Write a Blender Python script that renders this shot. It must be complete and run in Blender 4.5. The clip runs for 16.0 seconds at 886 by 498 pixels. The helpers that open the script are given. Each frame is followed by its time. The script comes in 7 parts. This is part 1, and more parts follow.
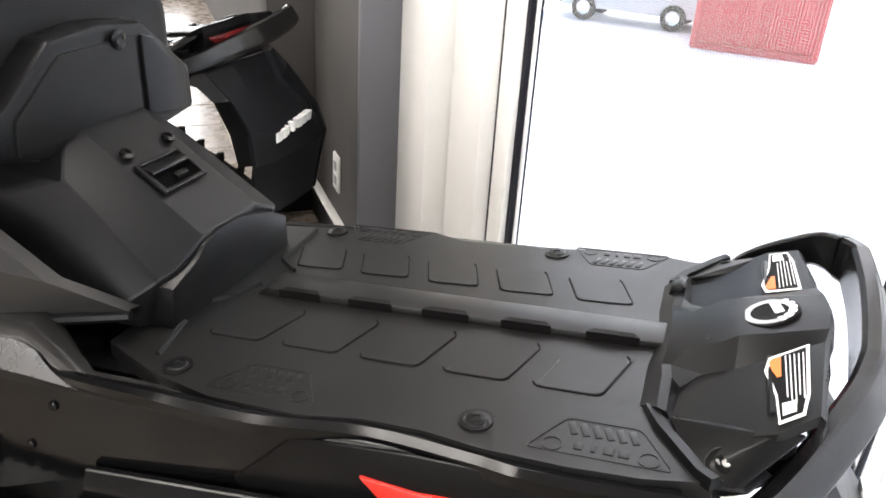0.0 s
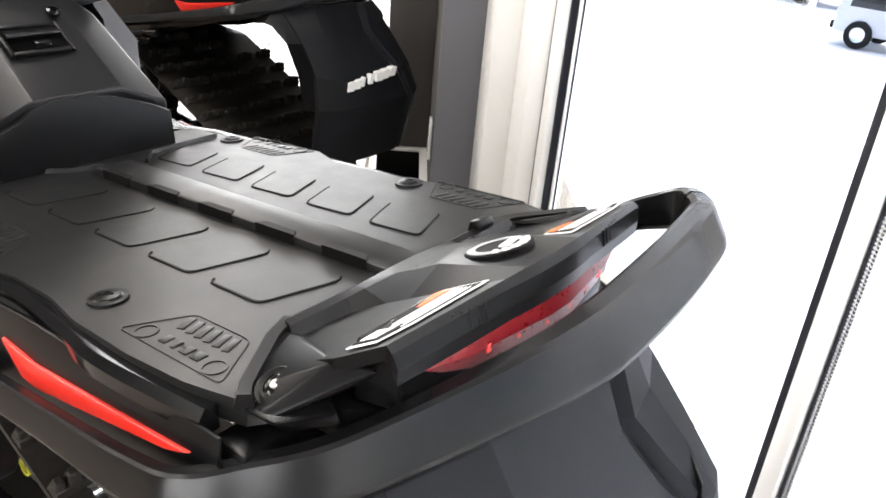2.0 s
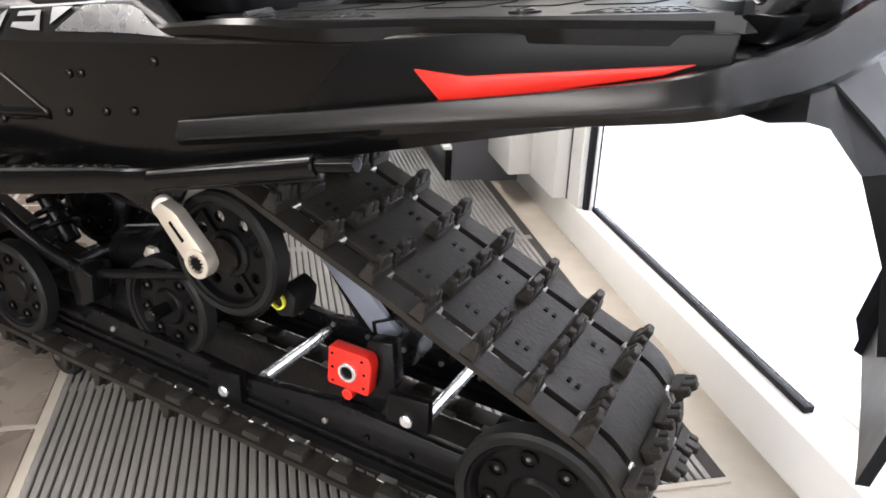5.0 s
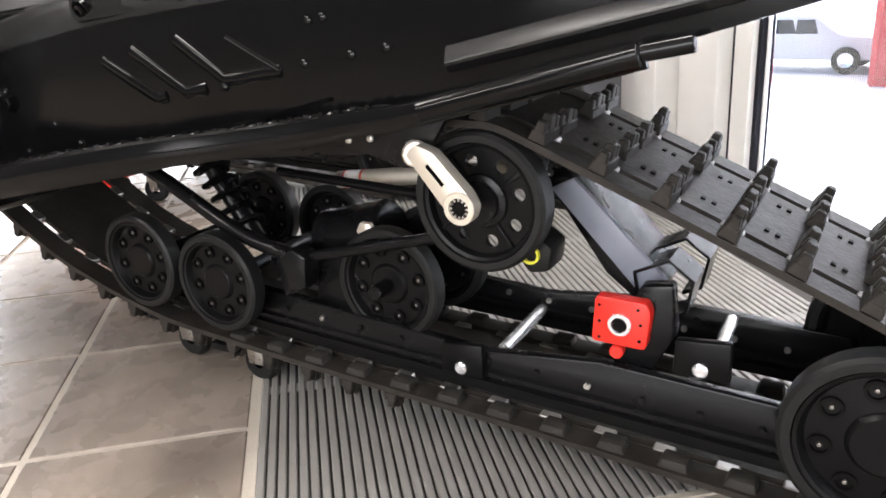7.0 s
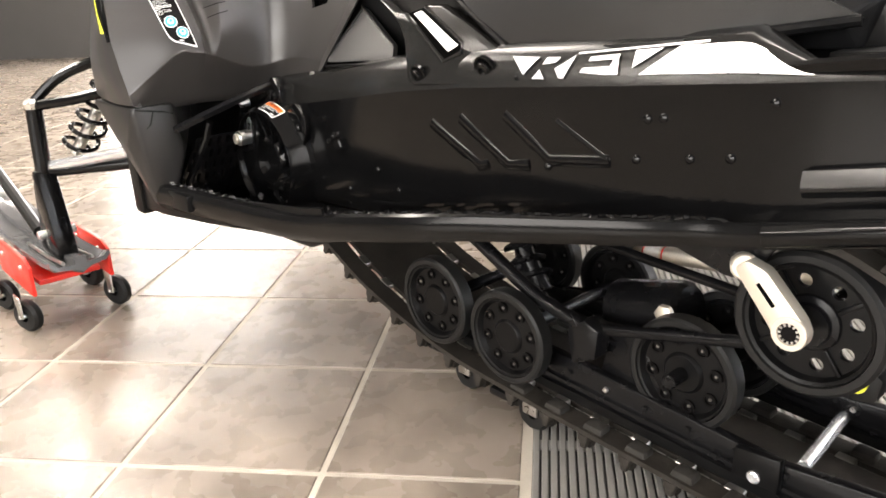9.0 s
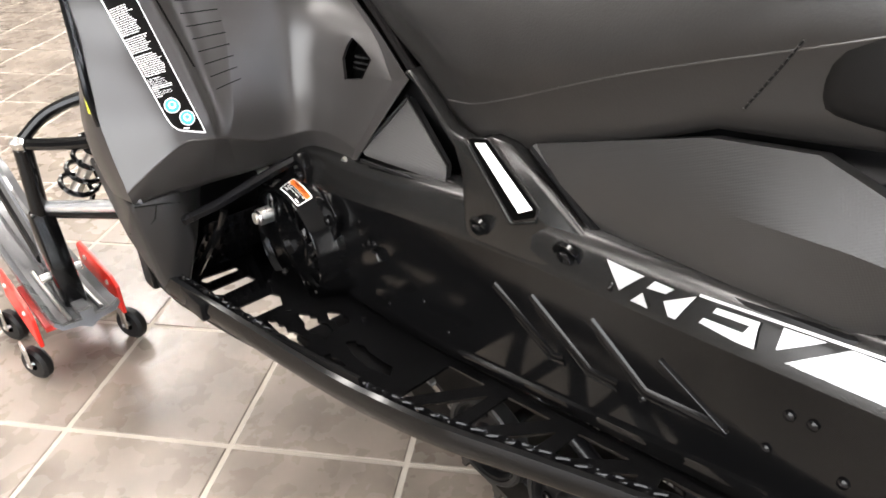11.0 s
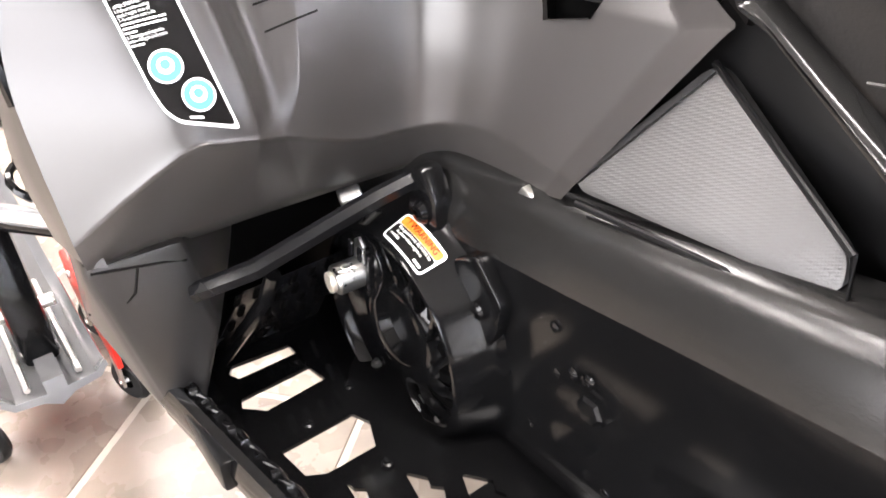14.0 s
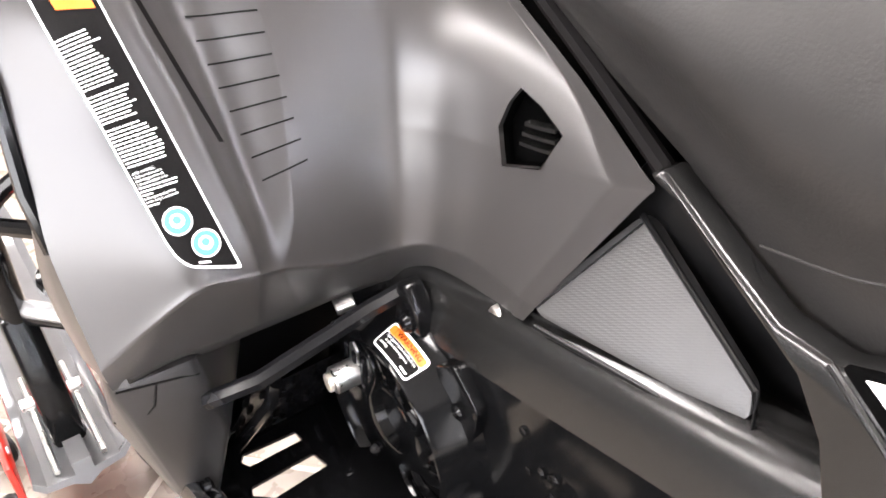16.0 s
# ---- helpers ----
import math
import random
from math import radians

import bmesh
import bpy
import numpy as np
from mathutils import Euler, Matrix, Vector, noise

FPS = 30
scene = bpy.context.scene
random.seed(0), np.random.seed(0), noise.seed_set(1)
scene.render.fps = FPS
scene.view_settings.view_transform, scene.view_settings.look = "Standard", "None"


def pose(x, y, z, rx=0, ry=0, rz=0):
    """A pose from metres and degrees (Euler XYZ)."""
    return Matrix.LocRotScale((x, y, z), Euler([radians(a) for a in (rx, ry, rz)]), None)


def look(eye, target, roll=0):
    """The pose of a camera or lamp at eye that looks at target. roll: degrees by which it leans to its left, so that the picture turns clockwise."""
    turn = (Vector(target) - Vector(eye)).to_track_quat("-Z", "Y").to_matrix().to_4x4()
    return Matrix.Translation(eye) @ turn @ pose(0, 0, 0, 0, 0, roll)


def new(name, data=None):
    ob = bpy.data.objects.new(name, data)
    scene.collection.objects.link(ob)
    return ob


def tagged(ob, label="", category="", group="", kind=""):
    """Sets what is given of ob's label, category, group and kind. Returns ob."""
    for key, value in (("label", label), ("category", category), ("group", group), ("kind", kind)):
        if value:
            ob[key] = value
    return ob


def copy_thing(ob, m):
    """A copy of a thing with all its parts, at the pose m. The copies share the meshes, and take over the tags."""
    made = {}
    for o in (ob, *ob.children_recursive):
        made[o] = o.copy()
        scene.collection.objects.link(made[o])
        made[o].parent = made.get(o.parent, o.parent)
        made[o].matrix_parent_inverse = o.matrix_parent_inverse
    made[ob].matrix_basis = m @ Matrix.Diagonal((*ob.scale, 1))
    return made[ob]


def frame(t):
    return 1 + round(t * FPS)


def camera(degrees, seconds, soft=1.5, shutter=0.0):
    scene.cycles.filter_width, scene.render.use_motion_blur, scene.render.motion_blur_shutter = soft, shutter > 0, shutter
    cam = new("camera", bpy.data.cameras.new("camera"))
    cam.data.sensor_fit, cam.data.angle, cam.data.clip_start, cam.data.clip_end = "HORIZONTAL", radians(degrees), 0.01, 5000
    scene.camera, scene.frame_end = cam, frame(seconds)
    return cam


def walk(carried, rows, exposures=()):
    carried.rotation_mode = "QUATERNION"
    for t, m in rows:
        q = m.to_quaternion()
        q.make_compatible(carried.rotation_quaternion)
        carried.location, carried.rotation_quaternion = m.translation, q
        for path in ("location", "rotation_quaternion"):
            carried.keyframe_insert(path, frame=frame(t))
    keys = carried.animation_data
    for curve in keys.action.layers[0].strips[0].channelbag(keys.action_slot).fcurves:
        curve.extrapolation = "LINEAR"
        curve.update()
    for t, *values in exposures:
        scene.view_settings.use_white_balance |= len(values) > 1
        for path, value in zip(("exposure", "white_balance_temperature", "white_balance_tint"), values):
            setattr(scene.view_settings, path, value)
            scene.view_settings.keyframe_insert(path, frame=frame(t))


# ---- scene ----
cam = camera(59.5, 16.0, soft=1.7, shutter=0.0)
PATH = [
    (0, (-0.09, -0.664, 1.056), (-0.649, 1.047, 0.184), 3.7),
    (0.5, (0.016, -0.66, 1.056), (-0.779, 0.962, 0.198), 3.6),
    (1, (0.157, -0.642, 1.068), (-0.824, 0.864, 0.19), 5.1),
    (1.5, (0.228, -0.516, 1.02), (-0.805, 0.965, 0.161), 5.1),
    (2, (0.258, -0.414, 0.958), (-0.802, 1.03, 0.068), 5.2),
    (2.5, (0.25, -0.391, 0.955), (-0.704, 1.083, -0.003), 7.7),
    (3, (0.244, -0.415, 0.951), (-0.686, 1.103, 0.04), 8.0),
    (3.5, (0.201, -0.478, 0.925), (-0.852, 1.035, 0.149), 6.6),
    (4, (0.148, -0.632, 0.892), (-0.927, 0.873, 0.129), 6.6),
    (4.2, (0.126, -0.693, 0.871), (-0.904, 0.825, 0.076), 6.2),
    (6.3, (-0.096, -0.865, 0.579), (-0.75, 0.854, -0.207), -2.9),
    (6.5, (-0.123, -0.877, 0.578), (-0.844, 0.827, -0.181), -2.9),
    (7, (-0.192, -0.911, 0.585), (-1.153, 0.71, -0.084), -3.6),
    (7.5, (-0.235, -0.941, 0.598), (-1.371, 0.586, -0.017), -4.3),
    (8, (-0.26, -0.964, 0.618), (-1.545, 0.452, 0.031), -4.9),
    (8.2, (-0.269, -0.974, 0.626), (-1.598, 0.405, 0.049), -5.0),
    (10.3, (-0.357, -0.797, 0.935), (-1.743, 0.164, -0.14), -2.8),
    (10.4, (-0.395, -0.779, 0.948), (-1.765, 0.168, -0.159), -2.7),
    (10.5, (-0.427, -0.757, 0.951), (-1.793, 0.202, -0.15), -1.4),
    (11, (-0.573, -0.734, 1.009), (-1.893, 0.353, -0.027), -2.2),
    (11.5, (-0.692, -0.682, 0.988), (-1.978, 0.453, -0.041), -2.4),
    (12, (-0.888, -0.571, 0.913), (-2.246, 0.531, -0.057), -4.8),
    (12.5, (-1.016, -0.51, 0.853), (-2.445, 0.429, -0.185), -6.2),
    (13, (-1.089, -0.497, 0.828), (-2.51, 0.387, -0.268), -5.6),
    (13.5, (-1.111, -0.499, 0.818), (-2.47, 0.435, -0.314), -3.1),
    (14, (-1.113, -0.5, 0.818), (-2.449, 0.451, -0.328), -1.7),
    (14.5, (-1.11, -0.5, 0.821), (-2.457, 0.455, -0.307), -1.3),
    (15, (-1.101, -0.499, 0.824), (-2.462, 0.453, -0.29), -1.1),
    (15.5, (-1.081, -0.498, 0.845), (-2.448, 0.444, -0.27), -2.1),
    (16, (-1.074, -0.487, 0.911), (-2.471, 0.456, -0.166), -4.2),
]
walk(cam, [(t, look(eye, target, roll)) for t, eye, target, roll in PATH],
     exposures=[(0.0, 0.8, 6600, 12), (4.2, 0.85, 6500, 12), (6.3, 0.85, 6450, 16), (7.0, 1.0, 6500, 14), (7.5, 1.3, 6750, 14), (8.0, 1.45, 7200, 14), (10.5, 1.22, 6450, 10), (11.0, 1.3, 6500, 12),
                (12.0, 1.7, 6400, 15), (12.5, 2.0, 6400, 15), (13.0, 2.12, 6450, 16), (14.5, 2.2, 6500, 16), (15.5, 2.2, 6500, 16), (16.0, 2.15, 6450, 16)])

# ---- world and light ----
world = bpy.data.worlds.new("sky")
scene.world = world
world.use_nodes = True
wn = world.node_tree.nodes
sky = wn.new("ShaderNodeTexSky")
sky.sky_type, sky.sun_disc = "NISHITA", False
sky.sun_elevation, sky.sun_rotation = radians(49), radians(40)
wn["Background"].inputs[1].default_value = 0.15
world.node_tree.links.new(sky.outputs[0], wn["Background"].inputs[0])
sun = new("sun", bpy.data.lights.new("sun", "SUN"))
sun.data.energy, sun.data.angle, sun.data.color = 4.6, radians(110), (1, 0.98, 0.96)
sun.matrix_world = look((5, 6, 9), (0, 0, 0))

# the building's own axes: U runs along the glass front, V points out through it
UX, UY, VX, VY = 0.642, -0.767, 0.767, 0.642


def room(a, b, z=0.0):
    return Vector((a * UX + b * VX, a * UY + b * VY, z))


ROOM_TURN = math.degrees(math.atan2(UY, UX))


def lamp(name, a, b, z, w, d, power, colour=(1, 0.96, 0.9)):
    data = bpy.data.lights.new(name, "AREA")
    data.shape, data.size, data.size_y, data.energy, data.color = "RECTANGLE", w, d, power, colour
    ob = new(name, data)
    ob.matrix_world = Matrix.Translation(room(a, b, z)) @ pose(0, 0, 0, 0, 0, ROOM_TURN)
    return ob


# Ceiling lamps are added out of view, placed for floor glare and highlights.
ADDED_LAMPS = [(-0.6, -0.8), (-1.9, -3.0), (-1.9, -4.6), (-3.6, -1.6), (-4.4, -4.4), (0.6, -3.4), (0.7, -5.6)]
for la, lb in ADDED_LAMPS:
    lamp("ceiling_lamp", la, lb, 2.86, 1.2, 0.5, 21)


def window_lamp(name, at, to, w, h, power, colour=(1, 0.99, 0.97)):
    """An added area lamp for daylight through a glass front assumed out of view."""
    ob = new(name, bpy.data.lights.new(name, "AREA"))
    ob.data.shape, ob.data.size, ob.data.size_y, ob.data.energy, ob.data.color = "RECTANGLE", w, h, power, colour
    ob.matrix_world = look(at, to)
    return ob


window_lamp("west_daylight", room(-6.6, -2.6, 1.35), room(0, -2.6, 1.0), 5.0, 2.2, 170)
# The east and front lamps are added to brighten the cowl.
window_lamp("east_daylight", room(3.5, -3.5, 1.4), room(-0.5, -1.6, 0.8), 4.6, 2.0, 130)
window_lamp("front_daylight", room(2.05, 0.16, 1.2), room(1.6, -2.0, 0.9), 1.1, 2.1, 6)
window_lamp("front_daylight", room(3.2, 0.16, 1.2), room(2.2, -2.0, 0.9), 0.95, 2.1, 6)



# ---- materials ----
def material(name, base, rough=0.5, metal=0.0, vary=0.15, scale=12.0, bump=0.0, bump_scale=300.0, coat=0.0, rough_vary=0.1, tint=None, spec=0.5):
    """A procedural surface: base colour with two scales of variation, uneven gloss and fine relief."""
    m = bpy.data.materials.new(name)
    m.use_nodes = True
    nt = m.node_tree
    b = nt.nodes["Principled BSDF"]
    link = nt.links.new
    co = nt.nodes.new("ShaderNodeTexCoord")
    n1 = nt.nodes.new("ShaderNodeTexNoise")
    n1.inputs["Scale"].default_value, n1.inputs["Detail"].default_value = scale, 6
    link(co.outputs["Object"], n1.inputs["Vector"])
    mix = nt.nodes.new("ShaderNodeMix")
    mix.data_type = "RGBA"
    lo = [max(0, c * (1 - vary)) for c in base]
    hi = [min(1, c * (1 + vary)) for c in (tint or base)]
    mix.inputs[6].default_value, mix.inputs[7].default_value = (*lo, 1), (*hi, 1)
    link(n1.outputs[0], mix.inputs[0])
    link(mix.outputs[2], b.inputs["Base Color"])
    n2 = nt.nodes.new("ShaderNodeTexNoise")
    n2.inputs["Scale"].default_value, n2.inputs["Detail"].default_value = scale * 2.7, 4
    link(co.outputs["Object"], n2.inputs["Vector"])
    rr = nt.nodes.new("ShaderNodeMapRange")
    rr.inputs[3].default_value, rr.inputs[4].default_value = max(0.02, rough - rough_vary), min(1, rough + rough_vary)
    link(n2.outputs[0], rr.inputs[0])
    link(rr.outputs[0], b.inputs["Roughness"])
    b.inputs["Metallic"].default_value = metal
    b.inputs["Specular IOR Level"].default_value = spec
    b.inputs["Coat Weight"].default_value = coat
    b.inputs["Coat Roughness"].default_value = 0.08
    if bump:
        n3 = nt.nodes.new("ShaderNodeTexNoise")
        n3.inputs["Scale"].default_value, n3.inputs["Detail"].default_value = bump_scale, 2
        link(co.outputs["Object"], n3.inputs["Vector"])
        bp = nt.nodes.new("ShaderNodeBump")
        bp.inputs["Strength"].default_value, bp.inputs["Distance"].default_value = bump, 0.002
        link(n3.outputs[0], bp.inputs["Height"])
        link(bp.outputs[0], b.inputs["Normal"])
    return m


M_GLOSS = material("gloss black paint", (0.003, 0.003, 0.0032), 0.13, bump=0.012, bump_scale=260, rough_vary=0.03, spec=0.23)
M_PLASTIC = material("black moulded plastic", (0.004, 0.004, 0.0042), 0.3, bump=0.04, bump_scale=700, spec=0.14, rough_vary=0.05)
M_MAT = material("black rubber mat", (0.005, 0.0049, 0.0048), 0.36, bump=0.05, bump_scale=800, vary=0.25, spec=0.31, rough_vary=0.08)
M_COWL = material("charcoal satin plastic", (0.026, 0.024, 0.023), 0.3, bump=0.02, bump_scale=900, vary=0.04, scale=5, spec=0.5, rough_vary=0.015)
M_BASE = material("dark satin plastic", (0.006, 0.0061, 0.0066), 0.32, bump=0.03, bump_scale=600, vary=0.08, scale=6, spec=0.15, rough_vary=0.04)
M_FLAP = material("grey rubber flap", (0.008, 0.0088, 0.0105), 0.36, bump=0.03, bump_scale=500, spec=0.13, rough_vary=0.05)
M_SEAT = material("dark vinyl", (0.013, 0.0121, 0.0115), 0.4, bump=0.12, bump_scale=420, spec=0.34)
M_PAD = material("black vinyl", (0.006, 0.0058, 0.0057), 0.4, bump=0.06, bump_scale=520, spec=0.1)
M_TRACK = material("track rubber", (0.009, 0.0082, 0.0075), 0.5, bump=0.3, bump_scale=160, vary=0.35, scale=30, tint=(0.03, 0.026, 0.022), spec=0.18)
M_WORN = material("worn brown rubber", (0.013, 0.011, 0.0085), 0.8, bump=0.4, bump_scale=120, vary=0.5, scale=40)
M_RAIL = material("black anodised rail", (0.005, 0.005, 0.0055), 0.25, bump=0.05, spec=0.2)
M_RUBBER = material("black tyre rubber", (0.009, 0.009, 0.009), 0.45, bump=0.1, bump_scale=200, spec=0.22)
M_CLIP = material("dull steel clip", (0.32, 0.31, 0.29), 0.38, metal=1.0, scale=60)
M_STEEL = material("zinc plated steel", (0.62, 0.61, 0.58), 0.3, metal=1.0, scale=60)
M_ALU = material("bare cast aluminium", (0.72, 0.66, 0.56), 0.42, metal=0.7, scale=30, bump=0.1, bump_scale=200)
M_BRIGHT = material("bright tube", (0.85, 0.86, 0.88), 0.22, metal=0.8)
M_RED = material("red plastic", (0.75, 0.025, 0.015), 0.35, vary=0.08)
M_LENS = material("dark red lens", (0.14, 0.006, 0.009), 0.3, vary=0.3, scale=60)
M_ORANGE = material("orange print", (0.8, 0.15, 0.01), 0.45)
M_WHITE = material("white print", (0.8, 0.8, 0.78), 0.45, vary=0.04, spec=0.25)
# Darker copy of the silver print, shade put into its tone.
M_SHADED_PRINT = material("dull silver print", (0.42, 0.425, 0.43), 0.28, metal=0.9, vary=0.05)
M_GREYPRINT = material("silver grey print", (0.28, 0.285, 0.29), 0.3, vary=0.05)
M_SILVER = material("bright silver print", (0.55, 0.55, 0.56), 0.34, metal=0.7, vary=0.04)
# Black for print, and for shade painted into notches, grooves, sockets and gaps.
M_INK_SHADE = material("black print", (0.004, 0.0035, 0.0035), 0.55, spec=0.07)
M_BLUE = material("blue print", (0.07, 0.36, 0.62), 0.5, vary=0.05, spec=0.15)
M_WALL = material("dark grey wall paint", (0.085, 0.08, 0.077), 0.9, bump=0.12, bump_scale=90, vary=0.1, scale=3, spec=0.1)
# Lighter, bluer copy of the wall's grey: window light painted in.
M_LIT_REVEAL = material("blue grey pillar paint", (0.15, 0.15, 0.162), 0.7, vary=0.06, scale=3, spec=0.2)
# For walls out of view, dark so that black surfaces reflect little.
M_UNSEEN_WALL = material("grey wall paint", (0.075, 0.072, 0.07), 0.7, vary=0.06, scale=2)
M_CEILING = material("white ceiling paint", (0.4, 0.39, 0.38), 0.8, vary=0.05, scale=2)
M_FRAME = material("white door frame", (0.88, 0.87, 0.84), 0.4, vary=0.05, scale=8)
M_GASKET = material("black gasket", (0.006, 0.006, 0.01), 0.6, spec=0.2)
M_SHOULDER = material("grained black plastic", (0.007, 0.0068, 0.0066), 0.2, bump=0.06, bump_scale=650, spec=0.45, rough_vary=0.03)
# The shade inside openings is put into this colour.
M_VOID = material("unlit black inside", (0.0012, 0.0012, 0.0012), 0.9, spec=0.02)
M_PLATE = material("blue grey painted steel", (0.2, 0.215, 0.26), 0.42, vary=0.2, scale=25, bump=0.08)
M_BAR = material("black satin bar", (0.005, 0.005, 0.0053), 0.24, bump=0.02, bump_scale=600, spec=0.36, rough_vary=0.02)
M_SKIRT = material("dark charcoal plastic", (0.014, 0.0132, 0.013), 0.32, bump=0.02, bump_scale=900, vary=0.05, scale=5, spec=0.36, rough_vary=0.02)
M_SKI = material("smoky glossy ski plastic", (0.1, 0.1, 0.102), 0.16, vary=0.2, scale=14, spec=0.6)
M_GROUT = material("sandy grout", (0.42, 0.38, 0.32), 0.85, bump=0.3, vary=0.15, scale=20)
M_GRATE = material("grey grate", (0.2, 0.192, 0.178), 0.45, vary=0.25, scale=15, bump=0.1)
M_GRATEBED = material("dark grate bed", (0.03, 0.028, 0.025), 0.8)
M_SNOW = material("packed snow", (0.8, 0.82, 0.85), 0.7, vary=0.06, scale=0.6, bump=0.2, bump_scale=8)
M_YELLOW = material("yellow paint", (0.75, 0.72, 0.06), 0.35, vary=0.05)
M_CARWHITE = material("white car paint", (0.75, 0.76, 0.78), 0.25, vary=0.04)
# The red is lightened, overexposed daylight put into the colour.
M_CARRED = material("faded red paint", (0.6, 0.06, 0.07), 0.3, vary=0.06)
M_CARGLASS = material("dark car glass", (0.03, 0.035, 0.04), 0.08)


def tile_material():
    m = material("brown stone tile", (0.08, 0.062, 0.049), 0.28, vary=0.45, scale=7, rough_vary=0.13, bump=0.12, bump_scale=45, tint=(0.25, 0.21, 0.172))
    nt = m.node_tree
    info = nt.nodes.new("ShaderNodeObjectInfo")
    geo = nt.nodes.new("ShaderNodeTexCoord")
    add = nt.nodes.new("ShaderNodeVectorMath")
    add.operation = "MULTIPLY_ADD"
    add.inputs[1].default_value = (17, 31, 7)
    nt.links.new(info.outputs["Random"], add.inputs[0])
    nt.links.new(geo.outputs["Object"], add.inputs[2])
    for n in nt.nodes:
        if n.bl_idname == "ShaderNodeTexNoise":
            nt.links.new(add.outputs[0], n.inputs["Vector"])
    return m


M_TILE = tile_material()
M_GLASS = bpy.data.materials.new("clear glass")
M_GLASS.use_nodes = True
_g = M_GLASS.node_tree.nodes["Principled BSDF"]
_g.inputs["Transmission Weight"].default_value, _g.inputs["Roughness"].default_value, _g.inputs["IOR"].default_value = 1.0, 0.0, 1.05
_g.inputs["Base Color"].default_value = (0.97, 0.98, 0.98, 1)


def film_material(most):
    """See-through window film with a fine grid of printed dots."""
    m = bpy.data.materials.new("perforated window film")
    m.use_nodes = True
    nt = m.node_tree
    nt.nodes["Principled BSDF"].inputs["Base Color"].default_value = (0.5, 0.5, 0.5, 1)
    co = nt.nodes.new("ShaderNodeTexCoord")
    vo = nt.nodes.new("ShaderNodeTexVoronoi")
    vo.inputs["Scale"].default_value, vo.inputs["Randomness"].default_value = 260, 0.0
    nt.links.new(co.outputs["Object"], vo.inputs["Vector"])
    rg = nt.nodes.new("ShaderNodeMapRange")
    rg.inputs[1].default_value, rg.inputs[2].default_value = 0.45, 0.6
    rg.inputs[3].default_value, rg.inputs[4].default_value = 0.0, most
    nt.links.new(vo.outputs["Distance"], rg.inputs[0])
    nt.links.new(rg.outputs[0], nt.nodes["Principled BSDF"].inputs["Alpha"])
    return m


M_FILM, M_FILM_DENSE = film_material(0.22), film_material(0.6)
# Glow of the added ceiling lights.
M_LAMP = bpy.data.materials.new("lamp diffuser")
M_LAMP.use_nodes = True
M_LAMP.node_tree.nodes["Principled BSDF"].inputs["Emission Color"].default_value = (1, 0.97, 0.92, 1)
M_LAMP.node_tree.nodes["Principled BSDF"].inputs["Emission Strength"].default_value = 6


# ---- mesh tools ----
def finish(ob, bm, mat, angle=35):
    bmesh.ops.recalc_face_normals(bm, faces=bm.faces)
    bm.to_mesh(ob.data)
    bm.free()
    for p in ob.data.polygons:
        p.use_smooth = True
    ob.data.set_sharp_from_angle(angle=radians(angle))
    ob.data.materials.append(mat)
    return ob


def part(name, bm, mat, parent=None, label="", angle=35):
    ob = new(name, bpy.data.meshes.new(name))
    finish(ob, bm, mat, angle)
    if parent:
        ob.parent = parent
    if label:
        ob["label"] = label
    return ob


def again(ob, m, parent=None):
    """The same piece once more, sharing its mesh, at the local pose m."""
    c = new(ob.name.split(".")[0], ob.data)
    c.parent = parent if parent else ob.parent
    c.matrix_basis = m
    if "label" in ob:
        c["label"] = ob["label"]
    return c


def soften(bm, r, seg=2, min_angle=25):
    if r <= 0:
        return bm
    edges = [e for e in bm.edges if len(e.link_faces) == 2 and e.calc_face_angle(0) > radians(min_angle)]
    bmesh.ops.bevel(bm, geom=edges, offset=r, segments=seg, profile=0.5, affect="EDGES", clamp_overlap=True)
    return bm


def prism(poly, lo, hi, axis="y", bevel=0.0, seg=2, bm=None):
    """A polygon pushed along an axis. poly lists the other two coordinates in x, y, z order."""
    own = bm or bmesh.new()

    def at(p, h):
        return {"x": (h, p[0], p[1]), "y": (p[0], h, p[1]), "z": (p[0], p[1], h)}[axis]

    tmp = bmesh.new()
    a = [tmp.verts.new(at(p, lo)) for p in poly]
    b = [tmp.verts.new(at(p, hi)) for p in poly]
    n = len(poly)
    tmp.faces.new(a)
    tmp.faces.new(b[::-1])
    for i in range(n):
        tmp.faces.new((a[i], b[i], b[(i + 1) % n], a[(i + 1) % n]))
    bmesh.ops.recalc_face_normals(tmp, faces=tmp.faces)
    soften(tmp, bevel, seg)
    if bm is None:
        own.free()
        return tmp
    merge(own, tmp)
    return own


def merge(bm, other, m=None):
    if m is not None:
        other.transform(m)
    me = bpy.data.meshes.new("t")
    other.to_mesh(me)
    other.free()
    bm.from_mesh(me)
    bpy.data.meshes.remove(me)
    return bm


def box(c, size, bevel=0.0, turn=None, seg=2):
    bm = bmesh.new()
    bmesh.ops.create_cube(bm, size=1)
    bm.transform(Matrix.Diagonal((*size, 1)))
    soften(bm, bevel, seg)
    bm.transform(Matrix.Translation(c) @ (turn if turn is not None else Matrix.Identity(4)))
    return bm


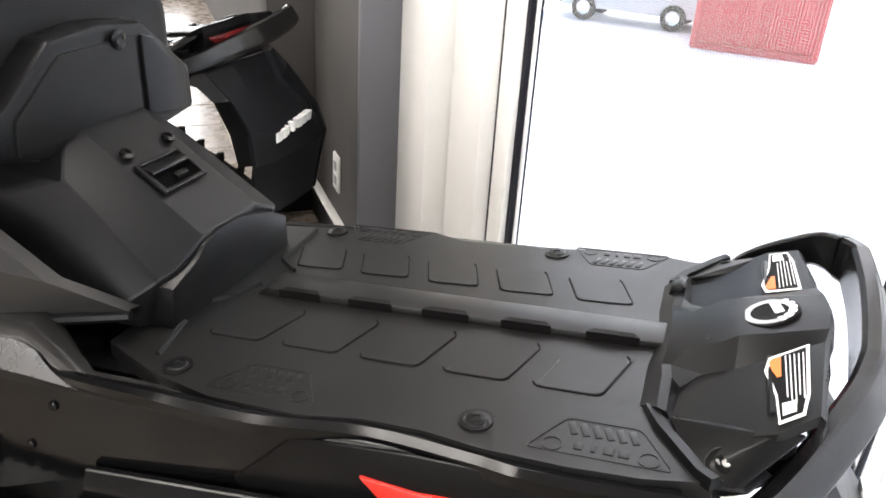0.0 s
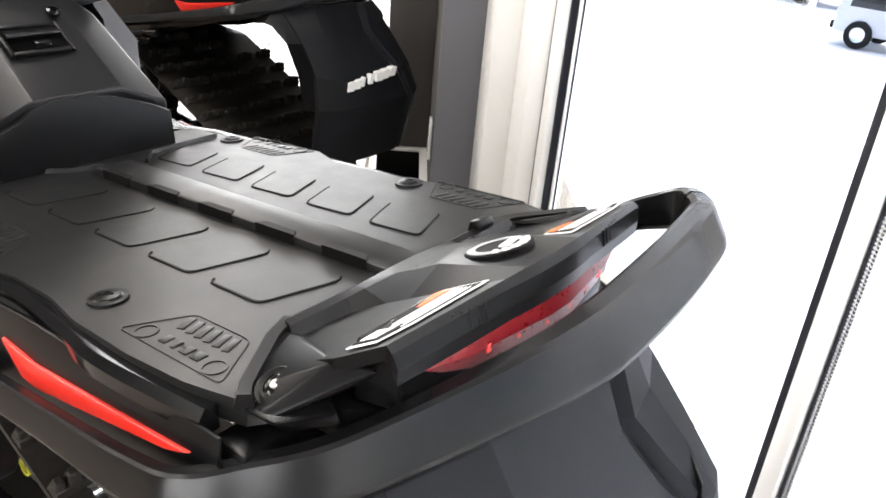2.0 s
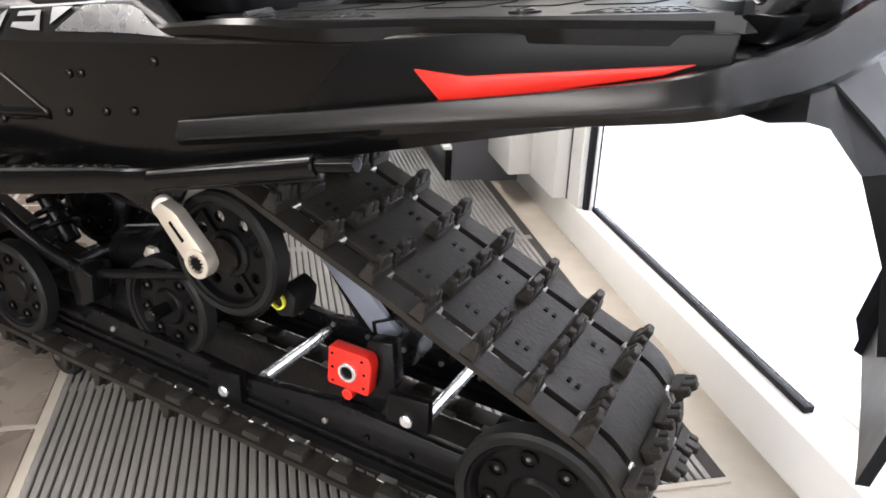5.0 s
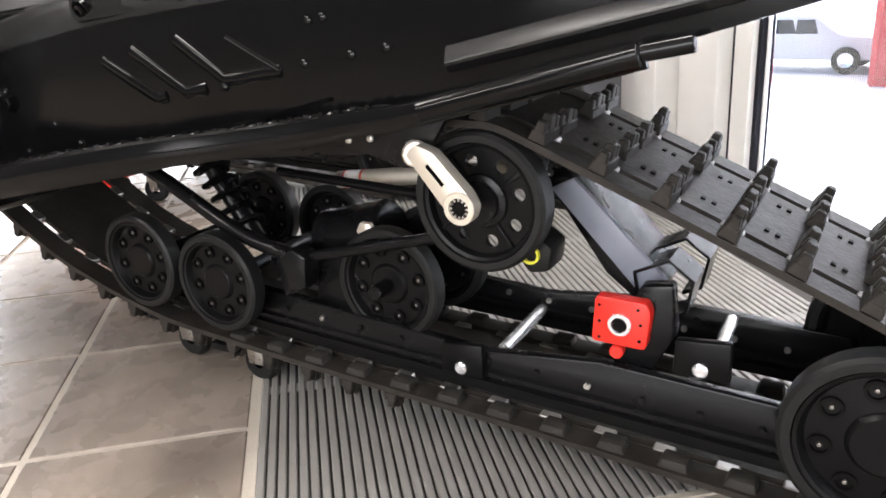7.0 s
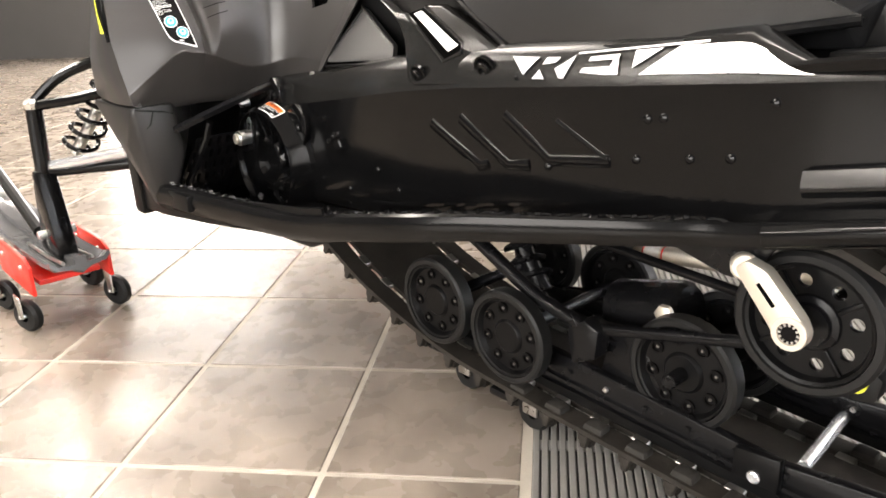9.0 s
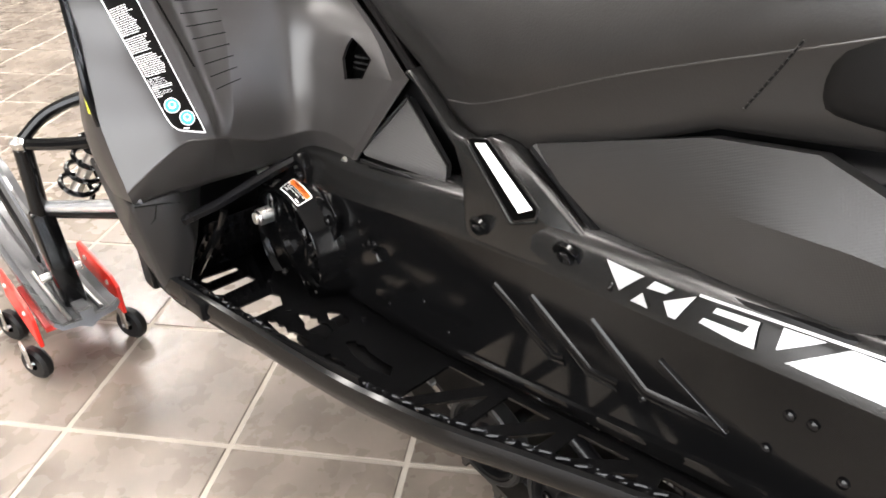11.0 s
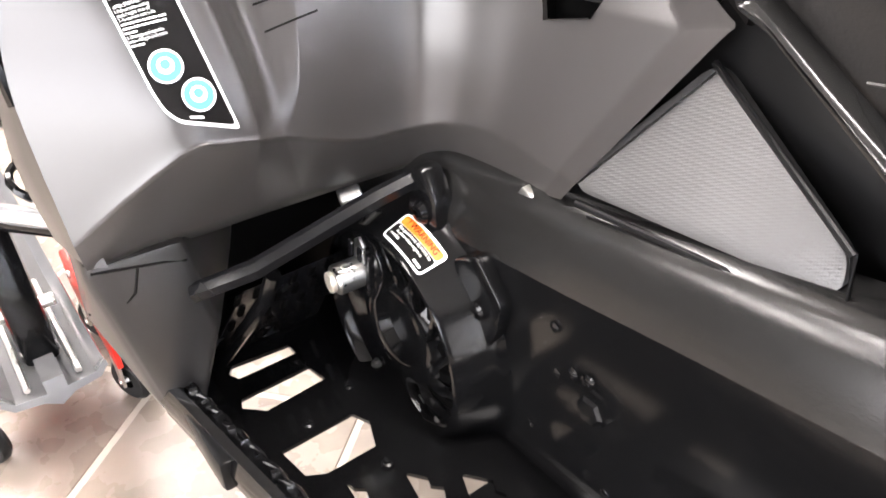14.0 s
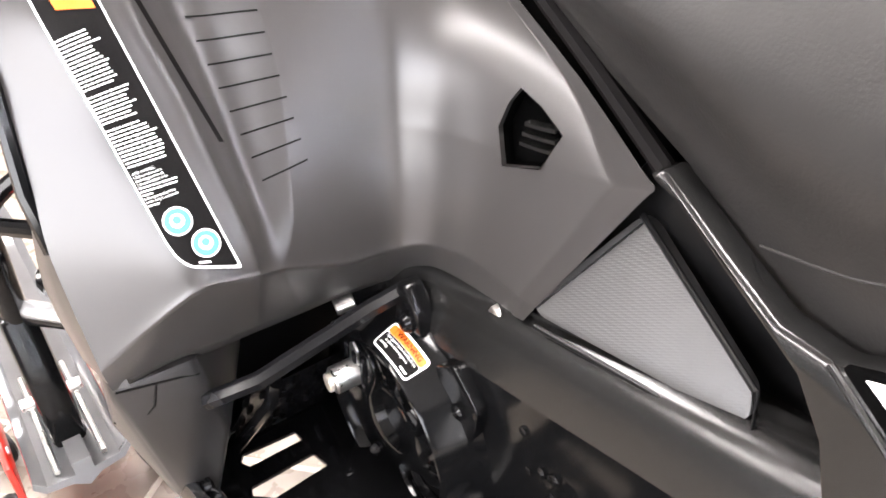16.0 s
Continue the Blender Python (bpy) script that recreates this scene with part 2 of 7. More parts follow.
def lathe(profile, n=28, m=None):
    """Profile of (radius, height) turned round z."""
    bm = bmesh.new()
    rings = []
    for r, h in profile:
        if r < 1e-6:
            rings.append([bm.verts.new((0, 0, h))])
        else:
            rings.append([bm.verts.new((r * math.cos(2 * math.pi * i / n), r * math.sin(2 * math.pi * i / n), h)) for i in range(n)])
    for p, q in zip(rings, rings[1:]):
        for i in range(n):
            j = (i + 1) % n
            if len(p) == 1 and len(q) > 1:
                bm.faces.new((p[0], q[i], q[j]))
            elif len(q) == 1 and len(p) > 1:
                bm.faces.new((p[i], p[j], q[0]))
            elif len(p) > 1:
                bm.faces.new((p[i], p[j], q[j], q[i]))
    if m is not None:
        bm.transform(m)
    return bm


def along(p, q):
    """A pose at p whose z axis points to q."""
    p, q = Vector(p), Vector(q)
    return Matrix.Translation(p) @ (q - p).to_track_quat("Z", "Y").to_matrix().to_4x4()


def rod(p, q, r, n=14, bevel=0.0):
    length = (Vector(q) - Vector(p)).length
    e = bevel or min(r, length) * 0.15
    return lathe([(0, 0), (r - e, 0), (r, e), (r, length - e), (r - e, length), (0, length)], n, along(p, q))


def smooth_path(points, steps=6):
    pts = [Vector(p) for p in points]
    out = []
    for i in range(len(pts) - 1):
        p0, p1, p2, p3 = pts[max(i - 1, 0)], pts[i], pts[i + 1], pts[min(i + 2, len(pts) - 1)]
        for k in range(steps):
            t = k / steps
            out.append(0.5 * (2 * p1 + (p2 - p0) * t + (2 * p0 - 5 * p1 + 4 * p2 - p3) * t * t + (3 * p1 - p0 - 3 * p2 + p3) * t ** 3))
    out.append(pts[-1])
    return out


def sweep(points, section, up=(0, 0, 1), closed=False, scales=None):
    """A section of (side, height) pairs carried along a path. side points to the right of the way, height along up."""
    bm = bmesh.new()
    pts = [Vector(p) for p in points]
    rings = []
    n = len(pts)
    for i, p in enumerate(pts):
        if closed:
            d = (pts[(i + 1) % n] - pts[i - 1]).normalized()
        else:
            d = (pts[min(i + 1, n - 1)] - pts[max(i - 1, 0)]).normalized()
        side = d.cross(Vector(up)).normalized()
        high = side.cross(d).normalized()
        k = scales[i] if scales else 1.0
        rings.append([bm.verts.new(p + side * a * k + high * b * k) for a, b in section])
    m = len(section)
    for i in range(n if closed else n - 1):
        p, q = rings[i], rings[(i + 1) % n]
        for j in range(m):
            bm.faces.new((p[j], p[(j + 1) % m], q[(j + 1) % m], q[j]))
    if not closed:
        bm.faces.new(rings[0][::-1])
        bm.faces.new(rings[-1])
    return bm


def circle(r, n=12):
    return [(r * math.cos(2 * math.pi * i / n), r * math.sin(2 * math.pi * i / n)) for i in range(n)]


def shell(rows, thick, outward, smooth_steps=1):
    """A bent panel through rows of points, given thickness against the outward direction."""
    bm = bmesh.new()
    grid = [[Vector(p) for p in row] for row in rows]
    if smooth_steps > 1:
        grid = [smooth_path(row, smooth_steps) for row in grid]
        cols = [smooth_path([row[j] for row in grid], smooth_steps) for j in range(len(grid[0]))]
        grid = [[cols[j][i] for j in range(len(cols))] for i in range(len(cols[0]))]
    back = Vector(outward).normalized() * -thick
    f = [[bm.verts.new(p) for p in row] for row in grid]
    b = [[bm.verts.new(p + back) for p in row] for row in grid]
    h, w = len(grid), len(grid[0])
    for i in range(h - 1):
        for j in range(w - 1):
            bm.faces.new((f[i][j], f[i][j + 1], f[i + 1][j + 1], f[i + 1][j]))
            bm.faces.new((b[i][j], b[i + 1][j], b[i + 1][j + 1], b[i][j + 1]))
    for j in range(w - 1):
        bm.faces.new((f[0][j], b[0][j], b[0][j + 1], f[0][j + 1]))
        bm.faces.new((f[-1][j], f[-1][j + 1], b[-1][j + 1], b[-1][j]))
    for i in range(h - 1):
        bm.faces.new((f[i][0], f[i + 1][0], b[i + 1][0], b[i][0]))
        bm.faces.new((f[i][-1], b[i][-1], b[i + 1][-1], f[i + 1][-1]))
    return bm


def thing(name, label, category, at=(0, 0, 0), group="", kind=""):
    ob = new(name)
    ob.location = at
    ob.empty_display_size = 0.1
    return tagged(ob, label, category, group, kind)


def solid(name, bm, mat, label, category, kind="", group="", angle=35):
    return tagged(part(name, bm, mat, angle=angle), label, category, group, kind)


def in_room(bm):
    """Meshes built in the building's axes (along, out, up) are turned into the world's."""
    bm.transform(pose(0, 0, 0, 0, 0, ROOM_TURN))
    return bm


def room_box(a0, a1, b0, b1, z0, z1, bevel=0.0):
    return in_room(box(((a0 + a1) / 2, (b0 + b1) / 2, (z0 + z1) / 2), (a1 - a0, b1 - b0, z1 - z0), bevel))


# ---- the shop ----
PITCH = 0.322
floor_bed = solid("floor", room_box(-7.2, 4.0, -6.8, 0.5, -0.12, -0.0006), M_GROUT, "sandy grout bed under the stone tiles", "floor", "structure")
A0, B0 = -0.405, -1.162
GRATE = (-1.75, -0.11, -0.858, 0.12)
rng = random.Random(4)
tile_me = {}


def tile_mesh(w, d):
    key = (round(w, 3), round(d, 3))
    if key not in tile_me:
        bm = box((0, 0, -0.006), (w, d, 0.014), 0.0025, seg=1)
        me = bpy.data.meshes.new("tile")
        bm.to_mesh(me)
        bm.free()
        me.materials.append(M_TILE)
        tile_me[key] = me
    return tile_me[key]


def lay_tiles():
    far = bmesh.new()
    for i in range(-21, 13):
        for j in range(-18, 5):
            a0, a1 = A0 + i * PITCH + 0.004, A0 + (i + 1) * PITCH - 0.004
            b0, b1 = B0 + (j - 1) * PITCH + 0.004, B0 + j * PITCH - 0.004
            if b0 > 0.12 or a0 > 3.6:
                continue
            b1 = min(b1, 0.198)
            inside_a = a1 > GRATE[0] and a0 < GRATE[1]
            inside_b = b1 > GRATE[2] and b0 < GRATE[3]
            if inside_a and inside_b:
                if b0 < GRATE[2] - 0.03:
                    b1 = GRATE[2] - 0.006
                elif a1 > GRATE[1] + 0.03:
                    a0 = GRATE[1] + 0.006
                elif a0 < GRATE[0] - 0.03:
                    a1 = GRATE[0] - 0.006
                else:
                    continue
            if b1 - b0 < 0.02 or a1 - a0 < 0.02:
                continue
            ca, cb = (a0 + a1) / 2, (b0 + b1) / 2
            turn = pose(*room(ca, cb), 0, 0, ROOM_TURN)
            if -12 <= i <= 5 and -7 <= j <= 4:
                t = new("tile", tile_mesh(a1 - a0, b1 - b0))
                t.parent = floor_bed
                t.matrix_basis = turn @ pose(0, 0, rng.uniform(-0.0006, 0.0006), 0, 0, 90 * rng.randrange(1))
            else:
                merge(far, box((0, 0, -0.006), (a1 - a0, b1 - b0, 0.014)), turn)
    rest = part("far_tiles", far, M_TILE, floor_bed)
    rest["kind"] = "stuff"


# entrance grate let into the floor before the door
grate = thing("entrance_grate", "grey ribbed metal entrance grate set into the tiled floor", "grate", kind="structure")
part("bed", room_box(GRATE[0], GRATE[1], GRATE[2], GRATE[3], -0.011, 0.0004), M_GRATEBED, grate)
bar_bm = in_room(box(((GRATE[0] + GRATE[1]) / 2, 0, -0.002), (GRATE[1] - GRATE[0] - 0.02, 0.0102, 0.014), 0.0015, seg=1))
bar_count = int((GRATE[3] - GRATE[2] - 0.02) / 0.0135)
first_bar = None
for k in range(bar_count):
    off = room(0, GRATE[2] + 0.016 + k * 0.0135)
    if first_bar is None:
        first_bar = part("slat", bar_bm, M_GRATE, grate)
        first_bar.location = off
    else:
        again(first_bar, Matrix.Translation(off))
for a in (-1.5, -1.0, -0.5):
    part("cross_bar", room_box(a - 0.012, a + 0.012, GRATE[2] + 0.01, GRATE[3] - 0.01, -0.006, 0.0035), M_GRATE, grate)
for a0, a1, b0, b1 in ((GRATE[0], GRATE[1], GRATE[2], GRATE[2] + 0.01), (GRATE[1] - 0.01, GRATE[1], GRATE[2] + 0.01, GRATE[3]), (GRATE[0], GRATE[0] + 0.01, GRATE[2] + 0.01, GRATE[3])):
    part("rim", room_box(a0, a1, b0, b1, -0.01, 0.003), M_GROUT, grate)

# walls, ceiling; walls out of view are assumed, dark to keep reflections low
HIGH = 2.95
solid("wall_dark", room_box(-6.9, -1.45, 0.006, 0.2, -0.1, HIGH), M_WALL, "dark grey painted wall beside the glass front", "wall", "structure")
bb = thing("baseboard", "dark baseboard with a white cap along the dark wall", "baseboard", kind="structure")
part("board", room_box(-1.957, -1.43, -0.016, 0.005, 0.0, 0.095, 0.002), M_PAD, bb)
part("board", room_box(-1.979, -1.958, -0.16, 0.005, 0.0, 0.095, 0.002), M_PAD, bb)
part("board", room_box(-2.22, -1.98, -0.16, -0.141, 0.0, 0.095, 0.002), M_PAD, bb)
part("cap", room_box(-1.979, -1.954, -0.164, 0.005, 0.0955, 0.106, 0.002), M_FRAME, bb)
solid("wall_stub", room_box(-2.22, -1.98, -0.14, 0.005, -0.1, HIGH, 0.003), M_WALL, "dark grey painted stub of wall at the corner", "wall", "structure")
part("cap", room_box(-1.953, -1.43, -0.02, 0.005, 0.0955, 0.106, 0.002), M_FRAME, bb)
# The wall's end face, its window light put into the colour.
solid("pillar", room_box(-1.4485, -1.425, 0.004, 0.25, -0.1, HIGH, 0.002), M_LIT_REVEAL, "end face of the dark wall beside the door, window light in its colour", "pillar", "structure")
solid("wall_right_low", room_box(3.7, 3.9, -6.7, 0.5, -0.1, 0.3), M_UNSEEN_WALL, "unseen low grey wall under assumed end windows", "wall", "structure")
solid("wall_right_high", room_box(3.7, 3.9, -6.7, 0.5, 2.45, HIGH), M_UNSEEN_WALL, "unseen grey wall above assumed end windows", "wall", "structure")
for b0, b1 in ((-6.7, -5.8), (-1.2, 0.5)):
    solid("wall_right_pier", room_box(3.7, 3.9, b0, b1, 0.3, 2.45), M_UNSEEN_WALL, "unseen grey wall beside assumed end windows", "wall", "structure")
solid("wall_back", room_box(-6.9, 3.9, -6.7, -6.5, -0.1, HIGH), M_UNSEEN_WALL, "unseen grey back wall, dark to keep reflections low", "wall", "structure")
solid("wall_front_low", room_box(-7.1, -6.9, -6.7, 0.2, -0.1, 0.25), M_UNSEEN_WALL, "low wall under the showroom windows", "wall", "structure")
solid("wall_front_high", room_box(-7.1, -6.9, -6.7, 0.2, 2.45, HIGH), M_UNSEEN_WALL, "wall above the showroom windows", "wall", "structure")
for b0, b1 in ((-6.7, -5.2), (-0.1, 0.2)):
    solid("wall_front_pier", room_box(-7.1, -6.9, b0, b1, 0.25, 2.45), M_UNSEEN_WALL, "grey wall beside the showroom windows", "wall", "structure")
solid("ceiling", room_box(-7.1, 3.9, -6.7, 0.4, HIGH, HIGH + 0.12), M_CEILING, "plain white showroom ceiling", "ceiling", "structure")
# Fixtures made up to go with the added lamps.
for la, lb in ADDED_LAMPS:
    lt = thing("ceiling_light", "unseen long white ceiling light, added to brighten the showroom", "ceiling light", room(la, lb, HIGH), group="ceiling lights")
    lt.rotation_euler = (0, 0, radians(ROOM_TURN))
    part("housing", box((0, 0, -0.03), (1.3, 0.6, 0.06), 0.006), M_FRAME, lt)
    part("diffuser", box((0, 0, -0.064), (1.24, 0.54, 0.008), 0.003), M_LAMP, lt)

# glass front: frame, door leaves, panes
GB = 0.312
front_frame = thing("window_1", "white framed shop glass front with a low sill and clear panes", "window", kind="structure")


def front_bar(name, a0, a1, b0, b1, z0, z1, mat=M_FRAME, bevel=0.004):
    return part(name, room_box(a0, a1, b0, b1, z0, z1, bevel), mat, front_frame)


front_bar("sill", -1.42, 3.7, 0.2, 0.335, -0.02, 0.088)
front_bar("door_rail", -0.133, 3.7, 0.285, 0.335, 0.0885, 0.12)
front_bar("gasket", -0.939, -0.1345, 0.232, 0.248, 0.0885, 0.099, M_GASKET, 0.0)
front_bar("top_rail", -1.42, 3.7, 0.17, 0.335, 2.3, 2.5)
solid("wall_over_door", room_box(-1.42, 3.7, 0.15, 0.34, 2.502, HIGH), M_UNSEEN_WALL, "white wall above the glass front", "wall", "structure")
front_bar("mullion", -1.025, -0.956, 0.2, 0.244, 0.0885, 2.298)
for a0, a1, b0 in ((-1.4235, -1.215, 0.107), (-1.21, -1.03, 0.165), (-0.1195, -0.086, 0.316), (1.35, 1.45, 0.29), (2.6, 2.7, 0.29)):
    front_bar("mullion", a0, a1, b0, 0.335 if a0 > -0.9 else 0.25, 0.1205 if a0 > -0.9 else 0.0885, 2.298, M_FRAME, 0.004)
for a, w, b0 in ((-1.2149, 0.0048, 0.19), (-1.0299, 0.0048, 0.2), (-0.1325, 0.0128, 0.318), (-0.0859, 0.004, 0.322)):
    front_bar("gasket", a, a + w, b0, 0.33 if a > -0.9 else 0.249, 0.121 if a > -0.9 else 0.089, 2.299, M_GASKET, 0.0)
front_bar("gasket", -0.9555, -0.9435, 0.214, 0.2265, 0.089, 2.299, M_GASKET, 0.0)
front_bar("glazing_bead", -0.9555, -0.941, 0.227, 0.2375, 0.089, 2.298)
front_bar("gasket", -0.934, -0.931, 0.232, 0.2355, 0.1, 2.299, M_GASKET, 0.0)
for a0, a1, gb in ((-0.9405, -0.1345, 0.238), (-0.0805, 1.349, GB), (1.451, 2.599, GB), (2.701, 3.7, GB)):
    low = 0.0995 if gb < GB else 0.121
    g = front_bar("pane", a0, a1, gb, gb + 0.006, low, 2.299, M_GLASS, 0.0)
    g.visible_shadow = False
    f = front_bar("perforated_film", a0 + 0.004, a1 - 0.004, gb + 0.008, gb + 0.009, low + 0.004, 2.295, M_FILM if gb < GB else M_FILM_DENSE, 0.0)
    f.visible_shadow = False
outlet = thing("wall_outlet", "white wall outlet plate on the dark wall", "outlet", room(-1.675, 0.006, 0.24))
outlet.rotation_euler = (0, 0, radians(ROOM_TURN))
part("plate", box((0, -0.004, 0), (0.07, 0.008, 0.114), 0.004), M_FRAME, outlet)
for z in (-0.022, 0.022):
    part("socket", box((0, -0.0085, z), (0.03, 0.003, 0.026), 0.001), M_GREYPRINT, outlet)

# outside
solid("ground", in_room(box((0, 60.4, -2.55), (300, 120, 0.1))), M_SNOW, "bright snowy parking ground outside the glass", "ground", "structure")
# The backdrop glows by itself so that the distance turns white.
M_GLOW_BACKDROP = bpy.data.materials.new("pale overcast haze")
M_GLOW_BACKDROP.use_nodes = True
_h = M_GLOW_BACKDROP.node_tree.nodes["Principled BSDF"]
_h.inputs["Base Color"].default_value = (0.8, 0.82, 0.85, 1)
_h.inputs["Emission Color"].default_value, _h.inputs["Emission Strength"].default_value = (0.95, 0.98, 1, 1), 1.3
solid("backdrop", in_room(box((0, 110, 14), (300, 0.5, 34))), M_GLOW_BACKDROP, "glowing pale backdrop for the overcast distance behind the parking ground", "backdrop", "structure")


def parked_car(name, label, at, turn, paint, long, high):
    car = thing(name, label, "car", at)
    car.rotation_euler = (0, 0, radians(turn))
    h = high
    body = part("body", prism([(-long / 2, 0.35), (long / 2, 0.35), (long / 2 + 0.05, 0.6), (long / 2, 0.92), (long * 0.28, 1.0), (long * 0.12, h), (-long * 0.46, h), (-long / 2, 0.95)], -0.85, 0.85, bevel=0.07, seg=3), paint, car)
    for y in (-0.853, 0.853):
        for x0, x1 in ((-long * 0.42, -long * 0.22), (-long * 0.2, -long * 0.02), (0.0, long * 0.12)):
            part("window", prism([(x0, 1.02), (x1 + 0.1, 1.02), (x1, h - 0.12), (x0 + 0.04, h - 0.12)], y - 0.006, y + 0.006, bevel=0.003), M_CARGLASS, body)
        for x in (-long * 0.32, long * 0.33):
            w = part("wheel", lathe([(0.2, -0.1), (0.33, -0.1), (0.35, -0.06), (0.35, 0.06), (0.33, 0.1), (0.2, 0.1)], 28, Matrix.Translation((x, y * 0.97, 0.35)) @ pose(0, 0, 0, 90, 0, 0)), M_RUBBER, car)
            part("rim", lathe([(0.21, -0.085), (0.19, 0.085), (0.08, 0.06), (0, 0.06)], 20, Matrix.Translation((x, y * 0.97, 0.35)) @ pose(0, 0, 0, 90 if y < 0 else -90, 0, 0)), M_BRIGHT, w)
    part("bumper", box((long / 2 + 0.03, 0, 0.5), (0.12, 1.6, 0.2), 0.04), M_PLASTIC, car)
    part("bumper", box((-long / 2 - 0.03, 0, 0.5), (0.12, 1.6, 0.2), 0.04), M_PLASTIC, car)
    return car


parked_car("parked_suv", "white off-road car parked on the snowy ground", (-5.9, 30.8, -2.5), -4, M_CARWHITE, 4.6, 1.9)
parked_car("parked_car", "pale silver car parked on the snowy ground", (-2.5, 23.0, -2.5), -8, M_CARWHITE, 3.9, 1.5)
crate = thing("steel_container", "red steel container standing on the snowy ground, overexposure in its paler colour", "container", (1.05, 22.6, -2.5))
crate.rotation_euler = (0, 0, radians(-6))
part("body", box((0, 0, 1.3), (2.9, 5.6, 2.36), 0.02), M_CARRED, crate)
for x in (-1.42, 1.42):
    part("corner_post", box((x, -2.82, 1.3), (0.13, 0.12, 2.5), 0.01), M_CARRED, crate)
for k in range(4):
    part("lock_rod", rod((-0.9 + 0.6 * k, -2.83, 0.2), (-0.9 + 0.6 * k, -2.83, 2.4), 0.02), M_CARRED, crate)
for x in (-0.72, 0.72):
    part("container_door", box((x, -2.805, 1.3), (1.36, 0.03, 2.2), 0.008), M_CARRED, crate)
part("lower_rail", box((0, -2.8, 0.08), (2.9, 0.14, 0.16), 0.01), M_CARRED, crate)


# ---- the snowmobile ----
def deck_z(x):
    return 0.658 + 0.105 * (x + 0.213)


DECK_TILT = -math.degrees(math.atan(0.105))


def on_deck(x, y, h=0.0):
    """A pose on the sloping deck, its z axis square to it."""
    return Matrix.Translation((x, y, deck_z(x))) @ pose(0, 0, 0, 0, DECK_TILT, 0) @ Matrix.Translation((0, 0, h))


sled = thing("snowmobile", "black utility snowmobile with a flat ribbed cargo deck", "snowmobile")
HALF = 0.212

# tunnel: two side plates, top plate, stamped ribs
BOTTOM = [(-1.66, 0.31), (-1.45, 0.325), (-1.256, 0.335), (-1.06, 0.375), (-0.85, 0.41), (-0.6, 0.45), (-0.4, 0.505), (-0.06, 0.6)]
CREASE = [(-1.66, 0.472), (-1.476, 0.498), (-1.383, 0.512), (-1.299, 0.526), (-1.182, 0.544), (-1.06, 0.559), (-0.85, 0.577), (-0.66, 0.5945), (-0.585, 0.6015), (-0.4, 0.62), (-0.06, 0.655)]
SHOULDER = ((0.0, -0.002), (0.005, 0.013), (0.011, 0.027), (0.018, 0.041), (0.028, 0.048), (0.05, 0.05))


def bottom_z(x):
    for (x0, z0), (x1, z1) in zip(BOTTOM, BOTTOM[1:]):
        if x0 <= x <= x1:
            return z0 + (z1 - z0) * (x - x0) / (x1 - x0)
    return BOTTOM[-1][1]


def tunnel_rows(side):
    """Side plate from its lower edge up, round the shoulder and in under the seat."""
    rows = [[(x, side * HALF, bottom_z(x)) for x, z in CREASE], [(x, side * HALF, z - 0.004) for x, z in CREASE]]
    for din, dup in SHOULDER[1:]:
        rows.append([(x, side * (HALF - din * (1 if x < -0.6 else 0.35)), z + dup * (0.2 if x > -0.6 or (side > 0 and x > -0.7) else 1)) for x, z in CREASE])
    return rows


tunnel = part("tunnel", shell(tunnel_rows(-1)[:2], 0.004, (0, -1, 0.15)), M_GLOSS, sled, "gloss black painted aluminium tunnel", angle=50)
part("tunnel_side", shell(tunnel_rows(1)[:2], 0.004, (0, 1, 0.15)), M_GLOSS, tunnel, angle=50)
for side in (-1, 1):
    part("tunnel_shoulder", shell(tunnel_rows(side)[1:], 0.004, (0, side, 0.15)), M_SHOULDER, tunnel, "satin grained shoulder of the tunnel", angle=50)
# folded flange where the side meets the running board
part("tunnel_flange", sweep([(-1.43, -HALF - 0.002, 0.338), (-1.213, -HALF - 0.002, 0.36), (-1.0, -HALF - 0.002, 0.402), (-0.853, -HALF - 0.002, 0.432), (-0.74, -HALF - 0.002, 0.459)], [(-0.002, -0.002), (0.003, -0.002), (0.0035, 0.002), (-0.002, 0.003)]), M_GLOSS, tunnel)
part("tunnel_top", prism([(-1.66, 0.545), (-1.66, 0.55), (-0.62, 0.6), (-0.04, 0.66), (-0.04, 0.65), (-0.62, 0.59)], -0.175, 0.175), M_GLOSS, tunnel)
part("tunnel_end", prism([(-0.05, 0.607), (-0.02, 0.607), (-0.02, 0.65), (-0.05, 0.65)], -HALF + 0.007, HALF - 0.007, bevel=0.004), M_PLASTIC, tunnel)
# rolled upper edge of the tunnel
edge_pts = smooth_path([(-0.72, -0.185, 0.592), (-0.6, -0.206, 0.612), (-0.5, -0.214, 0.626), (-0.4, -0.213, 0.632), (-0.3, -0.2, 0.642), (-0.21, -0.205, 0.65), (-0.15, -0.212, 0.656), (-0.05, -0.205, 0.664)])
trim_scale = [0.35 + 0.65 * min(1, i / 14) for i in range(len(edge_pts))]
part("edge_trim", sweep(edge_pts, [(-0.006, -0.012), (0.007, -0.012), (0.008, 0.0), (0.003, 0.006), (-0.006, 0.004)], scales=trim_scale), M_GLOSS, tunnel)

# stamped slanting ribs in the tunnel's side
def stamped(points, r=0.0105):
    """A rounded ridge pressed into the tunnel's side."""
    section = [(-r, -0.002), (-r * 0.6, 0.0016), (0, 0.003), (r * 0.6, 0.0016), (r, -0.002)]
    return part("stamped_rib", sweep([(x, -HALF, z) for x, z in points], section, up=(0, -1, 0)), M_GLOSS, tunnel, angle=60)


stamped([(-1.117, 0.501), (-1.021, 0.452), (-1.004, 0.457)])
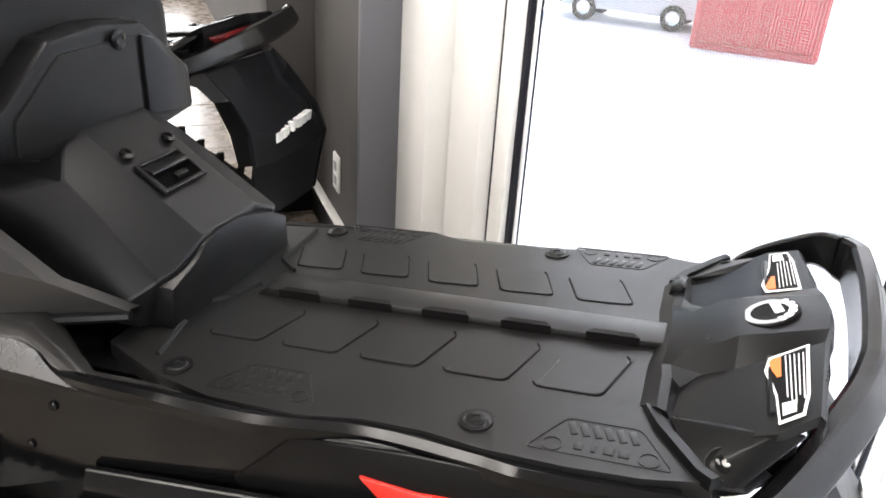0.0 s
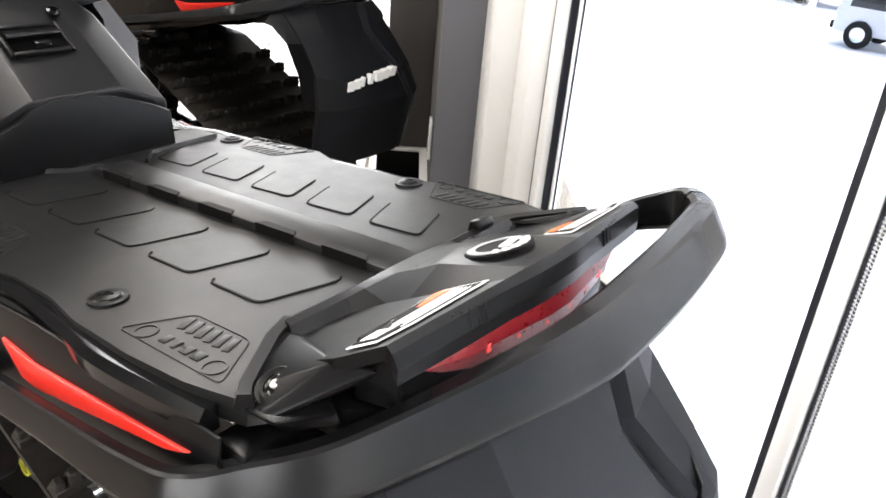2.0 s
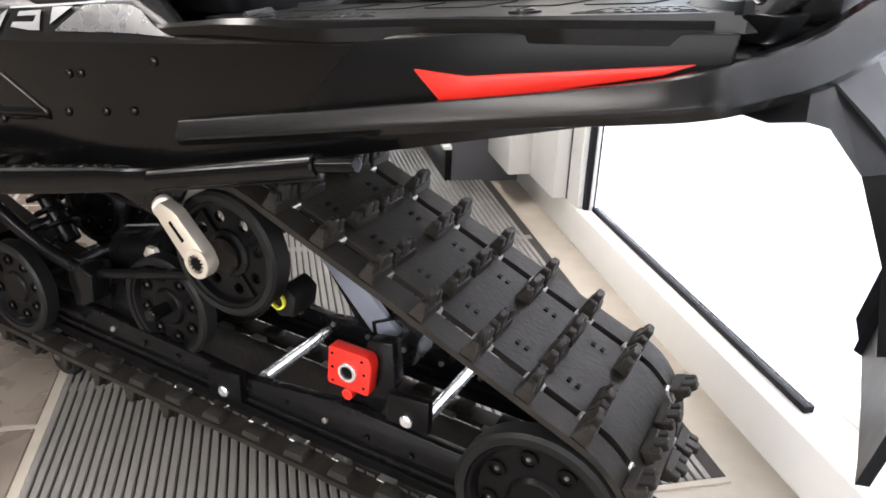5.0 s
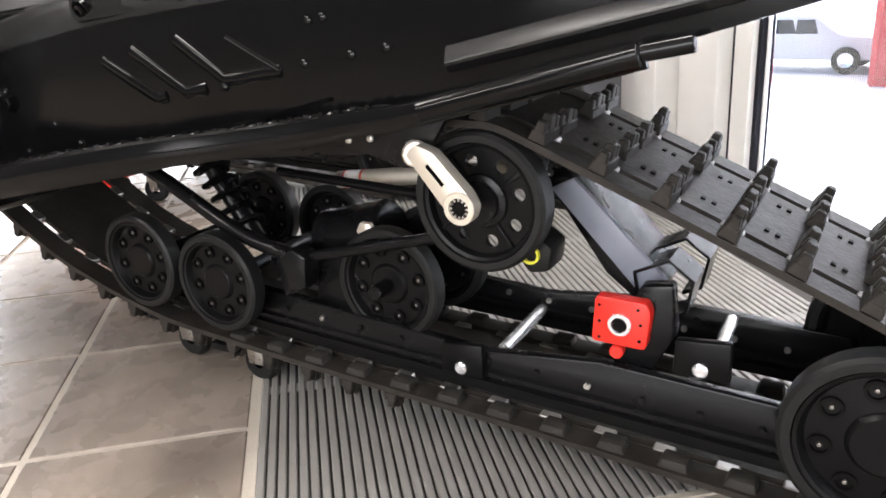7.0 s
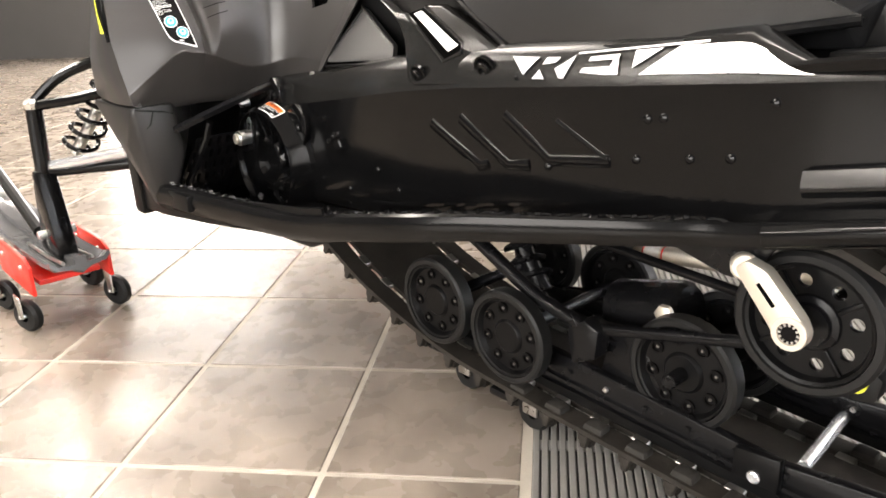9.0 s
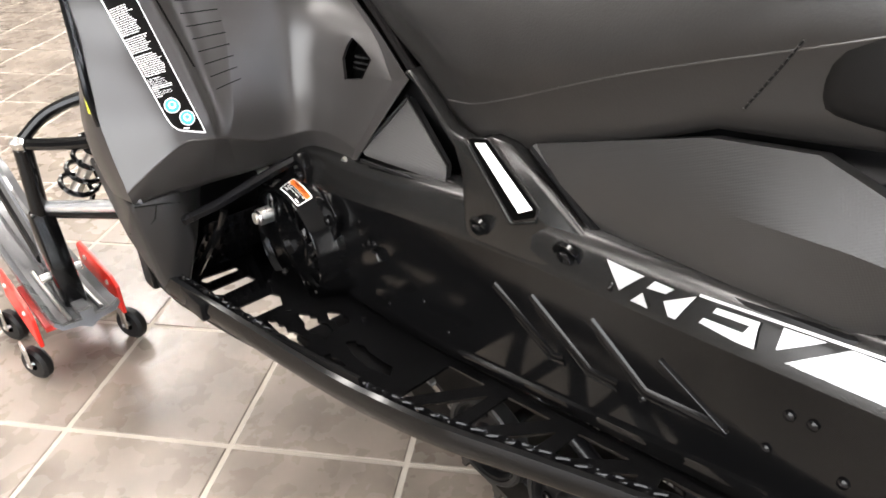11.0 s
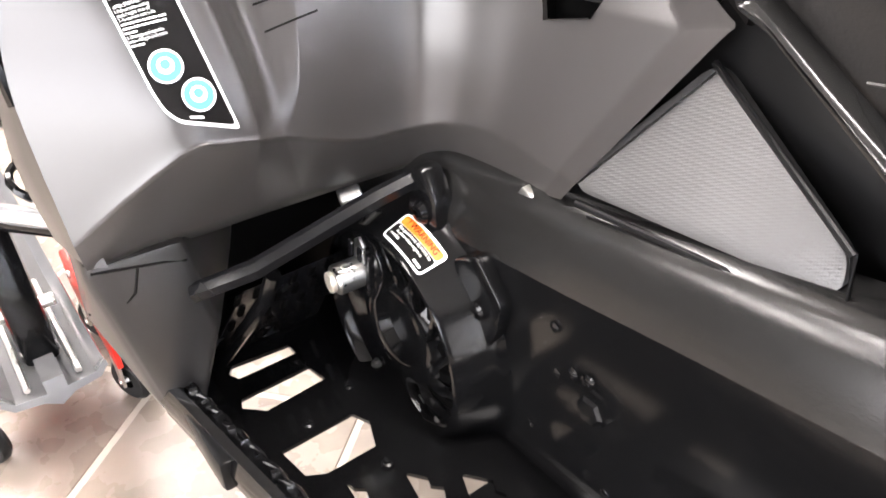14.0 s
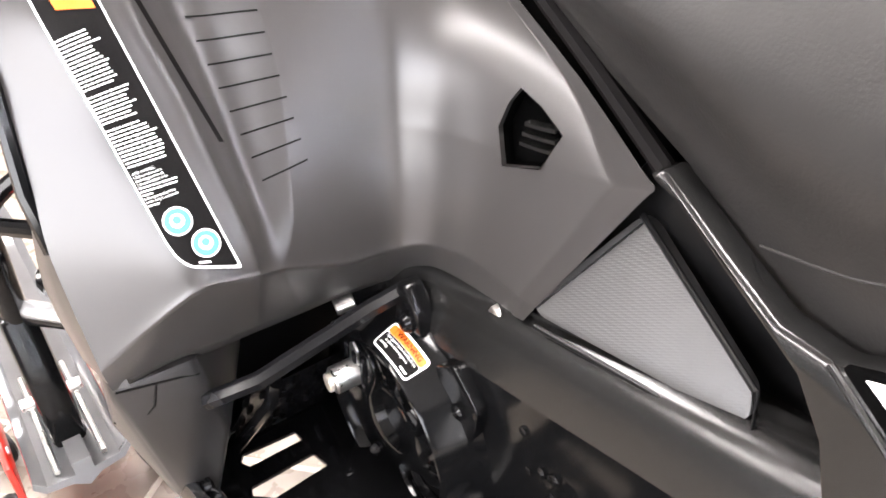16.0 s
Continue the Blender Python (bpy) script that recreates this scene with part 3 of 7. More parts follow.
stamped([(-1.058, 0.514), (-0.969, 0.462), (-0.931, 0.467)])
stamped([(-0.974, 0.527), (-0.899, 0.478), (-0.808, 0.490)])
stamped([(-0.808, 0.490), (-0.887, 0.529)], 0.004)

# rivets
rivet = None
RIVETS = [(-0.772, 0.498), (-0.706, 0.508), (-0.62, 0.575), (-0.76, 0.545), (-0.74, 0.548), (-0.9, 0.47), (-1.345, 0.432), (-1.37, 0.45), (-1.355, 0.455), (-1.44, 0.37), (-1.33, 0.365), (-1.2, 0.385), (-1.25, 0.41), (-0.66, 0.515)]
for rx, rz in RIVETS:
    m = Matrix.Translation((rx, -HALF, rz)) @ pose(0, 0, 0, 90, 0, 0)
    if rivet is None:
        rivet = part("rivet", lathe([(0.0055, 0), (0.0052, 0.0022), (0.003, 0.0036), (0, 0.004)], 10), M_GLOSS, tunnel)
        rivet.matrix_basis = m
    else:
        again(rivet, m)

# white slanted lettering shapes along the tunnel's shoulder
def crease_z(x):
    for (x0, z0), (x1, z1) in zip(CREASE, CREASE[1:]):
        if x0 <= x <= x1:
            return z0 + (z1 - z0) * (x - x0) / (x1 - x0)
    return CREASE[-1][1]


def on_shoulder(x, v):
    """A place on the shoulder: v runs from the crease (0) to its upper edge (1)."""
    f = v * 4
    k = min(3, int(f))
    (a0, b0), (a1, b1) = SHOULDER[k], SHOULDER[k + 1]
    f -= k
    fade = min(1.0, max(0.0, (x + 0.66) / 0.075))
    inward, up = (a0 + (a1 - a0) * f) * (1 - 0.65 * fade), (b0 + (b1 - b0) * f) * (1 - 0.8 * fade)
    return Vector((x, -HALF + inward - 0.002, crease_z(x) + up + 0.002))


def shoulder_print(corners, mat, n=6):
    """A four-cornered print laid over the shoulder's curve; corners are (along, height share)."""
    (x00, v00), (x10, v10), (x11, v11), (x01, v01) = corners
    bm = bmesh.new()
    grid = []
    for r in range(n + 1):
        k = r / n
        xa, va = x00 + (x01 - x00) * k, v00 + (v01 - v00) * k
        xb, vb = x10 + (x11 - x10) * k, v10 + (v11 - v10) * k
        grid.append([bm.verts.new(on_shoulder(xa + (xb - xa) * c / 8, va + (vb - va) * c / 8)) for c in range(9)])
    for r in range(n):
        for c in range(8):
            bm.faces.new((grid[r][c], grid[r][c + 1], grid[r + 1][c + 1], grid[r + 1][c]))
    return part("graphic", bm, mat, tunnel, "white slanted graphic")


for quad in (((-0.968, 0.58), (-0.922, 0.54), (-0.928, 0.45), (-0.943, 0.18)), ((-0.928, 0.1), (-0.918, 0.29), (-0.913, 0.19), (-0.908, 0.09)), ((-0.916, 0.38), (-0.91, 0.53), (-0.889, 0.52), (-0.895, 0.41)),
             ((-0.895, 0.29), (-0.866, 0.55), (-0.878, 0.1), (-0.886, 0.1)), ((-0.847, 0.41), (-0.845, 0.5), (-0.805, 0.53), (-0.805, 0.43)), ((-0.812, 0.43), (-0.805, 0.43), (-0.802, 0.14), (-0.82, 0.14)),
             ((-0.856, 0.2), (-0.853, 0.29), (-0.815, 0.3), (-0.82, 0.14)), ((-0.786, 0.58), (-0.751, 0.6), (-0.767, 0.43), (-0.785, 0.25)), ((-0.775, 0.13), (-0.732, 0.62), (-0.64, 0.62), (-0.585, 0.1)),
             ((-0.864, 0.56), (-0.864, 0.6), (-0.7, 0.69), (-0.7, 0.65))):
    # The rearmost piece takes the copy with the shade painted in.
    shoulder_print(quad, M_SHADED_PRINT if quad[2][0] > -0.66 else M_SILVER)

# reflector and side bumper bar
part("reflector", prism([(-0.297, 0.607), (-0.245, 0.607), (-0.056, 0.639), (-0.08, 0.628), (-0.25, 0.583), (-0.27, 0.583)], -HALF - 0.006, -HALF + 0.001, bevel=0.002), M_RED, sled, "bright red side reflector")
part("side_plastic", prism([(-0.42, 0.56), (-0.36, 0.624), (-0.25, 0.642), (-0.03, 0.664), (-0.035, 0.62), (-0.2, 0.578), (-0.4, 0.53)], -HALF - 0.0025, -HALF + 0.001, bevel=0.002), M_PLASTIC, sled)

# grab bar that wraps the tail, with the two side arms
bar_path = smooth_path([(-0.58, -0.222, 0.505), (-0.4, -0.227, 0.543), (-0.2, -0.232, 0.586), (-0.1, -0.234, 0.607), (-0.05, -0.23, 0.619), (-0.018, -0.204, 0.628), (0.02, -0.163, 0.642), (0.07, -0.075, 0.675), (0.088, -0.03, 0.688), (0.094, 0.005, 0.695), (0.097, 0.08, 0.708), (0.094, 0.14, 0.717), (0.09, 0.156, 0.7195), (0.08, 0.168, 0.72)], 8)
sect = [(-0.0145, -0.019), (-0.01, -0.0245), (0.006, -0.025), (0.011, -0.0235), (0.0178, -0.012), (0.0185, -0.007), (0.0165, -0.001), (0.003, 0.0215), (-0.0005, 0.0235), (-0.0105, 0.0235), (-0.0145, 0.02)]
n_bar = len(bar_path)
scl = [0.55 + 0.53 * min(1, max(0, (i / n_bar - 0.15) / 0.5)) - 0.12 * max(0, i / n_bar - 0.75) / 0.25 for i in range(n_bar)]
grab = part("grab_bar", sweep(bar_path, sect, scales=scl), M_BAR, sled, "black moulded rear grab bar", angle=22)
far_path = smooth_path([(0.08, 0.168, 0.72), (0.066, 0.187, 0.717), (0.045, 0.2, 0.708), (0.0, 0.21, 0.68), (-0.06, 0.226, 0.618), (-0.2, 0.23, 0.586), (-0.4, 0.226, 0.543), (-0.58, 0.222, 0.505)], 6)
part("grab_bar_end", sweep(far_path, sect, scales=[max(0.55, 0.96 - 0.45 * i / 20) for i in range(len(far_path))]), M_BAR, grab, angle=22)

# deck mat with wavy edges
wave = [(-0.6, -0.15), (-0.57, -0.165), (-0.515, -0.188), (-0.447, -0.204), (-0.36, -0.206), (-0.304, -0.196), (-0.25, -0.196), (-0.2, -0.204), (-0.133, -0.206), (-0.078, -0.203), (-0.03, -0.193), (-0.02, -0.18)]
far_wave = [(-0.6, 0.165), (-0.51, 0.174), (-0.42, 0.19), (-0.382, 0.193), (-0.338, 0.175), (-0.24, 0.178), (-0.186, 0.188), (-0.108, 0.192), (-0.064, 0.183), (-0.02, 0.175)]
outline = wave + far_wave[::-1]
mat_bm = bmesh.new()
top = [mat_bm.verts.new((x, y, deck_z(x))) for x, y in outline]
low = [mat_bm.verts.new((x, y * 1.01, deck_z(x) - 0.016)) for x, y in outline]
mat_bm.faces.new(top)
mat_bm.faces.new(low[::-1])
for i in range(len(outline)):
    j = (i + 1) % len(outline)
    mat_bm.faces.new((top[i], low[i], low[j], top[j]))
soften(mat_bm, 0.003, 2)
deck = part("deck_mat", mat_bm, M_MAT, sled, "black ribbed rubber cargo deck mat")


def ridge(points, w=0.0035, h=0.003, closed=False, mat=M_MAT, parent=None, name="ridge"):
    pts = [Vector((x, y, deck_z(x))) for x, y in points]
    return part(name, sweep(pts, [(-w, -0.001), (w, -0.001), (w * 0.4, h), (-w * 0.4, h)], closed=closed), mat, parent or deck)


def rounded(poly, r=0.008, seg=4):
    out = []
    n = len(poly)
    for i in range(n):
        p, a, b = Vector((*poly[i], 0)), Vector((*poly[i - 1], 0)), Vector((*poly[(i + 1) % n], 0))
        da, db = (a - p).normalized(), (b - p).normalized()
        for k in range(seg + 1):
            t = k / seg
            q = (p + da * r) * (1 - t) ** 2 + p * 2 * t * (1 - t) + (p + db * r) * t ** 2
            out.append((q.x, q.y))
    return out


for side in (-1, 1):
    for k in range(5):
        xb = -0.123 - 0.083 * (4 - k)
        if side < 0:
            pad = [(xb - 0.057, -0.11), (xb, -0.11), (xb + 0.018, -0.046), (xb - 0.043, -0.05)]
            line = rounded([(xb - 0.062, -0.096), pad[0], pad[1], pad[2], (xb + 0.016, -0.044)], 0.007)[5:-5]
        else:
            pad = [(xb - 0.071, 0.11), (xb - 0.014, 0.115), (xb + 0.006, 0.06), (xb - 0.051, 0.057)]
            line = rounded([pad[0], pad[3], pad[2], pad[1], (xb - 0.04, 0.115)], 0.007)[3:-7]
        pr = rounded(pad)
        bm = bmesh.new()
        f0 = [bm.verts.new((x, y, deck_z(x) - 0.001)) for x, y in pr]
        cx, cy = sum(p[0] for p in pr) / len(pr), sum(p[1] for p in pr) / len(pr)
        f1 = [bm.verts.new((cx + (x - cx) * 0.96, cy + (y - cy) * 0.95, deck_z(x) + 0.0009)) for x, y in pr]
        bm.faces.new(f1)
        for i in range(len(pr)):
            j = (i + 1) % len(pr)
            bm.faces.new((f0[i], f0[j], f1[j], f1[i]))
        part("raised_pad", bm, M_MAT, deck)
        # Thin raised black line paints the shade at the pad's step.
        ridge(line, 0.0014, 0.0011, mat=M_INK_SHADE, name="pad_groove")

# raised centre rib with side notches, black blocks with the recess shade in their colour
rib_bm = bmesh.new()
merge(rib_bm, prism([(-0.52, deck_z(-0.52) - 0.004), (-0.06, deck_z(-0.06) - 0.004), (-0.05, deck_z(-0.06) + 0.008), (-0.5, deck_z(-0.5) + 0.009)], -0.02, 0.022, bevel=0.003))
rib = part("centre_rib", rib_bm, M_MAT, deck)
for k in range(5):
    x = -0.46 + 0.083 * k
    bm = prism([(-0.024, 0.0), (0.026, 0.0), (0.02, 0.008), (-0.018, 0.008)], 0.0, 0.0094, axis="z")
    bm.transform(on_deck(x, -0.0208))
    part("rib_notch", bm, M_INK_SHADE, rib)
ridge([(-0.535, -0.16), (-0.56, -0.06), (-0.53, -0.03), (-0.52, 0.0)], 0.003, 0.005)
ridge([(-0.5, 0.04), (-0.53, 0.065), (-0.535, 0.16)], 0.003, 0.005)

# embossed mounting plates: bars, plain lettering bars and rings
for px, side in ((-0.113, -1), (-0.406, -1), (-0.146, 1), (-0.44, 1)):
    y0 = side * 0.167
    ridge(rounded([(px - 0.055, y0 + side * 0.024), (px + 0.055, y0 + side * 0.024), (px + 0.028, y0 - side * 0.02), (px - 0.03, y0 - side * 0.02)], 0.006), 0.0008, 0.0007, closed=True)
    for k in range(6):
        bm = box((0, 0, -0.0003), (0.0055, 0.016, 0.0022), 0.0004)
        bm.transform(on_deck(px - 0.024 + 0.0095 * k, y0 - side * 0.008) @ pose(0, 0, 0, 0, 0, -20 * side))
        part("embossed_bar", bm, M_MAT, deck)
    for k, w in enumerate((0.008, 0.004, 0.009, 0.01)):
        bm = box((0, 0, -0.0003), (w * 0.85, 0.009, 0.0024), 0.0005)
        bm.transform(on_deck(px - 0.016 + 0.0115 * k, y0 + side * 0.013))
        part("embossed_mark", bm, M_MAT, deck)
    for dx in (-0.036, 0.037):
        bm = lathe([(0.0085, 0), (0.0085, 0.0008), (0.0072, 0.0008), (0.0072, 0)], 18)
        bm.transform(on_deck(px + dx, y0 + side * 0.015))
        part("embossed_ring", bm, M_MAT, deck)
# deck bolts in their dishes
deck_bolt = None
for bx, by in ((-0.213, -0.172), (-0.219, 0.166), (-0.506, 0.163), (-0.504, -0.171)):
    if deck_bolt is None:
        deck_bolt = part("deck_bolt", lathe([(0.015, -0.001), (0.0145, 0.002), (0.011, 0.0018), (0.0095, 0.0025), (0.0085, 0.0035), (0.004, 0.0042), (0.0035, 0.003), (0, 0.003)], 20), M_PLASTIC, deck, "black button head bolt")
        deck_bolt.matrix_basis = on_deck(bx, by)
    else:
        again(deck_bolt, on_deck(bx, by))

# tail lid: faceted plastic housing with badge, warning labels, lamp
def lid_z(x, y):
    """Height of the housing's sloping plane."""
    return 0.7115 + 0.55 * (x - 0.008) + 0.02 * (0.16 - abs(y))


def lid(x, y, up=0.0):
    return (x, y, lid_z(x, y) + up)


def both(points):
    return points + [(x, -y, z) for x, y, z in points[::-1]]


tail = part("tail_housing", shell([
    both([(-0.092, -0.112, 0.67), (-0.092, -0.07, 0.67), (-0.092, -0.052, 0.67), (-0.09, -0.03, 0.67), (-0.09, -0.012, 0.67)]),
    both([(-0.078, -0.124, 0.681), (-0.078, -0.075, 0.681), (-0.08, -0.055, 0.679), (-0.078, -0.034, 0.682), (-0.078, -0.012, 0.683)]),
    both([(-0.07, -0.127, 0.681), (-0.07, -0.075, 0.681), (-0.072, -0.055, 0.68), (-0.06, -0.034, 0.69), (-0.06, -0.012, 0.692)]),
    both([(-0.064, -0.13, 0.674), (-0.062, -0.078, 0.674), (-0.045, -0.062, 0.682), (-0.034, -0.04, 0.706), (-0.034, -0.012, 0.708)]),
    both([(-0.02, -0.158, 0.694), lid(-0.02, -0.08), lid(-0.022, -0.066, 0.0), lid(-0.022, -0.036, 0.0155), lid(-0.022, -0.012, 0.016)]),
    both([lid(0.006, -0.163), lid(0.008, -0.082), lid(0.008, -0.058), lid(0.006, -0.034, 0.009), lid(0.006, -0.012, 0.0095)]),
    both([lid(0.032, -0.149), lid(0.038, -0.084), lid(0.041, -0.05), lid(0.045, -0.032, 0.001), lid(0.047, -0.012, 0.001)]),
    both([(0.0365, -0.1495, 0.7215), (0.0425, -0.084, 0.7255), (0.0455, -0.05, 0.727), (0.0495, -0.032, 0.73), (0.0515, -0.012, 0.731)]),
    both([(0.0395, -0.147, 0.7105), (0.0455, -0.084, 0.7135), (0.0485, -0.05, 0.7155), (0.0525, -0.032, 0.718), (0.0545, -0.012, 0.719)])], 0.01, (0, 0, 1)), M_PLASTIC, sled, "black faceted tail housing", angle=11)
for s in (-1, 1):
    part("housing_ridge", sweep([(-0.083, s * 0.116, 0.676), (-0.072, s * 0.14, 0.678), (-0.04, s * 0.187, 0.681), (-0.03, s * 0.196, 0.683)], [(-0.006, -0.008), (0.006, -0.008), (0.004, 0.0015), (-0.004, 0.0015)]), M_PLASTIC, tail)
    cheek = bmesh.new()
    for x, y, z in ((-0.068, 0.128, 0.678), (-0.02, 0.157, 0.6925), (0.004, 0.161, 0.707), (-0.046, 0.187, 0.675), (-0.022, 0.196, 0.673), (-0.012, 0.19, 0.674), (0.03, 0.15, 0.708), (-0.05, 0.15, 0.662), (-0.01, 0.15, 0.668), (0.02, 0.145, 0.695)):
        cheek.verts.new((x, s * y, z))
    bmesh.ops.convex_hull(cheek, input=cheek.verts)
    part("housing_cheek", soften(cheek, 0.0015, 1), M_PLASTIC, tail, angle=30)
badge_pose = Matrix.Translation((0.002, 0.0, 0.7215)) @ pose(0, 0, 0, 0, -24, 0)
for prof, mt, lb in (([(0.0255, -0.005), (0.0255, 0.0012), (0.0245, 0.002), (0, 0.002)], M_INK_SHADE, "round black and silver badge"), ([(0.0225, 0.002), (0.0225, 0.0024), (0.0165, 0.0024), (0.0165, 0.002)], M_GREYPRINT, "")):
    bm = lathe(prof, 36)
    bm.transform(badge_pose)
    part("badge", bm, mt, tail, lb)
for k in range(6):
    bm = box((0.0195, 0, 0.0026), (0.007, 0.004, 0.0008))
    bm.transform(badge_pose @ pose(0, 0, 0, 0, 0, 22 * k - 60))
    part("badge_tick", bm, M_WHITE, tail)
bm = box((0.006, 0.006, 0.0026), (0.008, 0.022, 0.0008), 0.0, pose(0, 0, 0, 0, 0, 12))
bm.transform(badge_pose)
part("badge_bar", bm, M_WHITE, tail)


def decal(corners, mat, parent, label="", lift=0.0012, name="label"):
    """A thin printed label on four or more corners."""
    bm = bmesh.new()
    pts = [Vector(c) for c in corners]
    nrm = (pts[1] - pts[0]).cross(pts[2] - pts[0]).normalized()
    f = [bm.verts.new(p + nrm * lift) for p in pts]
    b = [bm.verts.new(p) for p in pts]
    bm.faces.new(f)
    bm.faces.new(b[::-1])
    for i in range(len(pts)):
        j = (i + 1) % len(pts)
        bm.faces.new((f[i], b[i], b[j], f[j]))
    return part(name, bm, mat, parent, label)


def lid_label(side, corners, mat, lift, label="", name="label"):
    pts = [(x, side * y, lid_z(x, y) + lift) for x, y in corners]
    return decal(pts if side > 0 else pts[::-1], mat, tail, label, 0.0005, name)


WARN = [(-0.0016, 0.0797), (0.0018, 0.0613), (0.0299, 0.0514), (0.027, 0.1216), (0.0227, 0.1471), (0.0066, 0.1538), (0.0053, 0.1178)]
wcx, wcy = sum(p[0] for p in WARN) / 7, sum(p[1] for p in WARN) / 7
for side in (-1, 1):
    lid_label(side, WARN, M_WHITE, 0.0012, "white, orange and black warning label")
    lid_label(side, [(wcx + (x - wcx) * 0.84, wcy + (y - wcy) * 0.92) for x, y in WARN], M_INK_SHADE, 0.0018)
    lid_label(side, [(0.0013, 0.0685), (0.0042, 0.0655), (0.0098, 0.0635), (0.0095, 0.0925), (0.0068, 0.0935), (0.003, 0.08)], M_ORANGE, 0.0022)
    for k in range(5):
        x = 0.0125 + 0.003 * k
        lid_label(side, [(x, 0.064), (x + 0.0007, 0.064), (x + 0.0005 - 0.0004 * k, 0.122 + 0.005 * (k % 3)), (x - 0.0002 - 0.0004 * k, 0.122 + 0.005 * (k % 3))], M_WHITE, 0.0024, "", "text_bar")
    lid_label(side, [(0.009, 0.13), (0.018, 0.128), (0.0175, 0.142), (0.009, 0.145)], M_WHITE, 0.0024, "", "sign_field")
    for k in range(5):
        y = side * (0.074 + 0.0065 * k)
        xo = 0.0003 * k
        part("grip_rib", rod((0.0425 - 6 * xo * 0.6, y, 0.7265), (0.046 - 6 * xo * 0.6, y, 0.7145), 0.0016, 6), M_PLASTIC, tail)

# tail lamp under the housing's rear edge
lens = part("tail_lamp", shell([
    both([(0.034, -0.125, 0.7035), (0.041, -0.085, 0.7085), (0.0475, -0.04, 0.7125), (0.051, -0.012, 0.7135)]),
    both([(0.036, -0.118, 0.6945), (0.046, -0.085, 0.695), (0.053, -0.04, 0.6965), (0.057, -0.012, 0.697)]),
    both([(0.035, -0.1, 0.684), (0.044, -0.08, 0.682), (0.051, -0.04, 0.682), (0.055, -0.012, 0.682)])], 0.01, (1, 0, 0.1)), M_LENS, sled, "dark red tail lamp lens", angle=20)
for k in range(6):
    y = -0.07 + 0.028 * k
    xx = 0.0582 - 0.142 * abs(y)
    part("lamp_cell", rod((xx - 0.006, y, 0.6935), (xx, y, 0.6935), 0.0036, 12), M_RED, lens)
part("lamp_tray", prism([(-0.06, -0.16), (0.0, -0.15), (0.03, -0.12), (0.05, 0.0), (0.03, 0.12), (0.0, 0.15), (-0.06, 0.16)], 0.64, 0.665, axis="z", bevel=0.004), M_PLASTIC, sled)
part("lamp_back", prism([(0.0, -0.14), (0.028, -0.13), (0.043, -0.04), (0.043, 0.04), (0.028, 0.13), (0.0, 0.14)], 0.666, 0.712, axis="z", bevel=0.003), M_PLASTIC, sled)
for side in (-1, 1):
    hull = bmesh.new()
    for x, y in ((-0.086, 0.11), (-0.045, 0.186), (-0.03, 0.199), (-0.006, 0.194), (0.012, 0.164), (-0.02, 0.15), (-0.064, 0.125)):
        hull.verts.new((x, side * y, 0.676))
        hull.verts.new((x - 0.012, side * y * 0.9, 0.652))
    bmesh.ops.convex_hull(hull, input=hull.verts)
    part("housing_corner", soften(hull, 0.003), M_PLASTIC, sled)
    pad_at = Matrix.Translation((-0.024, side * 0.177, 0.6825)) @ pose(0, 0, 0, -26 * side, 0, 0)
    bracket = part("corner_bracket", lathe([(0.0145, -0.006), (0.0145, 0.0005), (0.0132, 0.0016), (0.0105, 0.0012), (0, 0.0012)], 24, pad_at), M_PLASTIC, sled)
    part("corner_bolt", lathe([(0.008, 0.001), (0.0077, 0.003), (0.0055, 0.004), (0.0035, 0.0042), (0.003, 0.0025), (0, 0.0025)], 20, pad_at), M_GLOSS, bracket, "black corner bolt")
    part("corner_bolt_head", lathe([(0.0033, 0.0041), (0.003, 0.0047), (0.0016, 0.0047), (0, 0.0043)], 12, pad_at), M_STEEL, bracket)
hook = prism([(-0.008, 0.0), (0.006, 0.0), (0.009, 0.012), (0.004, 0.016), (-0.006, 0.012)], -0.009, 0.009, bevel=0.002)
hook.transform(Matrix.Translation((-0.078, 0.095, 0.674)))
part("cargo_hook", hook, M_PLASTIC, sled)

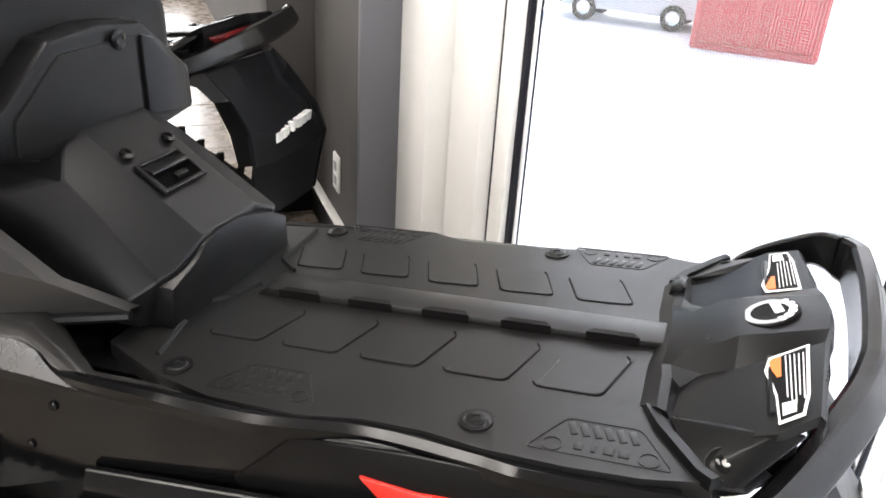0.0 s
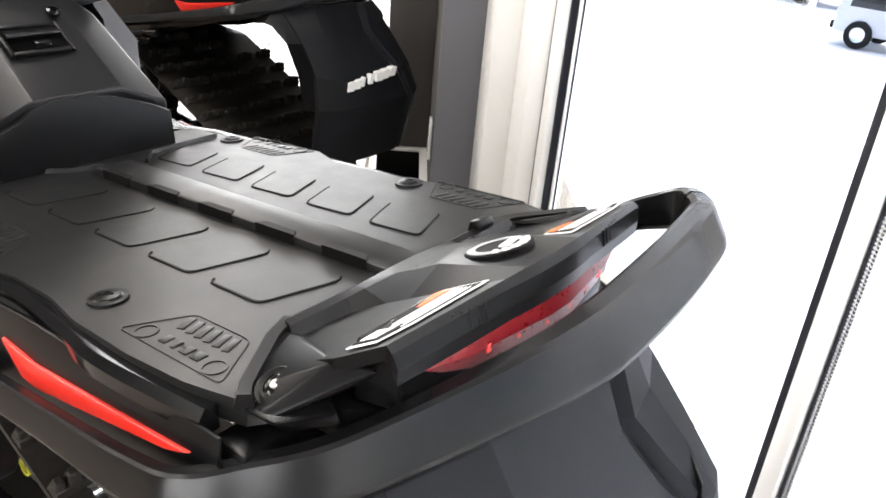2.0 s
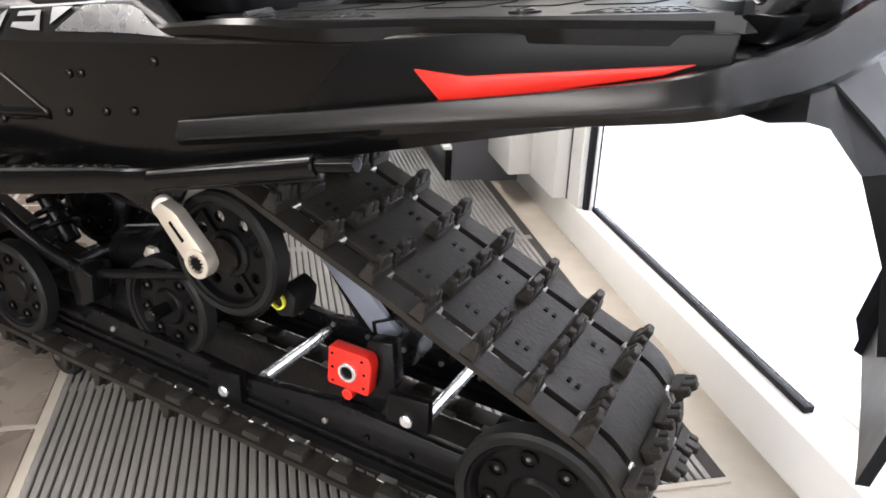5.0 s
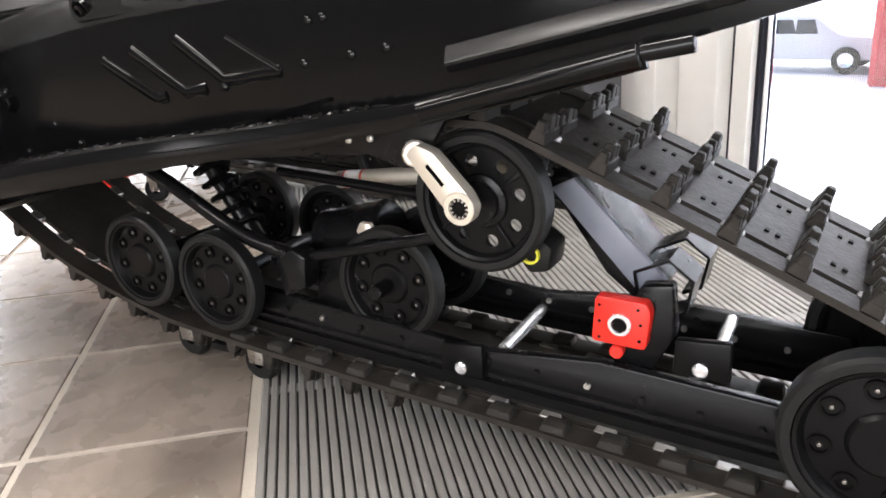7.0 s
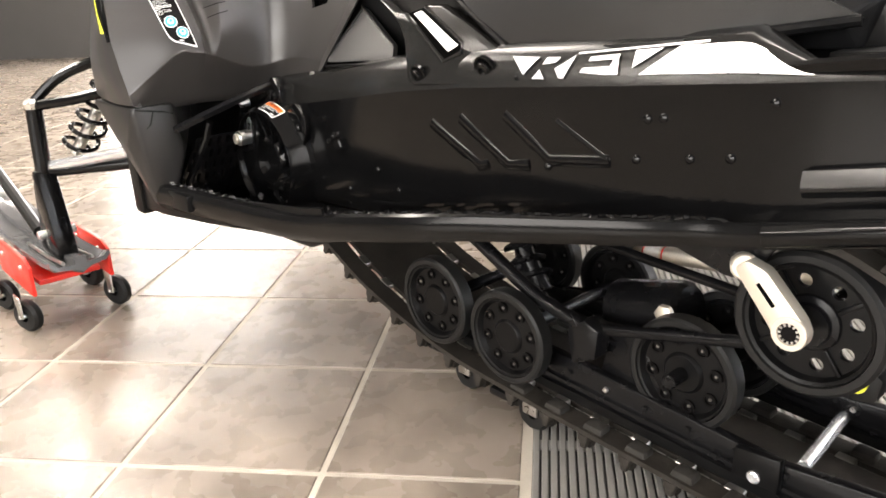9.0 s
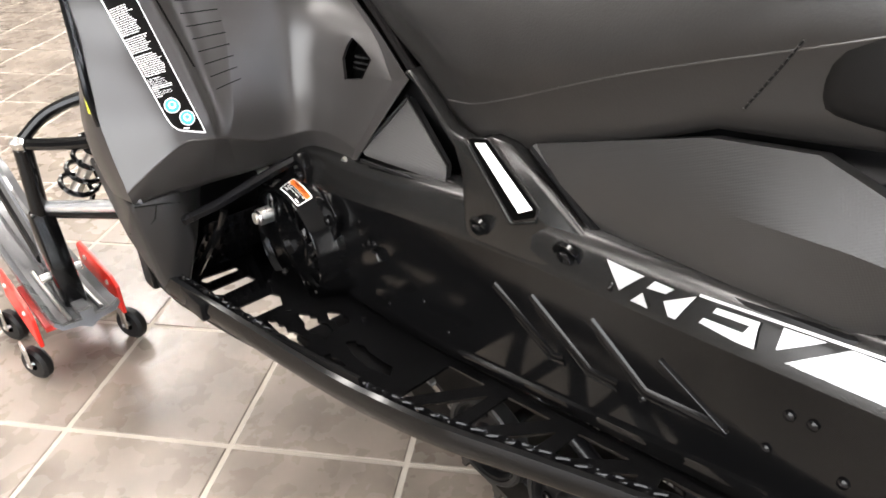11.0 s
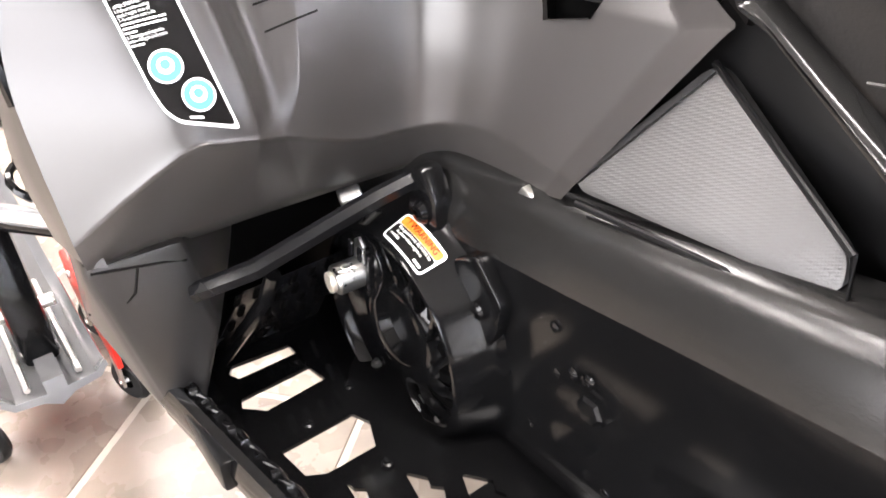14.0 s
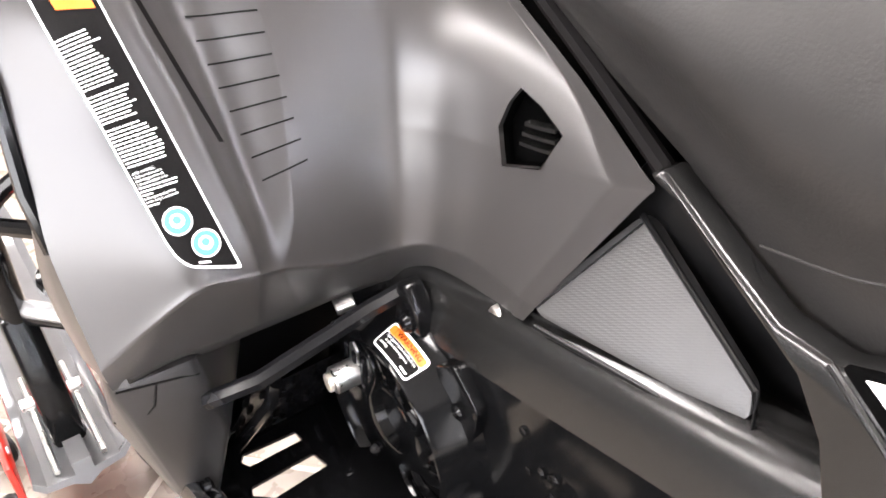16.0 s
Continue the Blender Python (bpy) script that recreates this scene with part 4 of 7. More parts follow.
# snow flap
flap = part("snow_flap", shell([
    [(0.03, -0.15, 0.632), (0.06, -0.08, 0.64), (0.068, 0.0, 0.64), (0.066, 0.06, 0.64), (0.052, 0.075, 0.635), (0.066, 0.088, 0.638), (0.055, 0.12, 0.638), (0.035, 0.15, 0.632)],
    [(0.07, -0.15, 0.598), (0.094, -0.08, 0.59), (0.092, 0.0, 0.582), (0.096, 0.062, 0.575), (0.082, 0.077, 0.573), (0.094, 0.09, 0.573), (0.09, 0.12, 0.585), (0.075, 0.15, 0.6)],
    [(0.108, -0.15, 0.562), (0.125, -0.08, 0.545), (0.12, 0.0, 0.53), (0.125, 0.09, 0.525), (0.112, 0.105, 0.523), (0.124, 0.12, 0.525), (0.122, 0.14, 0.54), (0.112, 0.16, 0.552)],
    [(0.15, -0.15, 0.5), (0.16, -0.08, 0.48), (0.158, 0.02, 0.47), (0.158, 0.13, 0.47), (0.146, 0.145, 0.468), (0.156, 0.158, 0.47), (0.154, 0.17, 0.48), (0.148, 0.182, 0.49)],
    [(0.165, -0.155, 0.42), (0.17, -0.08, 0.41), (0.17, 0.03, 0.41), (0.17, 0.16, 0.41), (0.158, 0.172, 0.41), (0.168, 0.184, 0.41), (0.164, 0.2, 0.415), (0.155, 0.215, 0.42)],
    [(0.14, -0.15, 0.28), (0.145, -0.08, 0.26), (0.146, 0.03, 0.255), (0.144, 0.15, 0.255), (0.134, 0.16, 0.255), (0.142, 0.17, 0.256), (0.138, 0.185, 0.26), (0.13, 0.2, 0.28)]], 0.012, (1, 0, 0.2)), M_FLAP, sled, "dark grey rubber snow flap with a pressed channel", angle=12)
for s in (1, -1):
    part("flap_wing", shell([[(-0.02, s * -0.17, 0.64), (0.0, s * -0.165, 0.64), (0.02, s * -0.158, 0.638), (0.036, s * -0.15, 0.625), (0.1, s * -0.15, 0.566), (0.145, s * -0.15, 0.498), (0.158, s * -0.15, 0.42)],
                             [(-0.028, s * -0.2, 0.605), (-0.002, s * -0.2, 0.6), (0.024, s * -0.198, 0.604), (0.04, s * -0.19, 0.6), (0.069, s * -0.17, 0.563), (0.1, s * -0.16, 0.49), (0.115, s * -0.155, 0.41)]], 0.006, (-0.3, -s, 0)), M_PLASTIC, flap, "black moulded wing of the flap", angle=20)
for k, w in enumerate((0.022, 0.02, 0.007, 0.012, 0.022, 0.02, 0.02)):
    y0 = -0.062 + 0.025 * k
    z0, z1 = 0.452 + 0.003 * k, 0.474 + 0.003 * k
    bm = bmesh.new()
    merge(bm, prism([(y0, z0), (y0 + w, z0), (y0 + w + 0.006, z1), (y0 + 0.006, z1)], 0.15, 0.168 - abs(k - 3.5) * 0.0004, axis="x"))
    part("flap_graphic", bm, M_WHITE, flap, "white graphic bars")

# ---- track and suspension ----
def arc(c, r, a0, a1, n):
    return [(c[0] + r * math.cos(radians(a0 + (a1 - a0) * k / n)), c[1] + r * math.sin(radians(a0 + (a1 - a0) * k / n))) for k in range(n + 1)]


REAR, IDLER = (-0.158, 0.138), (-0.578, 0.342)
loop = arc(REAR, 0.1, -92, 66, 14) + [(-0.35, 0.334)] + arc(IDLER, 0.083, 66, 92, 4) + [(-0.8, 0.43), (-1.1, 0.44), (-1.45, 0.45)] + arc((-1.52, 0.36), 0.09, 90, 225, 10) + smooth_path([(-1.575, 0.29, 0), (-1.5, 0.235, 0), (-1.364, 0.165, 0), (-1.17, 0.108, 0), (-1.0, 0.09, 0), (-0.86, 0.08, 0), (-0.5, 0.06, 0), (-0.162, 0.038, 0)], 4)
loop = [(p[0], p[1]) for p in loop]


def resample(pts, step):
    pts = [Vector((p[0], p[1], 0)) for p in pts]
    pts.append(pts[0])
    total = sum((b - a).length for a, b in zip(pts, pts[1:]))
    count = round(total / step)
    step = total / count
    out, need, i, a = [], 0.0, 0, pts[0]
    walked = 0.0
    for p, q in zip(pts, pts[1:]):
        d = (q - p).length
        while need <= walked + d + 1e-9 and len(out) < count:
            out.append(p.lerp(q, (need - walked) / max(d, 1e-9)))
            need += step
        walked += d
    return out


fine = resample(loop, 0.0143)


def belt_mesh(y0, y1, t0=0.0, t1=0.008):
    """A closed band along the loop between two widths."""
    bm = bmesh.new()
    n = len(fine)
    rings = []
    for i, p in enumerate(fine):
        d = (fine[(i + 1) % n] - fine[i - 1]).normalized()
        nrm = Vector((d.y, 0, -d.x))
        c = Vector((p.x, 0, p.y))
        rings.append([bm.verts.new(c + nrm * t + Vector((0, y, 0))) for y, t in ((y0, t0), (y1, t0), (y1, t1), (y0, t1))])
    for i in range(n):
        p, q = rings[i], rings[(i + 1) % n]
        for j in range(4):
            bm.faces.new((p[j], p[(j + 1) % 4], q[(j + 1) % 4], q[j]))
    return bm


TY = -0.047
track = part("track", belt_mesh(TY - 0.078, TY + 0.078), M_TRACK, sled, "ribbed black rubber drive track")
part("side_belt", belt_mesh(TY - 0.125, TY - 0.09), M_TRACK, track)
part("side_belt", belt_mesh(TY + 0.09, TY + 0.125), M_TRACK, track)


def lug_mesh(w, h):
    bm = bmesh.new()
    for k, (dy, ww, hh) in enumerate(((-0.36, 0.26, 0.8), (0.0, 0.34, 1.0), (0.36, 0.26, 0.85))):
        merge(bm, prism([(-0.009, 0.0), (0.009, 0.0), (0.0055, h * hh), (-0.004, h * hh)], w * (dy - ww / 2), w * (dy + ww / 2), bevel=0.0018, seg=1))
    merge(bm, prism([(-0.0105, 0.0), (0.0105, 0.0), (0.008, h * 0.45), (-0.008, h * 0.45)], -w / 2, w / 2, bevel=0.0015, seg=1))
    return bm


rows = resample(loop, 0.0715)
lug_a = lug_b = clip = bridge = None
n_rows = len(rows)
for i, p in enumerate(rows):
    q, r = rows[(i + 1) % n_rows], rows[i - 1]
    d = (q - r).normalized()
    nrm = Vector((d.y, 0, -d.x))
    tang = Vector((d.x, 0, d.y))
    m = Matrix(((tang.x, 0, nrm.x, p.x), (0, 1, 0, 0), (tang.z, 0, nrm.z, p.y), (0, 0, 0, 1)))
    hidden = (p.y > 0.4 and -1.5 < p.x < -0.62) or (p.y < 0.07 and p.x < -0.17)
    ys = [TY + v for v in ((-0.103, -0.03, 0.03, 0.103) if i % 2 else (-0.103, -0.05, 0.05, 0.103))]
    if not hidden:
        for k, y in enumerate(ys):
            wide = 0.042 if k in (0, 3) else 0.048
            mm = m @ Matrix.Translation((0.0, y, 0.0085))
            if k in (0, 3):
                if lug_a is None:
                    lug_a = part("lug", lug_mesh(wide, 0.03), M_TRACK, track)
                    lug_a.matrix_basis = mm
                else:
                    again(lug_a, mm)
            else:
                if lug_b is None:
                    lug_b = part("lug", lug_mesh(wide, 0.026), M_TRACK, track)
                    lug_b.matrix_basis = mm
                else:
                    again(lug_b, mm)
    for y in (TY - 0.084, TY + 0.084):
        mm = m @ Matrix.Translation((0.0, y, 0.004))
        if clip is None:
            bm = box((0, 0, 0), (0.026, 0.017, 0.0105), 0.002, seg=1)
            merge(bm, box((0.0, 0, 0.006), (0.012, 0.012, 0.006), 0.0015, seg=1))
            clip = part("track_clip", bm, M_CLIP, track, "dull steel track clip")
            clip.matrix_basis = mm
        else:
            again(clip, mm)


panel_dot = None
for i, p in enumerate(rows):
    q = rows[(i + 1) % n_rows]
    mid = (p + q) / 2
    d = (q - p).normalized()
    if mid.y > 0.4 and mid.x < -0.62:
        continue
    m = Matrix(((d.x, 0, d.y, mid.x), (0, 1, 0, 0), (d.y, 0, -d.x, mid.y), (0, 0, 0, 1)))
    for y in (TY - 0.045, TY + 0.045):
        for dx in (-0.006, 0.006):
            mm = m @ Matrix.Translation((dx, y, 0.0088))
            if panel_dot is None:
                panel_dot = part("panel_stud", box((0, 0, 0), (0.005, 0.007, 0.003)), M_INK_SHADE, track)
                panel_dot.matrix_basis = mm
            else:
                again(panel_dot, mm)
guide = None
for k in range(13):
    x = -1.0 + 0.0715 * k
    z = 0.09 - 0.0545 * (x + 1.0)
    for y in (TY - 0.108, TY + 0.108):
        mm = pose(x, y, z - 0.001, 0, 3, 0)
        if guide is None:
            guide = part("guide_lug", prism([(-0.019, -0.01), (0.019, -0.01), (0.015, 0.008), (-0.013, 0.008)], -0.012, 0.012, bevel=0.003), M_WORN, track, "worn brown rubber guide lug")
            guide.matrix_basis = mm
        else:
            again(guide, mm)


def pierced_plate(outline, holes, z_of, thick):
    """A sheet with holes through it, laid at the height that z_of gives."""
    bm = bmesh.new()
    edges = []
    for ring in [outline] + holes:
        vs = [bm.verts.new((x, y, z_of(x))) for x, y in ring]
        edges += [bm.edges.new((vs[i], vs[(i + 1) % len(vs)])) for i in range(len(vs))]
    bmesh.ops.triangle_fill(bm, edges=edges, use_beauty=True, use_dissolve=False)
    made = bmesh.ops.extrude_face_region(bm, geom=list(bm.faces))
    for v in (g for g in made["geom"] if isinstance(g, bmesh.types.BMVert)):
        v.co.z -= thick
    return bm


def ring_of(r, n, cx=0.0, cy=0.0):
    return [(cx + a, cy + b) for a, b in circle(r, n)]


def open_wheel(name, c, r, w, holes=8):
    """A larger wheel whose web is pierced between rim and hub."""
    m = Matrix.Translation(c) @ pose(0, 0, 0, 90, 0, 0)
    turn = [2 * math.pi * (k + 0.3) / holes for k in range(holes)]
    web = pierced_plate(ring_of(r * 0.8, 36), [ring_of(r * 0.095, 12, r * 0.58 * math.cos(a), r * 0.58 * math.sin(a)) for a in turn], lambda x: w * 0.1, 0.006)
    web.transform(m)
    disc = part(name, web, M_PLASTIC, sled, "black pierced suspension wheel")
    part("rim", lathe([(r * 0.76, -w * 0.35), (r * 0.76, w * 0.1), (r * 0.79, w * 0.38), (r * 0.84, w * 0.42), (r * 0.86, w * 0.3), (r * 0.86, -w * 0.4)], 36, m), M_PLASTIC, disc)
    part("hub", lathe([(r * 0.4, w * 0.1), (r * 0.38, w * 0.2), (r * 0.3, w * 0.26), (r * 0.28, w * 0.45), (0, w * 0.45), (0, -w * 0.4), (r * 0.3, -w * 0.4)], 28, m), M_RAIL, disc)
    part("tyre", lathe([(r * 0.85, -w * 0.5), (r * 0.95, -w * 0.5), (r, -w * 0.38), (r, w * 0.38), (r * 0.95, w * 0.5), (r * 0.86, w * 0.5), (r * 0.85, w * 0.36)], 40, m), M_RUBBER, disc)
    for a in turn[::2]:
        part("web_rib", prism([(r * 0.4, -0.0025), (r * 0.77, -0.0025), (r * 0.77, 0.0025), (r * 0.4, 0.0025)], w * 0.1, w * 0.22, axis="z", bevel=0.001).copy(), M_PLASTIC, disc).matrix_basis = m @ pose(0, 0, 0, 0, 0, math.degrees(a + math.pi / holes))
    return disc


def wheel(name, c, r, w, holes=8, hub=0.35):
    """A bogie wheel on an axle along y: moulded disc, rubber tyre, shade-black sockets round the hub with added glints.
    """
    m = Matrix.Translation(c) @ pose(0, 0, 0, 90, 0, 0)
    disc = part(name, lathe([(0, w * 0.3), (r * hub * 0.9, w * 0.3), (r * hub, w * 0.22), (r * hub * 1.06, w * 0.12), (r * 0.74, w * 0.06), (r * 0.8, w * 0.38), (r * 0.84, w * 0.42), (r * 0.86, 0), (r * 0.86, -w * 0.4), (0, -w * 0.4)], 32, m), M_PLASTIC, sled, "black moulded bogie wheel")
    part("tyre", lathe([(r * 0.85, -w * 0.5), (r * 0.95, -w * 0.5), (r, -w * 0.38), (r, w * 0.38), (r * 0.95, w * 0.5), (r * 0.86, w * 0.5), (r * 0.85, w * 0.36)], 36, m), M_RUBBER, disc)
    bolt = None
    for k in range(holes):
        a = 2 * math.pi * (k + 0.3) / holes
        rr = r * 0.6
        mm = m @ Matrix.Translation((rr * math.cos(a), rr * math.sin(a), w * 0.1))
        if bolt is None:
            bolt = part("wheel_socket", lathe([(r * 0.12, -0.001), (r * 0.12, 0.003), (r * 0.085, 0.003), (r * 0.075, -0.004), (r * 0.05, -0.004), (0, -0.003)], 14), M_INK_SHADE, disc)
            bolt.matrix_basis = mm
        else:
            again(bolt, mm, disc)
        # Small steel dot placed as the glint in each dark socket.
        part("wheel_bolt", lathe([(r * 0.034, 0.0), (r * 0.024, 0.0016), (0, 0.002)], 8, mm), M_CLIP, disc)
    return disc


for y in (-0.165, 0.09):
    wheel("rear_wheel", (REAR[0], y, REAR[1]), 0.097, 0.03)
open_wheel("idler_wheel", (IDLER[0], -0.165, IDLER[1]), 0.081, 0.032)
open_wheel("idler_wheel", (IDLER[0], 0.09, IDLER[1]), 0.081, 0.032)
for y in (-0.175, 0.1):
    wheel("bogie_wheel", (-1.163, y, 0.198), 0.074, 0.026)
    wheel("bogie_wheel", (-1.004, y, 0.186), 0.074, 0.026)
wheel("bogie_wheel", (-0.745, -0.12, 0.2), 0.078, 0.026)
wheel("bogie_wheel", (-0.74, 0.0, 0.2), 0.078, 0.026)

# slide rails
for y in (-0.128, 0.075):
    rail_poly = [(-1.12, 0.125), (-0.95, 0.112), (-0.6, 0.094), (-0.2, 0.075), (-0.18, 0.092), (-0.2, 0.135), (-0.45, 0.15), (-0.6, 0.135), (-0.9, 0.16), (-1.05, 0.17), (-1.15, 0.15)]
    rl = part("slide_rail", prism(rail_poly, y - 0.008, y + 0.008, bevel=0.003), M_RAIL, sled, "black anodised slide rail")
    part("slider_shoe", sweep([(-1.14, y, 0.122), (-0.95, y, 0.108), (-0.6, y, 0.09), (-0.2, y, 0.07)], [(-0.014, -0.008), (0.014, -0.008), (0.014, 0.006), (-0.014, 0.006)]), M_PLASTIC, rl)
    part("rail_lip", sweep([(-1.1, y, 0.137), (-0.95, y, 0.124), (-0.6, y, 0.106), (-0.21, y, 0.087)], [(-0.0125, -0.003), (0.0125, -0.003), (0.0125, 0.003), (-0.0125, 0.003)]), M_RAIL, rl)
    for k in range(13):
        x = -1.05 + 0.065 * k
        part("rail_bolt", rod((x, y - 0.0125, 0.135 - 0.052 * (x + 1.05) + 0.012), (x, y + 0.0125, 0.135 - 0.052 * (x + 1.05) + 0.012), 0.0042, 8), M_STEEL if y > 0 or k % 6 == 3 else M_RAIL, rl)
for x, z in ((-0.627, 0.113), (-0.335, 0.172)):
    b = part("rail_bracket", prism([(x - 0.03, z - 0.01), (x + 0.03, z - 0.012), (x + 0.03, z + 0.035), (x - 0.028, z + 0.03)], -0.15, -0.137, bevel=0.003), M_PLASTIC, sled)
    part("bracket_bolt", lathe([(0.0085, 0), (0.0085, 0.003), (0.006, 0.005), (0, 0.005)], 14, Matrix.Translation((x, -0.15, z)) @ pose(0, 0, 0, 90, 0, 0)), M_BRIGHT, b)
part("cross_tube", rod((-0.584, -0.115, 0.13), (-0.606, 0.066, 0.107), 0.0085), M_BRIGHT, sled, "bright aluminium cross tube")
part("cross_tube", rod((-0.331, -0.115, 0.15), (-0.34, 0.066, 0.136), 0.0085), M_BRIGHT, sled, "bright aluminium cross tube")
# red adjuster block
adj = part("adjuster_block", prism(rounded([(-0.46, 0.178), (-0.398, 0.176), (-0.393, 0.22), (-0.398, 0.232), (-0.456, 0.234)], 0.005, 3), -0.137, -0.119, bevel=0.004), M_RED, sled, "red suspension adjuster block")
adj_m = Matrix.Translation((-0.427, -0.137, 0.204)) @ pose(0, 0, 0, 90, 0, 0)
part("adjuster_ring", lathe([(0.0135, 0), (0.0135, 0.004), (0.0125, 0.005), (0.0092, 0.005), (0.009, 0.0)], 24, adj_m), M_BRIGHT, adj, "bright metal ring")
part("adjuster_core", lathe([(0.009, 0.001), (0.006, 0.0015), (0.0055, 0.003), (0, 0.003)], 20, adj_m), M_INK_SHADE, adj)
for dx, dz in ((-0.024, -0.02), (-0.024, 0.02), (0.022, -0.018), (0.02, 0.02), (-0.024, 0.0), (0.023, 0.002)):
    part("adjuster_mark", rod((-0.427 + dx, -0.138, 0.204 + dz), (-0.427 + dx, -0.135, 0.204 + dz), 0.002, 8), M_INK_SHADE, adj)
part("adjuster_screw", rod((-0.432, -0.122, 0.166), (-0.432, -0.135, 0.166), 0.008), M_RED, adj)
part("adjuster_plate", prism([(-0.44, 0.13), (-0.4, 0.13), (-0.37, 0.19), (-0.375, 0.25), (-0.41, 0.245), (-0.44, 0.18)], -0.118, -0.095, bevel=0.004), M_RAIL, sled)
# torsion arm with white cast link on the idler axle
link = part("cast_link", prism(rounded([(-0.592, 0.341), (-0.582, 0.331), (-0.566, 0.334), (-0.559, 0.349), (-0.566, 0.364), (-0.607, 0.408), (-0.628, 0.415), (-0.641, 0.404), (-0.631, 0.39)], 0.005, 3), -0.222, -0.204, bevel=0.004), M_ALU, sled, "bare cast aluminium link arm")
# Solid black strip, the slot's shade in its colour.
part("link_slot", prism([(-0.597, 0.371), (-0.594, 0.374), (-0.613, 0.395), (-0.616, 0.392)], -0.2232, -0.217, bevel=0.0005), M_VOID, link)
sock_m = Matrix.Translation((-0.577, -0.222, 0.349)) @ pose(0, 0, 0, 90, 0, 0)
part("link_boss", lathe([(0.0185, -0.012), (0.0185, 0.002), (0.0175, 0.003), (0.012, 0.003), (0.0115, 0.0)], 26, sock_m), M_ALU, link)
# Black disc a little proud, painted with the hole's shade.
part("link_socket", lathe([(0.0118, 0.0005), (0.006, 0.001), (0, 0.001)], 18, sock_m), M_INK_SHADE, link)
for k in range(12):
    bm = box((0.0098, 0, 0.0016), (0.003, 0.0022, 0.0016))
    bm.transform(sock_m @ pose(0, 0, 0, 0, 0, 30 * k))
    part("socket_tooth", bm, M_STEEL, link)
part("pivot_tube", rod((-0.635, -0.21, 0.402), (-0.78, 0.06, 0.37), 0.015), M_ALU, sled, "bare aluminium pivot tube")
hanger = part("frame_plate", prism([(-0.84, 0.43), (-0.62, 0.47), (-0.6, 0.44), (-0.638, 0.382), (-0.663, 0.382), (-0.74, 0.405)], -0.2, -0.19, bevel=0.003), M_RAIL, sled)
for x, z in ((-0.73, 0.411), (-0.7, 0.414), (-0.653, 0.41), (-0.645, 0.392)):
    part("plate_bolt", lathe([(0.0045, 0), (0.004, 0.002), (0, 0.003)], 10, Matrix.Translation((x, -0.2, z)) @ pose(0, 0, 0, 90, 0, 0)), M_STEEL if x < -0.69 else M_RAIL, hanger)
part("rear_arm", prism([(-0.55, 0.345), (-0.52, 0.35), (-0.4, 0.215), (-0.42, 0.19), (-0.47, 0.23)], -0.06, 0.06, bevel=0.006), M_RAIL, sled)
part("rear_arm_plate", prism([(-0.535, 0.335), (-0.505, 0.35), (-0.392, 0.235), (-0.42, 0.21)], -0.072, -0.062, bevel=0.003), M_PLATE, sled, "blue grey painted arm plate")
for y0 in (-0.052, 0.03):
    part("rear_arm_stop", sweep([(-0.423, y0, 0.205), (-0.43, y0, 0.243), (-0.39, y0, 0.262), (-0.362, y0, 0.24), (-0.37, y0, 0.2), (-0.392, y0, 0.19)], [(-0.002, -0.024), (0.002, -0.024), (0.002, 0.024), (-0.002, 0.024)], up=(0, 1, 0)), M_RAIL, sled, angle=20)
part("bump_stop", prism([(-0.56, 0.27), (-0.53, 0.295), (-0.51, 0.28), (-0.515, 0.25), (-0.54, 0.245)], -0.13, -0.08, bevel=0.006), M_RUBBER, sled)
part("strap_ring", lathe([(0.012, -0.002), (0.012, 0.002), (0.009, 0.002), (0.009, -0.002)], 16, Matrix.Translation((-0.536, -0.134, 0.272)) @ pose(0, 0, 0, 90, 0, 0)), M_YELLOW, sled)
part("strap_ring", lathe([(0.011, -0.002), (0.011, 0.002), (0.008, 0.002), (0.008, -0.002)], 16, Matrix.Translation((-0.876, -0.15, 0.207)) @ pose(0, 0, 0, 90, 0, 0)), M_YELLOW, sled)
part("front_arm", sweep(smooth_path([(-1.2, -0.15, 0.36), (-1.1, -0.15, 0.315), (-0.98, -0.15, 0.255), (-0.89, -0.15, 0.232)], 4), circle(0.011)), M_RAIL, sled)
part("front_arm_foot", prism([(-0.9, 0.17), (-0.86, 0.19), (-0.855, 0.235), (-0.88, 0.245), (-0.91, 0.225)], -0.16, -0.125, bevel=0.005), M_RAIL, sled)
part("torque_rod", rod((-0.88, -0.14, 0.225), (-0.62, -0.14, 0.29), 0.008), M_RAIL, sled)
part("torsion_plate", prism([(-0.88, 0.13), (-0.7, 0.12), (-0.76, 0.17), (-0.82, 0.225), (-0.86, 0.23)], -0.122, -0.112, bevel=0.003), M_RAIL, sled)
shock = part("shock_body", rod((-0.885, -0.03, 0.309), (-0.6, -0.03, 0.343), 0.0125, 20), M_ALU, sled, "bare metal shock absorber body")
part("shock_band", rod((-0.868, -0.03, 0.311), (-0.84, -0.03, 0.3143), 0.0129, 20), M_WHITE, shock, "white band with red lines")
for x in (-0.869, -0.838):
    part("shock_line", rod((x, -0.03, 0.309 + 0.1193 * (x + 0.885)), (x + 0.0025, -0.03, 0.3093 + 0.1193 * (x + 0.885)), 0.0132, 20), M_RED, shock)
part("shock_reservoir", rod((-0.9, -0.05, 0.22), (-0.78, -0.05, 0.25), 0.045), M_RAIL, sled)
part("shock_bolt", lathe([(0.014, 0), (0.014, 0.008), (0.009, 0.01), (0, 0.01)], 6, Matrix.Translation((-0.79, -0.098, 0.262)) @ pose(0, 0, 0, 90, 0, 0)), M_ALU, sled)
